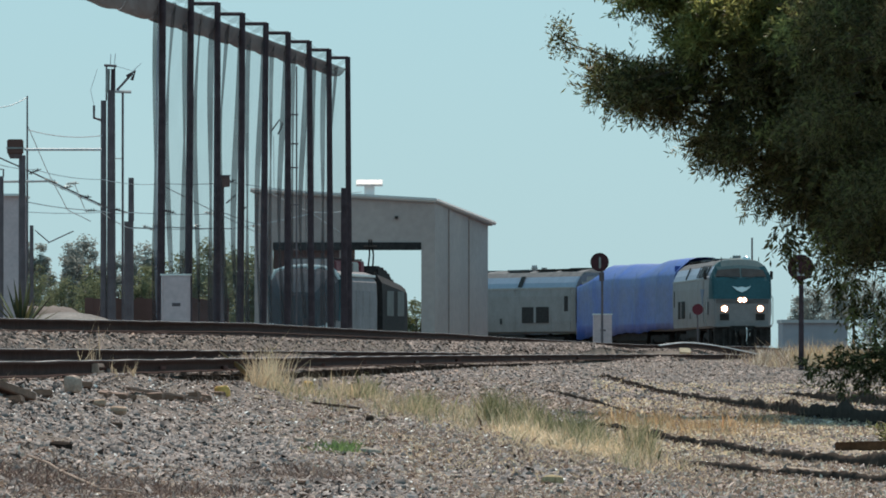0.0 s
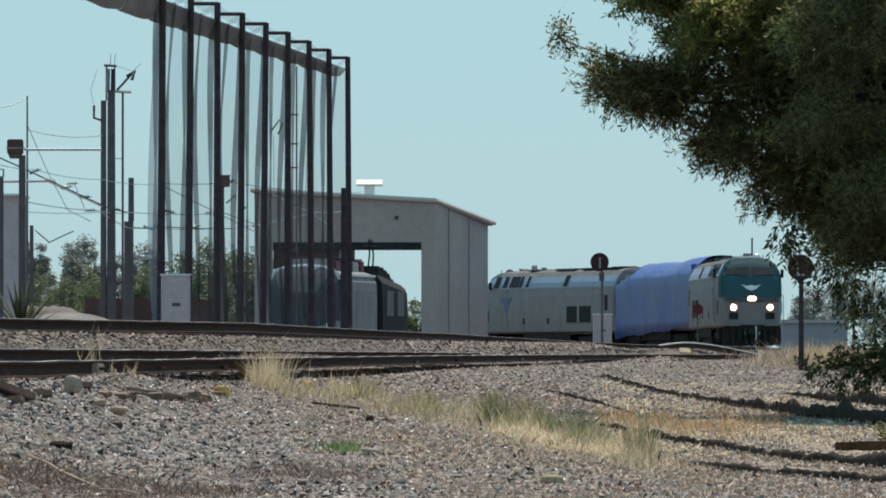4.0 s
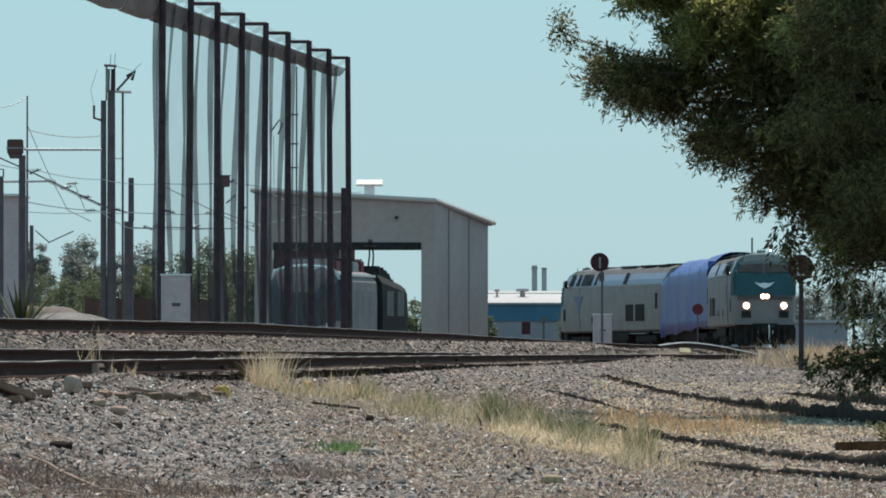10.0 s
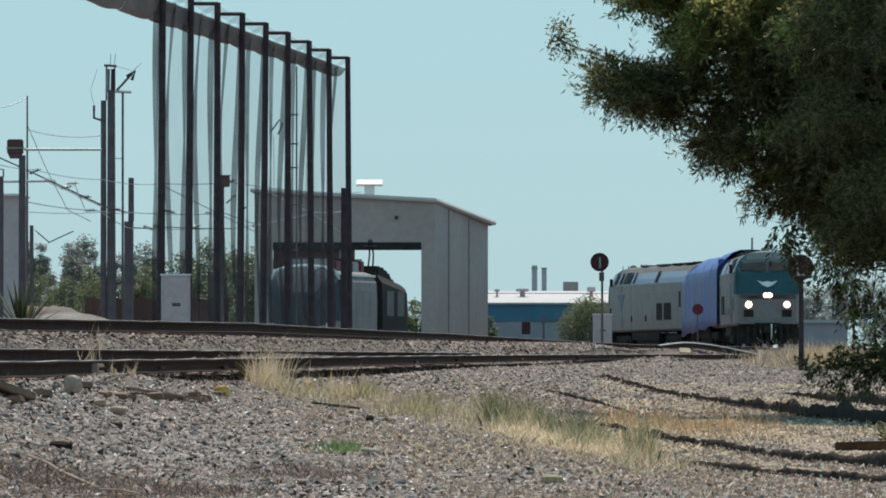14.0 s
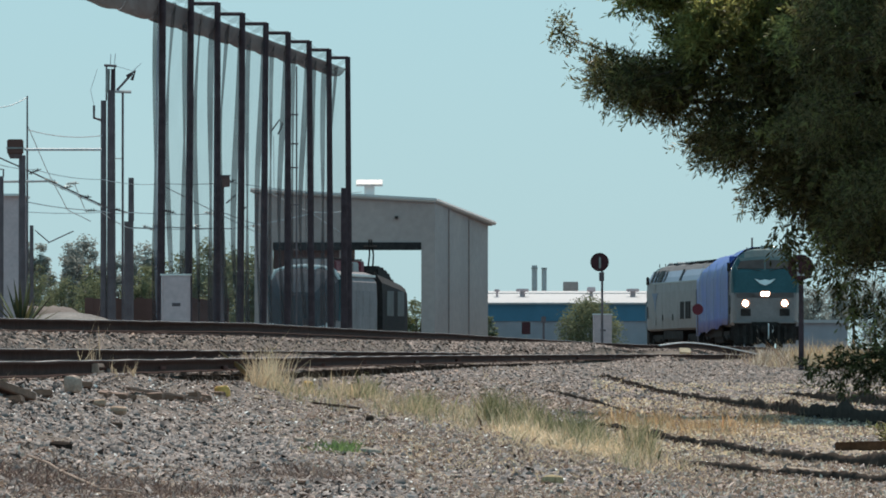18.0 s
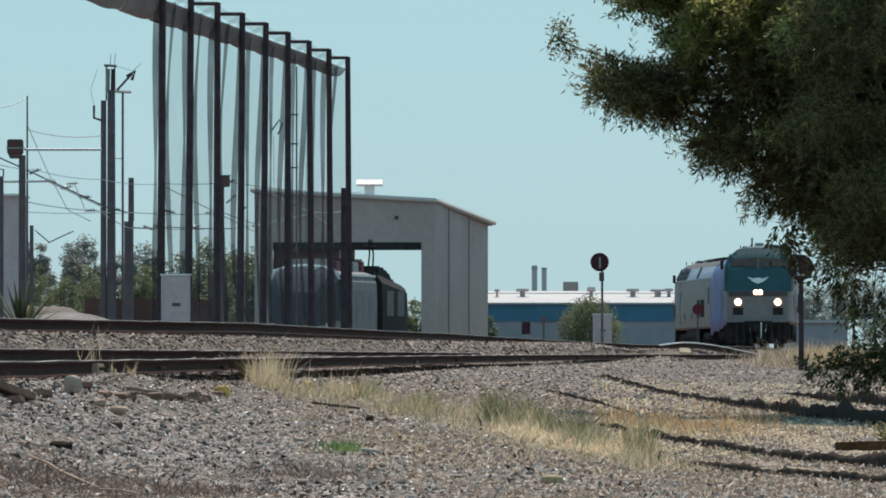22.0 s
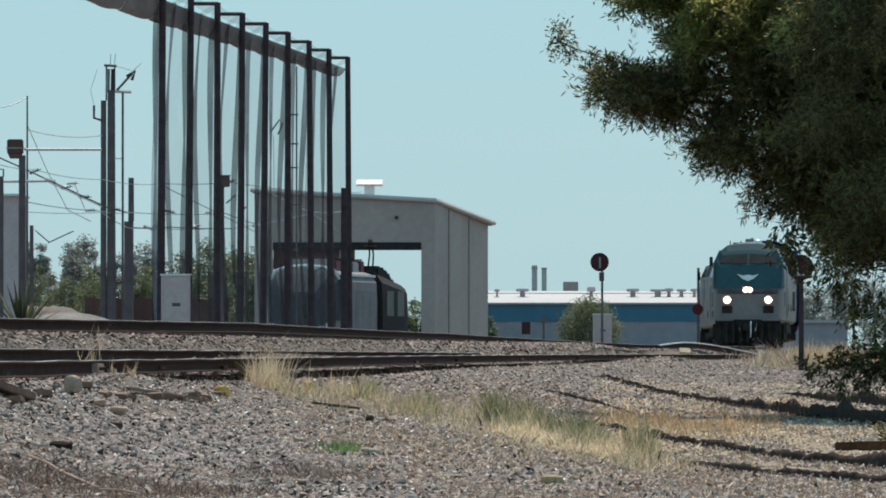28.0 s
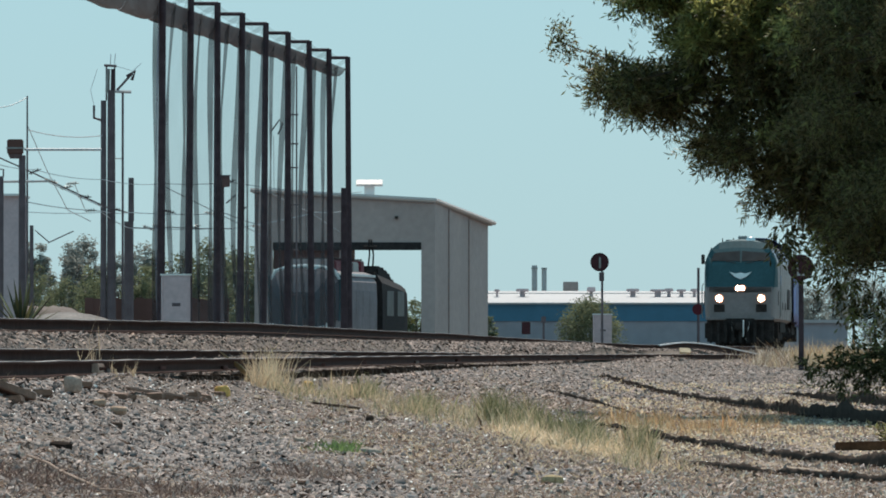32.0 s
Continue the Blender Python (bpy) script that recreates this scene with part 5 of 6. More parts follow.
    V, F = spray_soup(C[far], out[far], 5, 9, 0.27, 0.14, 0.0125, 36)
    bough = soup("bough", V, F, M_LEAF, T)
    bough["label"] = "leafy bough reaching out over the bank"
    # sprigs hanging below the rest
    hang = np.array([(-5.35, -1, 3.2), (-5.3, -1, 2.95), (-5.2, -1.1, 3.1), (-5.15, -1, 2.75), (-4.75, -1, 2.65), (-4.6, -1, 2.4), (-4.45, -1.1, 2.25), (-4.3, -1, 2.1), (-4.2, -1, 2.3), (-4.0, -1, 2.0), (-3.85, -1, 2.2), (-3.75, -1, 1.8), (-3.7, -1, 1.5), (-3.66, -1, 1.2)])
    down = np.tile(np.array([[-0.05, 0, -2.6]]), (len(hang), 1))
    V, F = spray_soup(hang, down, 6, 12, 0.36, 0.14, 0.020, 35)
    soup("hanging_sprays", V, F, M_LEAF, T)["kind"] = "stuff"
    # low boughs that droop towards the ground beside the rut
    t = np.linspace(0, 1, 30)
    for x0, run, z0, drop, y0, seed in ((-3.0, 1.85, 1.2, 0.3, -1.5, 37), (-2.6, 1.7, 0.95, 0.25, -1.0, 38)):
        lowb = np.stack([x0 - run * t, y0 + r.normal(0, 0.1, 30), z0 + 0.1 * np.sin(3 * t) - drop * t + r.normal(0, 0.07, 30)], -1)
        V, F = spray_soup(lowb, np.tile([[-0.6, 0, -0.3]], (30, 1)), 6, 11, 0.22, 0.13, 0.015, seed)
        lb_ = soup("low_bough", V, F, M_LEAF, T)
        lb_["label"] = "low dark bough drooping towards the ground"
        part("twig", tube(bmesh.new(), [tuple(q) for q in lowb[::4] - np.array([0, 0, 0.02])], 0.012, 5), M_BARK, lb_)
    # bright young sprays: sunlight on the crown's top is put into their colour
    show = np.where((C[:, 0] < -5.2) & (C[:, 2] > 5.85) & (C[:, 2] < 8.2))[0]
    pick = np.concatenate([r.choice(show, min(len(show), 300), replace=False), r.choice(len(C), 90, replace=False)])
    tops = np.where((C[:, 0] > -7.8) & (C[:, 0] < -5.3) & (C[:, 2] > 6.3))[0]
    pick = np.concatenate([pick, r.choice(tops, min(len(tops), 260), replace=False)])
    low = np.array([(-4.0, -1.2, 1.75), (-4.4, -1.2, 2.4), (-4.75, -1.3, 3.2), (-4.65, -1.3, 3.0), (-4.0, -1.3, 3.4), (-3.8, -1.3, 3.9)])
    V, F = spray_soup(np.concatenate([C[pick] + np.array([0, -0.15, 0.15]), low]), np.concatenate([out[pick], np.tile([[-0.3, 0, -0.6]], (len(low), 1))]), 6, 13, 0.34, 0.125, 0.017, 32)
    soup("young_leaves", V, F, M_BRIGHTLEAF, T)
    # dense shade inside the crown
    inner = []
    while len(inner) < 3400:
        p = np.array([r.uniform(-6.9, 6.5), r.uniform(-2.0, 6.0), r.uniform(2.0, 10.5)])
        q = np.array([(p[0] + 0.4) / 8.0, p[1] / 6.0, (p[2] - 6.3) / 4.8])
        if (q**2).sum() > 1 or p[2] < np.interp(p[0], low_x, low_z) + 0.45 + 0.06 * abs(p[1]) or p[0] > -2 and r.rand() < 0.7 or p[0] < -5.3 and (abs(p[1]) > 0.4 + 0.18 * (p[0] + 8.5) or r.rand() < 0.75 or p[2] > 5.6 + 0.3 * (p[0] + 8.5)):
            continue
        inner.append(p)
    V, F = leaf_soup(inner, np.full((len(inner), 3), 0.5), 46, 0.17, 0.034, 0.4, 33)
    soup("inner_leaves", V, F, M_LEAF, T)
    # limbs and twigs
    for k in range(9):
        a = k * 0.7
        tip = np.array([-6.5 * abs(math.cos(a * 0.5)) - 0.5, 4.5 * math.sin(a * 1.7), 5.2 + 0.5 * k])
        bm = rod(bmesh.new(), (-0.2, 0, 3.2 + 0.3 * k), tuple(tip * 0.55 + np.array([0, 0, 2.2])), 0.13, 0.07, 7)
        rod(bm, tuple(tip * 0.55 + np.array([0, 0, 2.2])), tuple(tip), 0.07, 0.025, 6)
        part("limb", bm, M_BARK, T)
    tw = bmesh.new()
    for i in r.choice(len(C), 380, replace=False):
        c = C[i]
        s = c + np.array([0.55, r.uniform(-0.2, 0.2), 0.12])
        rod(tw, tuple(s), tuple(c - np.array([0.15, 0, 0.05])), 0.012, 0.005, 4)
    for h in hang:
        rod(tw, tuple(h + np.array([0.02, 0, -0.25])), tuple(h + np.array([0.2, 0.3, 0.9])), 0.005, 0.011, 4)
    part("twig_mass", tw, M_BARK, T)["kind"] = "stuff"
    # one long spray that stands out from the crown
    bm = bmesh.new()
    tube(bm, [(-7.6, 0.2, 5.75), (-8.3, 0.1, 5.95), (-8.75, 0, 6.1), (-9.0, 0, 6.25)], 0.012, 5)
    part("spray_twig", bm, M_BARK, T)
    tip = bpy.context.scene.objects["spray_twig"]
    tip.parent = bough
    V, F = leaf_soup([(-8.8, 0, 6.15), (-8.9, 0, 6.3), (-8.7, 0, 6.0), (-9.0, 0.05, 6.05), (-8.95, 0, 6.4), (-8.4, 0, 5.95), (-8.1, 0, 5.9)], np.array([[0.2, 0.2, 0.2]] * 5 + [[0.18, 0.2, 0.12]] * 2), 75, 0.115, 0.014, 0.1, 34, flat=0.9)
    soup("spray_leaves", V, F, M_LEAF, bough)
    return bough


bough = near_tree()


def bush(name, x, y, w, h, mats, n, leaf, seed, label, z=None):
    z = float(land(x, y)) if z is None else z
    B = thing(name, pose(x, y, z - 0.03), label, "bush")
    r = np.random.RandomState(seed)
    bm = bmesh.new()
    for k in range(9):
        a = r.uniform(0, 6.28)
        rod(bm, (0, 0, 0), (w * 0.35 * math.cos(a), w * 0.35 * math.sin(a), h * r.uniform(0.5, 0.9)), 0.02 * h + 0.006, 0.006, 5)
    part("stems", bm, M_BARK, B)
    for i, m in enumerate(mats):
        c = []
        while len(c) < n // (i * 3 + 1):
            p = r.uniform(-1, 1, 3)
            if (p**2).sum() < 1:
                c.append((p[0] * w / 2 * (1.05 - 0.3 * max(0, p[2])), p[1] * w / 2, h * (0.5 + 0.5 * p[2])))
        V, F = leaf_soup(c, np.full((len(c), 3), 0.12 * w), 40, leaf, leaf * 0.16, 0.2, seed + i)
        soup("foliage", V, F, m, B)
    return B


def low_bush(x, y, w, h, n, seed, label, leaf=1.0):
    """A ragged bush of leafy shoots that leave one root."""
    B = thing("low_bush", pose(x, y, float(land(x, y)) - 0.03), label, "bush")
    r = np.random.RandomState(seed)
    c, o = [], []
    bm = bmesh.new()
    for k in range(n):
        a, e = r.uniform(0, 6.28), r.uniform(0.1, 1.5)
        d = np.array([math.cos(a) * math.cos(e) * w / 2, math.sin(a) * math.cos(e) * w / 2, math.sin(e) * h]) * r.uniform(0.55, 1.1)
        rod(bm, (0, 0, 0), tuple(d), 0.012 * leaf, 0.004 * leaf, 4)
        for f in (0.45, 0.7, 0.95):
            c.append(d * f)
            o.append(d / np.linalg.norm(d))
    part("stems", bm, M_BARK, B)
    V, F = spray_soup(c, o, 5, 12, 0.40 * leaf, 0.17 * leaf, 0.024 * leaf, seed)
    soup("foliage", V, F, M_LEAF, B)


low_bush(5.65, 113.0, 0.5, 0.34, 14, 43, "dark low bush beside the timber", 0.6)
bush("round_bush", 9.49, 600, 4.0, 4.86 - 0.75, [M_BUSH], 260, 0.22, 44, "round pale green bush before the warehouse", z=0.75)
bush("round_bush", 2.58, 520, 0.9, 2.6, [M_BUSH], 40, 0.2, 45, "narrow green shrub at the shed corner", z=0.8)
bush("round_bush", -1.48, 500, 1.5, 3.8, [M_BUSH, M_BRIGHTLEAF], 60, 0.2, 46, "green shrub behind the shed doorway", z=0.8)


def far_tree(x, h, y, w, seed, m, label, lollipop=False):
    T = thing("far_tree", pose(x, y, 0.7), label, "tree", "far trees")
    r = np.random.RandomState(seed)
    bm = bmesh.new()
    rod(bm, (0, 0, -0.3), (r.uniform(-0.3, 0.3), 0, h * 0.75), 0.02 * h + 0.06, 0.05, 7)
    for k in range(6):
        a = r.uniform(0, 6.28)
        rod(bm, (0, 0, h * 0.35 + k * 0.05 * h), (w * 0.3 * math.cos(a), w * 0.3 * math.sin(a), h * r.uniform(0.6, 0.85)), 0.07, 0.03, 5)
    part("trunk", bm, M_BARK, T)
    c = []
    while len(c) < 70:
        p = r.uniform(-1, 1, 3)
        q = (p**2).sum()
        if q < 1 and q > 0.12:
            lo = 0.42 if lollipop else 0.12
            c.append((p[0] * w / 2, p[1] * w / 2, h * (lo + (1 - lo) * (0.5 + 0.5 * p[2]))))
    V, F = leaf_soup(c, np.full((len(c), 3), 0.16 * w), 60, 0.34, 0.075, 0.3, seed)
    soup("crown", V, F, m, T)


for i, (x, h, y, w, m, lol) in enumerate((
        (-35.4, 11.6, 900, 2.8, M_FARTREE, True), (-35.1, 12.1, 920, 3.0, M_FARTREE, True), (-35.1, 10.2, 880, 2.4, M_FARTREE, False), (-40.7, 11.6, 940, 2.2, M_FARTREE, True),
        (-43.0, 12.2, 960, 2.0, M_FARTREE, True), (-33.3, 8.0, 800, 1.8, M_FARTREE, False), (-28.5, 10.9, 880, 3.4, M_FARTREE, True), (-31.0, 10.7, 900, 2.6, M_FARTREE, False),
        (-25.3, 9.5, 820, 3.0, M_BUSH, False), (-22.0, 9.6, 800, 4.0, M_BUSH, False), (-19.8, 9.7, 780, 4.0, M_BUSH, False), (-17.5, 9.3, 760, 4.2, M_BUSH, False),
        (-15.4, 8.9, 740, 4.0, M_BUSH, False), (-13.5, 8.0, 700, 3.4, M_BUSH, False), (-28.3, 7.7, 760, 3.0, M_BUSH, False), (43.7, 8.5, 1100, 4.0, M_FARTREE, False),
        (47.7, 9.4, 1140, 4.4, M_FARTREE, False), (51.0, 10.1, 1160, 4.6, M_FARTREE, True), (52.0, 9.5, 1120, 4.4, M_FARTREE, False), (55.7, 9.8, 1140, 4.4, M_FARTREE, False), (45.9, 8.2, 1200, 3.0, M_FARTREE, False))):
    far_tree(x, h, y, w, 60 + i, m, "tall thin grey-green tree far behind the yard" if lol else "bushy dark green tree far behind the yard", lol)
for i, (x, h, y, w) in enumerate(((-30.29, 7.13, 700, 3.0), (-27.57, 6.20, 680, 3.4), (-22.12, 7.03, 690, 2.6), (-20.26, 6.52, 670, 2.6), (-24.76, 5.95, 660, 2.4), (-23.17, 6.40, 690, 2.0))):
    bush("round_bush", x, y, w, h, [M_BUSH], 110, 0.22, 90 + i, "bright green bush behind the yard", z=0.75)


def spiky_plant(x, y, z):
    P = thing("spiky_plant", pose(x, y, z), "spiky grey-green yucca-like plant behind the rail", "plant")
    r = random.Random(12)
    for k in range(40):
        a, e = r.uniform(0, 6.28), r.uniform(0.35, 1.45)
        L = r.uniform(0.8, 1.35)
        d = Vector((math.cos(a) * math.cos(e), math.sin(a) * math.cos(e), math.sin(e)))
        w = d.cross(Vector((0, 0, 1))).normalized() * 0.042
        bm = bmesh.new()
        v = [bm.verts.new(c) for c in (-w, w, d * L * 0.6 + w * 0.8, d * L, d * L * 0.6 - w * 0.8)]
        bm.faces.new(v)
        part("blade", bm, M_LEAF if k % 3 else M_BUSH, P)
    part("stalk", stick((0.1, 0, 0.1), (0.62, 0, 0.75), 0.02, 0.015), M_BARK, P)


spiky_plant(-9.04, 200, 1.75)


def grass(name, pts, per, height, wide, mats, seed, label, lean=0.36, blade=0.004):
    """Tufts of blades round stations of the plan: (x, y, spread x, spread y)."""
    r = np.random.RandomState(seed)
    P = []
    for x, y, sx_, sy_ in pts:
        k = max(2, per // 14)
        tx, ty = x + r.normal(0, sx_, k), y + r.normal(0, sy_, k)
        for a, b in zip(tx, ty):
            P.append(np.stack([a + r.normal(0, wide, 14), b + r.normal(0, wide * 2, 14)], -1))
    P = np.concatenate(P)
    n = len(P)
    z = land(P[:, 0], P[:, 1]) - 0.02 + (0.035 if lean > 1 else 0.0)
    h = height * np.clip(r.lognormal(-0.4, 0.6, n), 0.15, 1.9)
    d = np.stack([r.normal(0, lean, n), r.normal(0, lean, n), np.ones(n)], -1)
    d /= np.linalg.norm(d, axis=1)[:, None]
    base = np.stack([P[:, 0], P[:, 1], z], -1)
    w = np.zeros((n, 3))
    w[:, 0] = blade * r.uniform(0.6, 1.4, n)
    w[:, 1] = r.normal(0, blade * 0.5, n)
    mid = base + d * (h * 0.55)[:, None]
    bend = r.normal(0, 0.2, (n, 3))
    bend[:, 2] = 0
    tip = base + (d + bend) * h[:, None]
    V = np.stack([base - w, base + w, mid + w * 0.8, tip, mid - w * 0.8], 1)
    k = len(mats)
    for i, m in enumerate(mats):
        v = V[i::k].reshape(-1, 3)
        o = soup(name, v, np.arange(len(v)).reshape(-1, 5), m)
        tagged(o, label, "grass", kind="stuff")


grass("dry_grass", [(-2.63, 137, 0.12, 1.5), (-2.55, 138, 0.22, 2.0)], 380, 0.36, 0.05, [M_STRAW], 1, "tall straw-coloured grass tuft beside the rail")
grass("dry_grass", [(-2.0, 137, 0.25, 3), (-1.5, 142, 0.3, 4), (-1.0, 142, 0.3, 4), (-0.5, 133, 0.3, 4), (0.1, 128, 0.3, 4), (0.5, 130, 0.3, 4), (0.9, 126, 0.25, 4), (1.3, 119, 0.25, 4), (1.6, 114, 0.25, 4), (1.9, 108, 0.2, 3), (2.15, 102, 0.18, 3)],
      760, 0.16, 0.06, [M_STRAW, M_STRAW, M_GREEN], 2, "dry straw grass with green blades along the bank")
grass("green_grass", [(0.72, 129, 0.1, 1.0), (-0.25, 131, 0.06, 1), (1.05, 124, 0.15, 1.5), (1.7, 112, 0.12, 1.5), (-1.2, 141, 0.08, 1)], 700, 0.24, 0.05, [M_GREEN, M_GREEN, M_STRAW], 3, "half green grass tufts along the bank")
grass("dry_grass", [(3.0, 137, 0.25, 4), (3.4, 131, 0.3, 4), (3.9, 131, 0.3, 4), (4.6, 140, 0.4, 6), (2.6, 136, 0.3, 5)], 560, 0.16, 0.06, [M_GOLD], 4, "short golden dry grass patch")
grass("dry_grass", [(12.2, 330, 0.7, 9), (13.2, 340, 0.8, 9), (14.5, 345, 0.8, 9), (15.5, 335, 1.0, 9), (11.6, 318, 0.5, 6), (13.8, 325, 0.9, 9)], 1500, 0.36, 0.14, [M_STRAW, M_LITTER, M_LITTER], 5, "tall dry grass beyond the sign", lean=0.55, blade=0.008)
grass("dry_grass", [(-4.6, 112, 0.25, 5), (-3.9, 118, 0.3, 6), (-2.8, 150, 0.4, 10), (0.5, 215, 0.6, 14)], 60, 0.16, 0.03, [M_STRAW], 6, "sparse dry grass between the rails")
grass("dead_weeds", [(-3.7, 84.5, 0.35, 0.8), (-3.1, 83.8, 0.5, 0.8), (-2.3, 83.6, 0.4, 0.6), (-1.4, 90, 0.35, 1.5)], 2600, 0.075, 0.09, [M_DEADWEED], 7, "matted dead brown weeds", lean=2.2, blade=0.005)
grass("dead_weeds", [(-1.0, 110, 0.5, 5), (0.2, 108, 0.6, 6), (1.1, 100, 0.5, 5), (0.0, 98, 0.6, 4), (2.5, 92, 0.6, 4), (3.2, 100, 0.6, 5), (4.3, 120, 0.8, 8), (5.5, 150, 1, 10)], 900, 0.075, 0.09, [M_STRAW, M_DEADWEED], 8, "matted dead straw on the bank", lean=2.2, blade=0.005)
grass("dry_grass", [(-2.6, 137, 0.1, 1.0), (-2.3, 139, 0.2, 1.5), (-4.3, 114, 0.2, 2), (-1.2, 138, 0.3, 2), (1.0, 126, 0.3, 3)], 28, 0.5, 0.08, [M_STRAW], 10, "few tall bleached grass stalks", lean=0.3, blade=0.0045)
grass("dead_weeds", [(-1.9, 136, 0.4, 4), (-1.2, 139, 0.4, 4), (-0.6, 131, 0.4, 4), (0.2, 126, 0.4, 4), (0.9, 122, 0.4, 4), (1.5, 113, 0.4, 4), (2.0, 105, 0.4, 4), (2.6, 99, 0.5, 4)], 900, 0.07, 0.1, [M_STRAW, M_LITTER], 11, "bleached straw litter under the grass", lean=2.4, blade=0.005)
grass("sedge", [(0.66, 128, 0.06, 0.5), (0.76, 127, 0.06, 0.5)], 460, 0.30, 0.028, [M_SEDGE], 14, "upright clump of green sedge on the bank", lean=0.16)
grass("sedge", [(1.04, 126.5, 0.06, 0.6), (1.26, 125, 0.07, 0.6), (1.15, 125.5, 0.06, 0.6)], 300, 0.27, 0.035, [M_SEDGE], 15, "upright green sedge on the bank", lean=0.2)
grass("sedge", [(1.72, 116.5, 0.08, 0.6), (1.84, 115, 0.07, 0.6), (1.5, 119.5, 0.1, 0.6)], 320, 0.26, 0.035, [M_SEDGE, M_GREEN], 16, "upright green sedge by the straw", lean=0.24)
grass("sedge", [(2.2, 106, 0.06, 0.4), (2.28, 105.5, 0.05, 0.4)], 420, 0.31, 0.03, [M_GREEN, M_STRAW, M_SEDGE], 17, "straw and green tuft beside the rut", lean=0.22)
grass("straw_mat", [(0.95, 118.5, 0.12, 1.0), (1.15, 115.5, 0.14, 1.0), (1.4, 112.5, 0.14, 1.0), (1.6, 109.5, 0.14, 0.9), (1.85, 107, 0.14, 0.8), (2.02, 105.2, 0.1, 0.6)], 1500, 0.12, 0.08, [M_MAT], 18, "bleached flattened straw before the grass", lean=1.8, blade=0.005)
grass("dead_weeds", [(1.0, 118, 0.3, 3), (1.3, 112, 0.3, 3), (1.6, 107, 0.3, 2.5), (2.0, 102, 0.3, 2.5), (2.4, 99, 0.3, 2), (0.5, 122, 0.3, 3)], 600, 0.11, 0.1, [M_STRAW, M_STRAW, M_LITTER], 12, "bleached fallen straw beside the grass", lean=2.0, blade=0.005)
grass("golden_grass", [(12.6, 318, 0.5, 5), (13.4, 322, 0.5, 5), (14.2, 324, 0.5, 5), (15.0, 322, 0.5, 5)], 900, 0.55, 0.12, [M_GOLD, M_STRAW], 19, "tall golden dry grass beyond the sign", lean=0.4, blade=0.008)
grass("dry_grass", [(11.9, 322, 0.3, 3), (12.4, 326, 0.3, 3)], 160, 0.62, 0.1, [M_LITTER, M_STRAW], 13, "tall bleached stalks before the track's curve", lean=0.5, blade=0.0065)
grass("green_weed", [(-1.13, 101.5, 0.11, 1.0)], 1900, 0.085, 0.045, [M_WEED], 9, "small bright green weed patch", lean=0.9, blade=0.008)


# ---- stones ----
def stones(name, n, ys, xfun, size, material, label, seed, flat=0.7, sink=0.25, blocky=True):
    """Broken stones strewn over a stretch of the plan, denser towards the near end: flat-topped chunks, or plain points far off."""
    r = np.random.RandomState(seed)
    u = r.rand(n)
    y0, y1 = ys
    y = 1 / (1 / y0 + u * (1 / y1 - 1 / y0))
    lo, hi = xfun(y)
    x = lo + r.rand(n) * (hi - lo)
    s = size * np.minimum(r.lognormal(0, 0.45, n), 2.1)
    if blocky:
        ring = np.array([(1, 0.1), (0.1, 0.8), (-1, -0.1), (-0.1, -0.8)])
        low = np.concatenate([ring, np.full((4, 1), -0.45)], 1)
        top = np.concatenate([ring * 0.72, np.full((4, 1), 0.45)], 1)
        base = np.concatenate([low, top])
        face = np.array([(4, 5, 6, 7), (0, 1, 5, 4), (1, 2, 6, 5), (2, 3, 7, 6), (3, 0, 4, 7)])
    else:
        base = np.array([(1, 0, -0.2), (0, 1, -0.2), (-1, 0, -0.2), (0, -1, -0.2), (0, 0, 1.0)])
        face = np.array([(0, 1, 4), (1, 2, 4), (2, 3, 4), (3, 0, 4)])
    k = len(base)
    V = base[None] * (s[:, None, None] * 0.55) * r.uniform(0.7, 1.25, (n, k, 1)) + r.normal(0, 0.12, (n, k, 3)) * s[:, None, None]
    V[:, :, 0] *= r.uniform(0.75, 1.45, n)[:, None]
    V[:, :, 2] *= flat
    z = land(x, y) + s * flat * (0.25 - sink * 0.5)
    a, t, v = r.uniform(0, 6.28, n), r.normal(0, 0.5, n), r.normal(0, 0.5, n)
    X, Y, Z = V[:, :, 0], V[:, :, 1], V[:, :, 2]
    X, Z = X * np.cos(t)[:, None] + Z * np.sin(t)[:, None], Z * np.cos(t)[:, None] - X * np.sin(t)[:, None]
    Y, Z = Y * np.cos(v)[:, None] + Z * np.sin(v)[:, None], Z * np.cos(v)[:, None] - Y * np.sin(v)[:, None]
    X, Y = X * np.cos(a)[:, None] - Y * np.sin(a)[:, None], X * np.sin(a)[:, None] + Y * np.cos(a)[:, None]
    V = np.stack([X + x[:, None], Y + y[:, None], Z + z[:, None]], -1).reshape(-1, 3)
    F = (face[None] + (np.arange(n) * k)[:, None, None]).reshape(-1, face.shape[1])
    o = soup(name, V, F, material)
    tagged(o, label, "gravel", kind="stuff")


stones("gravel", 105000, (80, 150), lambda y: (np.maximum(-0.052 * y, siding_x(y) + 0.1), 0.052 * y), 0.036, M_STONE, "grey crushed stone strewn over the bank", 11, flat=0.58)
stones("gravel", 42000, (140, 330), lambda y: (np.maximum(-0.052 * y, siding_x(y) + 0.1), np.minimum(0.052 * y, 14)), 0.046, M_STONE, "grey crushed stone on the upper bank", 12, blocky=False)
stones("track_ballast", 44000, (88, 345), lambda y: (np.maximum(-0.056 * y, main_x(y) - 0.1), siding_x(y) - 0.05), 0.045, M_BALLAST, "brownish grey ballast between the rails", 13)
stones("track_ballast", 26000, (225, 352), lambda y: (main_x(y) - 0.1, siding_x(y) - 0.05), 0.07, M_BALLAST, "brownish grey ballast between the rails", 20, blocky=False)
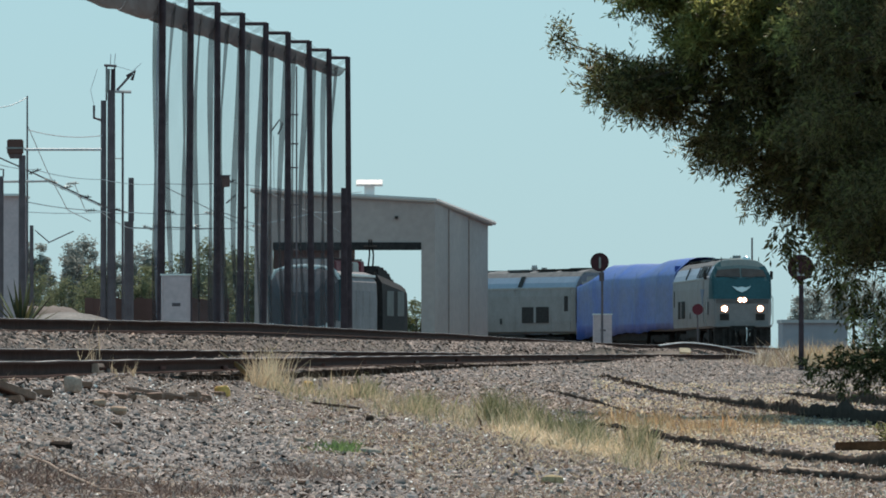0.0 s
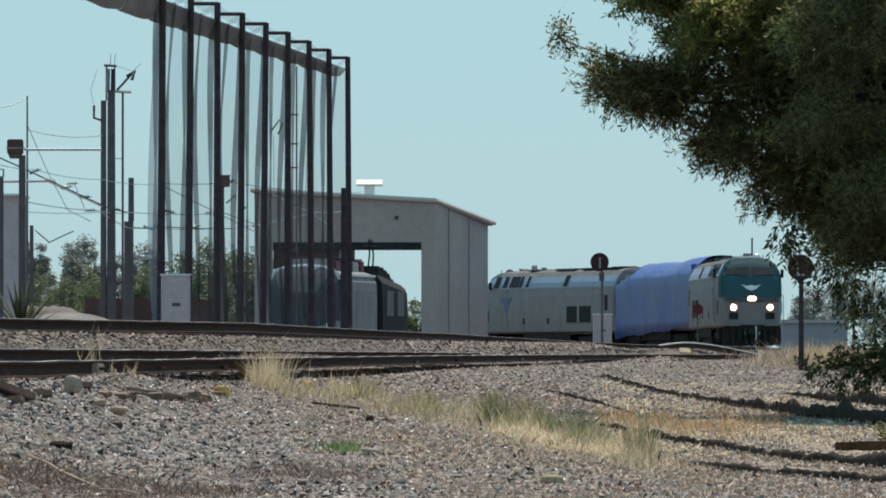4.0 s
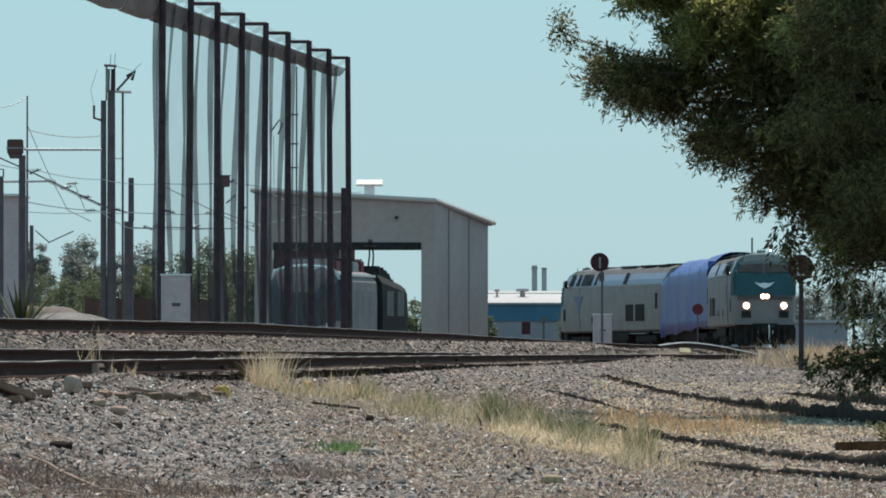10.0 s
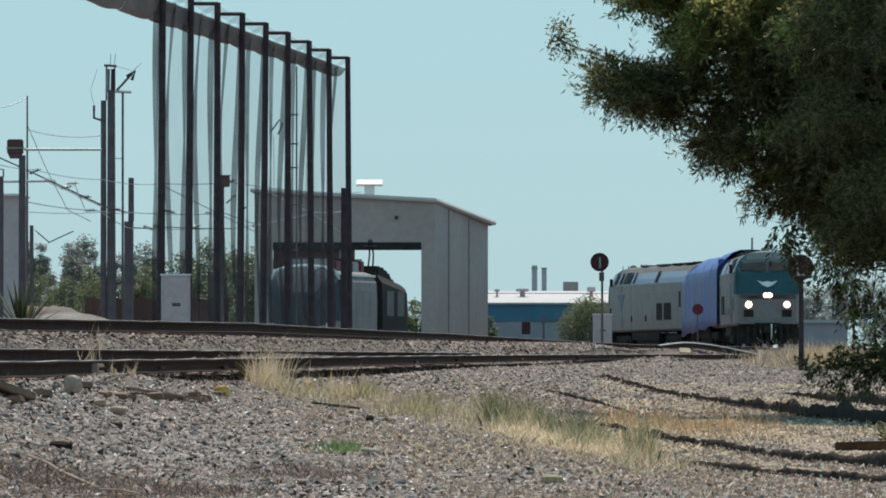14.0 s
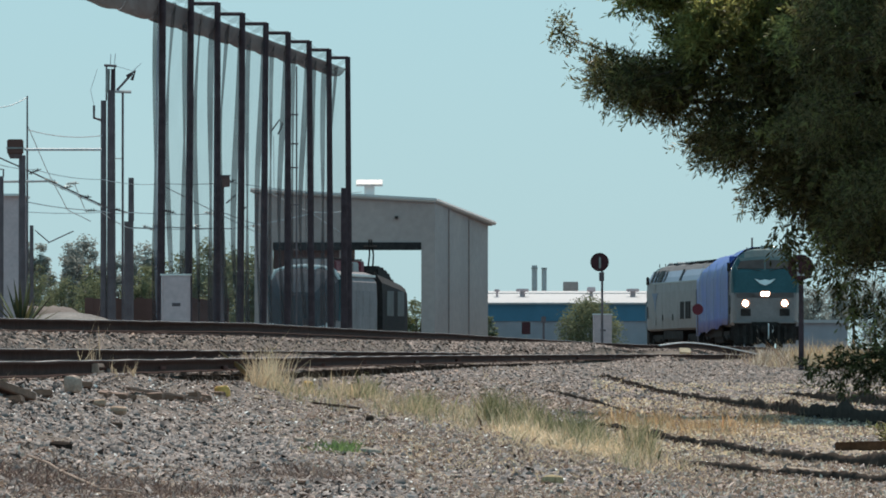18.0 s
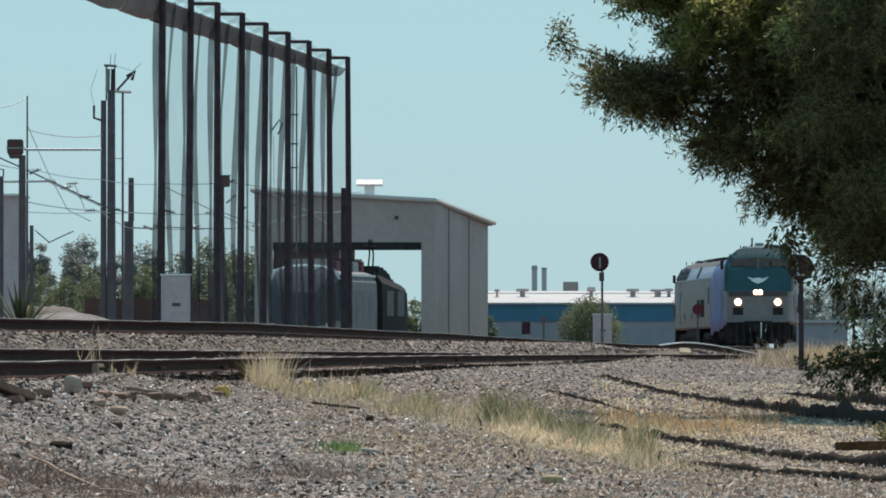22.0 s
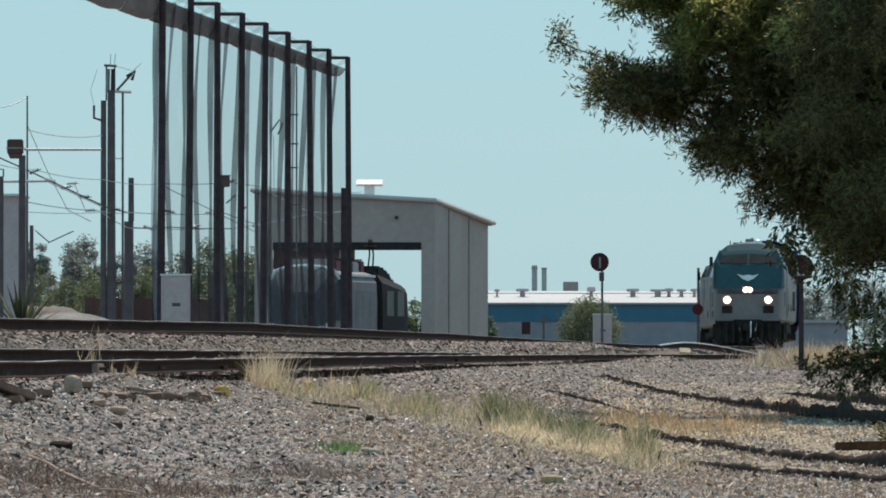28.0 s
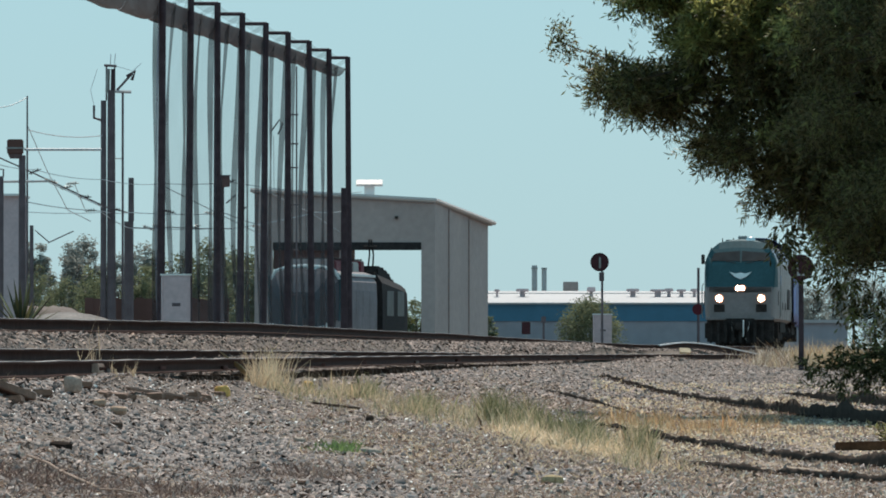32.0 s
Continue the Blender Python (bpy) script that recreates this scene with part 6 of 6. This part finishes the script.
stones("pale_chips", 7000, (80, 160), lambda y: (np.maximum(-0.052 * y, siding_x(y) + 0.1), 0.052 * y), 0.028, M_WHITE, "scattered pale stone chips", 14)
stones("pale_chips", 2600, (150, 335), lambda y: (np.maximum(-0.052 * y, siding_x(y) + 0.1), np.minimum(0.052 * y, 14)), 0.040, M_PALESTONE, "scattered pale stone chips", 24, blocky=False)
stones("pale_chips", 2500, (88, 345), lambda y: (np.maximum(-0.056 * y, main_x(y) - 0.1), siding_x(y) - 0.05), 0.035, M_PALESTONE, "scattered pale stone chips", 25)
stones("dark_clods", 5200, (80, 190), lambda y: (np.maximum(-0.052 * y, siding_x(y) + 0.1), 0.052 * y), 0.045, M_TIE, "scattered dark clods and bark", 15)
stones("brown_stones", 16000, (80, 170), lambda y: (np.maximum(-0.025 * y, siding_x(y) + 0.6), 0.052 * y), 0.034, M_ROCK, "brown stones among the gravel", 16)


def rock(name, x, y, w, h, m, label, seed, up=0.0):
    rng = random.Random(seed)
    bm = ball(bmesh.new(), (0, 0, h * 0.4), w / 2, w / 2.4, h * 0.6, 2, 0.09, rng)
    for v in bm.verts:
        v.co.x, v.co.y = (math.copysign(abs(2 * c / w)**0.65, c) * w / 2 for c in (v.co.x, v.co.y))
        v.co.z = h * 0.4 + math.copysign(abs((v.co.z - h * 0.4) / (h * 0.6))**0.6, v.co.z - h * 0.4) * h * 0.6
    o = part(name, bm, m)
    o.matrix_basis = pose(x, y, float(land(x, y)) + up, rng.uniform(-8, 8), rng.uniform(-8, 8), rng.uniform(0, 180))
    tagged(o, label, "stone")


rock("boulder", -3.87, 97.6, 0.19, 0.16, M_PALESTONE, "rounded grey-brown stone beside the siding rail", 1, 0.07)
rock("stone", -3.68, 99.5, 0.19, 0.07, M_SAND, "flat reddish stone beside the siding", 2, 0.04)
rock("stone", -3.50, 100.5, 0.22, 0.08, M_SAND, "flat brown stone beside the siding", 3, 0.04)
rock("stone", -3.40, 97.2, 0.12, 0.07, M_TIE, "dark broken clod beside the siding", 4)
rock("yellow_stone", -2.93, 124.1, 0.2, 0.15, M_YELLOW, "bright yellow painted stone", 5)
rock("yellow_stone", -2.07, 142.6, 0.18, 0.13, M_YELLOW, "yellow painted stone among dry grass", 6)
rock("stone", -0.79, 100.5, 0.24, 0.08, M_ROCK, "flat grey stone on the bank", 7)
blk = part("cream_block", cube(-0.2, 0.2, -0.13, 0.13, 0, 0.1, bevel=0.02), M_CREAM)
blk.matrix_basis = pose(8.58, 331.0, 1.33, 42, 3, 8)
tagged(blk, "pale cream stone block lying by the rail end", "stone")
rock("yellow_stone", 1.04, 88.6, 0.22, 0.10, M_LICHEN, "flat lichen-yellow stone on the bank", 12)
rock("stone", -1.6, 104.0, 0.14, 0.07, M_ROCK, "grey stone on the bank", 9)
rock("stone", -0.95, 121.0, 0.12, 0.09, M_TIE, "dark stone on the bank", 10)
rock("stone", -3.62, 88.3, 0.21, 0.08, M_RUT, "dark hollowed clod on the bank", 11)


def plank(name, a, b, w, h, m, label):
    p, q = Vector(a), Vector(b)
    d = (q - p)
    o = part(name, cube(-d.length / 2, d.length / 2, -w / 2, w / 2, 0, h, bevel=min(w, h) * 0.12), m)
    mid = (p + q) / 2
    o.matrix_basis = Matrix.Translation(mid) @ d.to_track_quat('X', 'Z').to_matrix().to_4x4()
    tagged(o, label, "timber")


def gp(x, y, up=0.0):
    return (x, y, float(land(x, y)) + up)


plank("timber_baulk", gp(4.72, 111.5, 0.02), gp(5.5, 111.0, 0.05), 0.16, 0.11, M_PLANK, "old brown timber baulk lying on the gravel")
plank("old_timber", gp(-4.6, 92.3, 0.04), gp(-4.15, 93.6, 0.03), 0.14, 0.08, M_WOOD, "rotten dark timber half buried in gravel")
plank("old_timber", gp(-3.7, 109.5, 0.02), gp(-2.95, 118.5, 0.02), 0.05, 0.03, M_WOOD, "thin rotten dark timber in the gravel")
def branch(pts, radius, label):
    bm = bmesh.new()
    tube(bm, [gp(x, y, up) for x, y, up in pts], radius, 6)
    tagged(part("dead_branch", bm, M_PALESTONE), label, "branch")


branch([(-3.84, 86.2, 0.05), (-3.62, 85.4, 0.07), (-3.5, 84.9, 0.05), (-3.3, 84.0, 0.06), (-3.08, 83.3, 0.04)], 0.014, "thin bleached bent dead branch on the bank")
branch([(-3.5, 84.9, 0.05), (-3.36, 84.6, 0.09), (-3.22, 84.5, 0.07)], 0.007, "short bleached side twig on the bank")
branch([(-3.05, 82.9, 0.05), (-2.85, 82.5, 0.07), (-2.66, 82.2, 0.05)], 0.009, "thin bleached dead stick among the weeds")
branch([(-3.34, 86.5, 0.05), (-3.15, 86.0, 0.06), (-2.9, 85.6, 0.05)], 0.007, "thin bleached dead stick among the weeds")
plank("dead_branch", gp(-1.8, 129.3, 0.02), gp(-1.15, 128.4, 0.03), 0.03, 0.03, M_TIE, "dark stick lying on the bank")


def rut(pts, n, width, seed, size):
    """A line of dirt and bark along a tyre rut, coloured dark for its shade."""
    r = np.random.RandomState(seed)
    P = np.array(pts, float)
    k = np.sort(r.rand(n)) * (len(P) - 1)
    i = np.minimum(k.astype(int), len(P) - 2)
    f = (k - i)[:, None]
    Q = P[i] * (1 - f) + P[i + 1] * f
    x, y = Q[:, 0] + r.normal(0, 0.09, n), Q[:, 1] + r.normal(0, width, n)
    o = 0.5 * np.sin(k * 9)
    y = y + o * width
    z = land(x, y) + 0.012
    s = size * r.lognormal(0, 0.32, n)
    base = np.array([(1, 0, -0.3), (0, 1, -0.3), (-1, 0, -0.3), (0, -1, -0.3), (0, 0, 0.9)], float)
    V = base[None] * s[:, None, None] * r.uniform(0.6, 1.4, (n, 5, 1)) + np.stack([x, y, z], -1)[:, None]
    tri = np.array([(0, 1, 4), (1, 2, 4), (2, 3, 4), (3, 0, 4)])
    F = (tri[None] + (np.arange(n) * 5)[:, None, None]).reshape(-1, 3)
    tagged(soup("dirt_rut", V.reshape(-1, 3), F, M_RUT), "dirt and bark coloured dark for shade along a rut", "dirt", kind="stuff")


def berm(line, seed):
    """The crumbled edge of a tyre rut: a low ragged bank, steep towards the bank's foot, its shade put into shape and
    dark colour. line: (x, y, height).
    """
    r = np.random.RandomState(seed)
    L = np.array(line, float)
    d = np.concatenate([[0], np.cumsum(np.hypot(np.diff(L[:, 0]), np.diff(L[:, 1]) * 0.12))])
    q = np.arange(0, d[-1], 0.04)
    x, y, h = (np.interp(q, d, L[:, i]) for i in range(3))
    rag = 1.0 + 0.25 * np.sin(q * 3 + seed) * np.sin(q * 8.7) + 0.10 * r.normal(0, 1, len(q))
    rag = np.clip(rag, 0.1, 1.7) * np.minimum(1, np.minimum(q, d[-1] - q + 0.3) / 0.4)
    y = y + 0.25 * np.sin(q * 7 + seed)
    rows = []
    for dy, k, low in ((-0.10, 0.0, -0.06), (-0.03, 0.55, 0.0), (0.02, 1.0, 0.0), (0.30, 0.95, 0.0), (0.9, 0.5, -0.01), (2.2, 0.0, -0.05)):
        yy_ = y + dy + r.normal(0, 0.02, len(q))
        rows.append(np.stack([x + r.normal(0, 0.006, len(q)), yy_, land(x, yy_) + h * rag * k + low], -1))
    V = np.stack(rows, 1).reshape(-1, 3)
    n, m = len(q), len(rows)
    i = np.arange(n * m).reshape(n, m)
    F = np.stack([i[:-1, :-1], i[1:, :-1], i[1:, 1:], i[:-1, 1:]], -1).reshape(-1, 4)
    tagged(soup("rut_edge", V, F, M_SHADEDIRT), "crumbled rut edge, shade put into its dark colour", "dirt", kind="structure")


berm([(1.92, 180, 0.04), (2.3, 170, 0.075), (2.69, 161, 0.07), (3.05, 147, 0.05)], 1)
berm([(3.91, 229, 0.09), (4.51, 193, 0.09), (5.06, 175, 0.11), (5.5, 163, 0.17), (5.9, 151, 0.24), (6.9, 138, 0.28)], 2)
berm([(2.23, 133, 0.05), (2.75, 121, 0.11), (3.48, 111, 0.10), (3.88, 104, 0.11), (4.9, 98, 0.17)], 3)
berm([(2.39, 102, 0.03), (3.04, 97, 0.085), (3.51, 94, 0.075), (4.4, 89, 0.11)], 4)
# dark bank built in place of tree shade on the ground
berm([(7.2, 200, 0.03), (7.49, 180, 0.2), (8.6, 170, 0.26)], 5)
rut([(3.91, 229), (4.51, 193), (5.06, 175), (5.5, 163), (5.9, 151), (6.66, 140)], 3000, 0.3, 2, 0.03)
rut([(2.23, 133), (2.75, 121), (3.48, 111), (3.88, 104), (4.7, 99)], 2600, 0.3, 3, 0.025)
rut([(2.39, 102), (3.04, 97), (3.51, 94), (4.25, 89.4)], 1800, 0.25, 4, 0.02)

stones("track_ballast", 9000, (300, 420), lambda y: (main_x(y) - 2.6, main_x(y) + 1.2), 0.07, M_BALLAST, "ballast along the main line's curve", 17, blocky=False)
rr = random.Random(31)
for k in range(13):
    x, y = -4.25 + 0.105 * k + rr.uniform(-0.03, 0.03), 93.2 + 2.5 * k + rr.uniform(-0.6, 0.6)
    w, h = rr.uniform(0.12, 0.34), rr.uniform(0.035, 0.06)
    chunk = part("broken_tie", cube(-w / 2, w / 2, -0.12, 0.12, -0.02, h, bevel=0.012), M_WOOD)
    chunk.matrix_basis = pose(x, y, float(land(x, y)) + 0.01, rr.uniform(-6, 6), rr.uniform(-8, 8), rr.uniform(-15, 15))
    tagged(chunk, "splintered brown tie end in the gravel", "timber", "broken tie ends")

# larger broken stones that lie singly on the bank's foot
rr = random.Random(63)
chunk_me = []
for k in range(10):
    rk = random.Random(700 + k)
    bm = ball(bmesh.new(), (0, 0, 0.12), rk.uniform(0.42, 0.6), rk.uniform(0.32, 0.5), rk.uniform(0.22, 0.36), 1, 0.24, rk)
    me = bpy.data.meshes.new("stone")
    bm.to_mesh(me)
    bm.free()
    me.materials.append(M_CHUNK)
    chunk_me.append(me)
for k in range(290):
    y = 1 / (1 / 83 + rr.random() * (1 / 116 - 1 / 83))
    x = rr.uniform(-0.0475 * y, 0.012 * y) if k % 4 else rr.uniform(0.0, 0.046 * y)
    if x < float(siding_x(y)) + 0.35:
        continue
    st = new("stone", chunk_me[k % 10])
    st.parent = bpy.data.objects["ground"]
    w = 0.062 * rr.lognormvariate(0, 0.33)
    st.matrix_basis = pose(x, y, float(land(x, y)) + 0.01, rr.uniform(-14, 14), rr.uniform(-14, 14), rr.uniform(0, 360)) @ Matrix.Diagonal((w, w, w, 1))

md = part("gravel_mound", ball(bmesh.new(), (0, 0, 0), 2.6, 4.0, 1.5, 4, 0.012, random.Random(3)), M_MOUND, smooth=True)
md.matrix_basis = pose(-12.9, 320, 1.2)
tagged(md, "low pale gravel mound behind the rail", "mound")

md = part("dirt_mound", ball(bmesh.new(), (0, 0, 0), 3.6, 4.0, 2.38, 4, 0.05, random.Random(4)), M_BALLAST, smooth=True)
md.matrix_basis = pose(-18.6, 430, 1.1)
tagged(md, "grey-brown dirt heap behind the gravel mound", "mound")
stones("slate_stones", 15000, (83, 104), lambda y: (np.maximum(-0.052 * y, siding_x(y) + 0.5), -0.004 * y), 0.054, M_SLATE, "larger grey-brown broken slates on the bank", 18, flat=0.5)
stones("slate_stones", 9000, (80, 122), lambda y: (-0.004 * y, 0.05 * y), 0.05, M_SLATE, "larger grey-brown broken slates on the bank", 19, flat=0.5)


def litter(n, ys, xfun, size, seed, m_=M_LITTER):
    """Small curled scraps of dry leaf and straw lying on the bank."""
    r = np.random.RandomState(seed)
    y = 1 / (1 / ys[0] + r.rand(n) * (1 / ys[1] - 1 / ys[0]))
    lo, hi = xfun(y)
    x = lo + (hi - lo) * r.rand(n)
    m = np.sin(x * 2.1 + 0.3 * y) + np.sin(x * 0.9 - 0.17 * y + 1) + r.normal(0, 0.8, n) > -0.2
    x, y = x[m], y[m]
    n = len(x)
    a, tilt = r.uniform(0, 6.28, n), r.normal(0, 0.5, n)
    L, W = size * r.uniform(0.5, 1.8, n), size * r.uniform(0.12, 0.5, n)
    d = np.stack([np.cos(a), np.sin(a), tilt], -1) * L[:, None] / 2
    w = np.stack([-np.sin(a), np.cos(a), r.normal(0, 0.8, n)], -1) * W[:, None] / 2
    p = np.stack([x, y, land(x, y) + 0.012 + 0.015 * r.rand(n)], -1)
    V = np.stack([p - d - w, p + d - w, p + d + w, p - d + w], 1).reshape(-1, 3)
    tagged(soup("dry_litter", V, np.arange(4 * n).reshape(n, 4), m_), "dry leaf and straw litter on the bank", "litter", kind="stuff")


litter(60000, (80, 190), lambda y: (np.maximum(siding_x(y) + 1.6, -0.016 * y), 0.052 * y), 0.042, 51)
litter(3500, (80, 90), lambda y: (-0.052 * y, -0.01 * y), 0.04, 52)


def dirt_path(name, line, half, seed, label):
    """Trodden sandy dirt along a line of the plan; its ragged edges dip under the gravel."""
    r = np.random.RandomState(seed)
    L = np.array(line, float)
    ys = np.arange(L[0, 1], L[-1, 1], 0.35)
    us = np.linspace(-1, 1, 41)
    cx, hw = np.interp(ys, L[:, 1], L[:, 0]), np.interp(ys, L[:, 1], half)
    X = cx[:, None] + us[None] * hw[:, None]
    Y = np.repeat(ys[:, None], len(us), 1)
    ends = np.minimum(1, np.minimum(ys - ys[0], ys[-1] - ys) / 4)[:, None]
    Z = land(X, Y) + 0.024 - 0.06 * np.abs(us[None])**3 - 0.06 * (1 - ends) + 0.012 * np.sin(X * 6 + Y * 1.3) * np.sin(Y * 0.7 - X * 2) + r.normal(0, 0.004, X.shape)
    n, m = X.shape
    i = np.arange(n * m).reshape(n, m)
    F = np.stack([i[:-1, :-1], i[:-1, 1:], i[1:, 1:], i[1:, :-1]], -1).reshape(-1, 4)
    tagged(soup(name, np.stack([X, Y, Z], -1).reshape(-1, 3), F, M_PATH), label, "path", kind="structure")


dirt_path("path", [(5.1, 104), (4.7, 112), (4.6, 122), (4.4, 134), (3.9, 150)], [0.6, 0.75, 0.7, 0.5, 0.3], 5, "sandy trodden dirt between two tyre ruts")
dirt_path("path", [(5.0, 87), (4.4, 92), (3.9, 97), (3.2, 106)], [0.35, 0.35, 0.4, 0.25], 6, "sandy trodden dirt between two tyre ruts")
litter(14000, (100, 200), lambda y: (0.024 * y, 0.052 * y), 0.06, 53)
litter(16000, (105, 230), lambda y: (0.016 * y, 0.052 * y), 0.06, 54, M_MAT)


# ---- motion: the train creeps round the curve towards the camera ----
TRACK_S = [-4, 0, 8, 16, 24, 32, 40, 48, 56, 64, 72, 80, 88, 96, 104, 112, 120, 128, 136, 144]
TRACK_X = [11.85, 12.13, 12.68, 13.195, 13.697, 14.194, 14.541, 14.681, 14.601, 14.321, 13.969, 13.497, 12.675, 11.424, 9.61, 7.271, 4.468, 1.192, -2.559, -6.482]
TRACK_Y = [376.91, 380.9, 388.881, 396.865, 404.849, 412.833, 420.826, 428.824, 436.824, 444.819, 452.811, 460.796, 468.753, 476.653, 484.443, 492.092, 499.584, 506.88, 513.945, 520.917]
RUN_T = [0, 2, 4, 6, 8, 10, 12, 14, 16, 18, 20, 22, 24, 26, 28, 30, 32]
RUN_S = [65.66, 62.2, 58.63, 54.95, 51.16, 47.26, 43.24, 39.11, 34.87, 30.56, 26.24, 21.89, 17.52, 13.14, 8.76, 4.38, 0.0]


# how far the net stands out (of 20) and how far the bough dips, time by time
NET = [(0, 8), (0.5, 10), (1, 12), (1.5, 14), (2, 13), (2.5, 16), (3, 17), (3.5, 19), (4.5, 19), (5.5, 18), (6.5, 16), (7.5, 15), (8, 13), (8.5, 14), (9, 12), (10, 8), (11, 7), (12, 6), (13, 4), (14, 5), (15.5, 4), (17, 3), (18, 8), (19, 2), (20, 1), (22, 2), (24, 3), (26, 8), (28, 13), (29, 12), (30, 10), (31, 8), (32, 7)]
NOD = [(0, -2), (0.5, 2), (1, 3), (1.5, 1), (2, 1), (2.5, 2), (3, -3), (3.5, -3), (4.5, -4), (5.5, -7), (6, -9), (6.5, 0), (7, 3), (7.5, 0), (8, 2), (8.5, -1), (9, -8), (9.5, -8), (10, -15), (10.5, -24), (11, -25), (11.5, 0), (12, 9), (12.5, -3), (13, 2), (14, 0), (14.5, 3), (15.5, 0), (16.5, -3), (17, -11), (17.5, -11), (18, -12), (18.5, -6), (19, -3), (19.5, -8), (20, -8), (20.5, -3), (22, 0), (25, 0), (27.5, 3), (29, 2), (30, -1), (31, 2), (32, 2)]


def on_track(s):
    x, y = float(spline(TRACK_S, TRACK_X, s)), float(spline(TRACK_S, TRACK_Y, s))
    return Vector((x, y, float(main_z(y))))


def loco_pose(s_front, backwards):
    """Pose of an engine whose end towards the camera is at path length s_front."""
    a, b = on_track(s_front + 4.0), on_track(s_front + 17.0)
    d = (a - b).normalized()
    mid = (a + b) / 2
    if backwards:
        d = -d
    side = Vector((0, 0, 1)).cross(d).normalized()
    up = d.cross(side)
    m = Matrix((d, side, up)).transposed().to_4x4()
    return Matrix.Translation(mid) @ m


def motions():
    ts = [i * 0.5 for i in range(65)]
    run = [float(spline(RUN_T, RUN_S, t)) for t in ts]
    walk(lead, [(t, loco_pose(s, False)) for t, s in zip(ts, run)])
    walk(shroud, [(t, loco_pose(s + 21.9, False)) for t, s in zip(ts, run)])
    walk(trail, [(t, loco_pose(s + 43.8, True)) for t, s in zip(ts, run)])
    # wind: the first net swings out from its pole and back, the far bough nods
    walk(loose_net, [(t, Matrix.Translation(loose_net.location) @ Matrix.Rotation(-math.acos(min(1, b / 20)), 4, 'Z')) for t, b in NET])
    hinge = Matrix.Translation((-3.4, 0, 5.6))
    walk(bough, [(t, hinge @ Matrix.Rotation(-d / 575, 4, 'Y') @ hinge.inverted()) for t, d in NOD])
    tw = [i * 0.32 for i in range(101)]
    for eng, way in ((lead, 1), (shroud, 1), (trail, -1)):
        for w in [o for o in eng.children if o.name.startswith("wheelset")]:
            base = w.location.copy()
            walk(w, [(t, Matrix.Translation(base) @ Matrix.Rotation(way * (RUN_S[0] - float(spline(RUN_T, RUN_S, t))) / 0.51, 4, 'Y')) for t in tw])


motions()
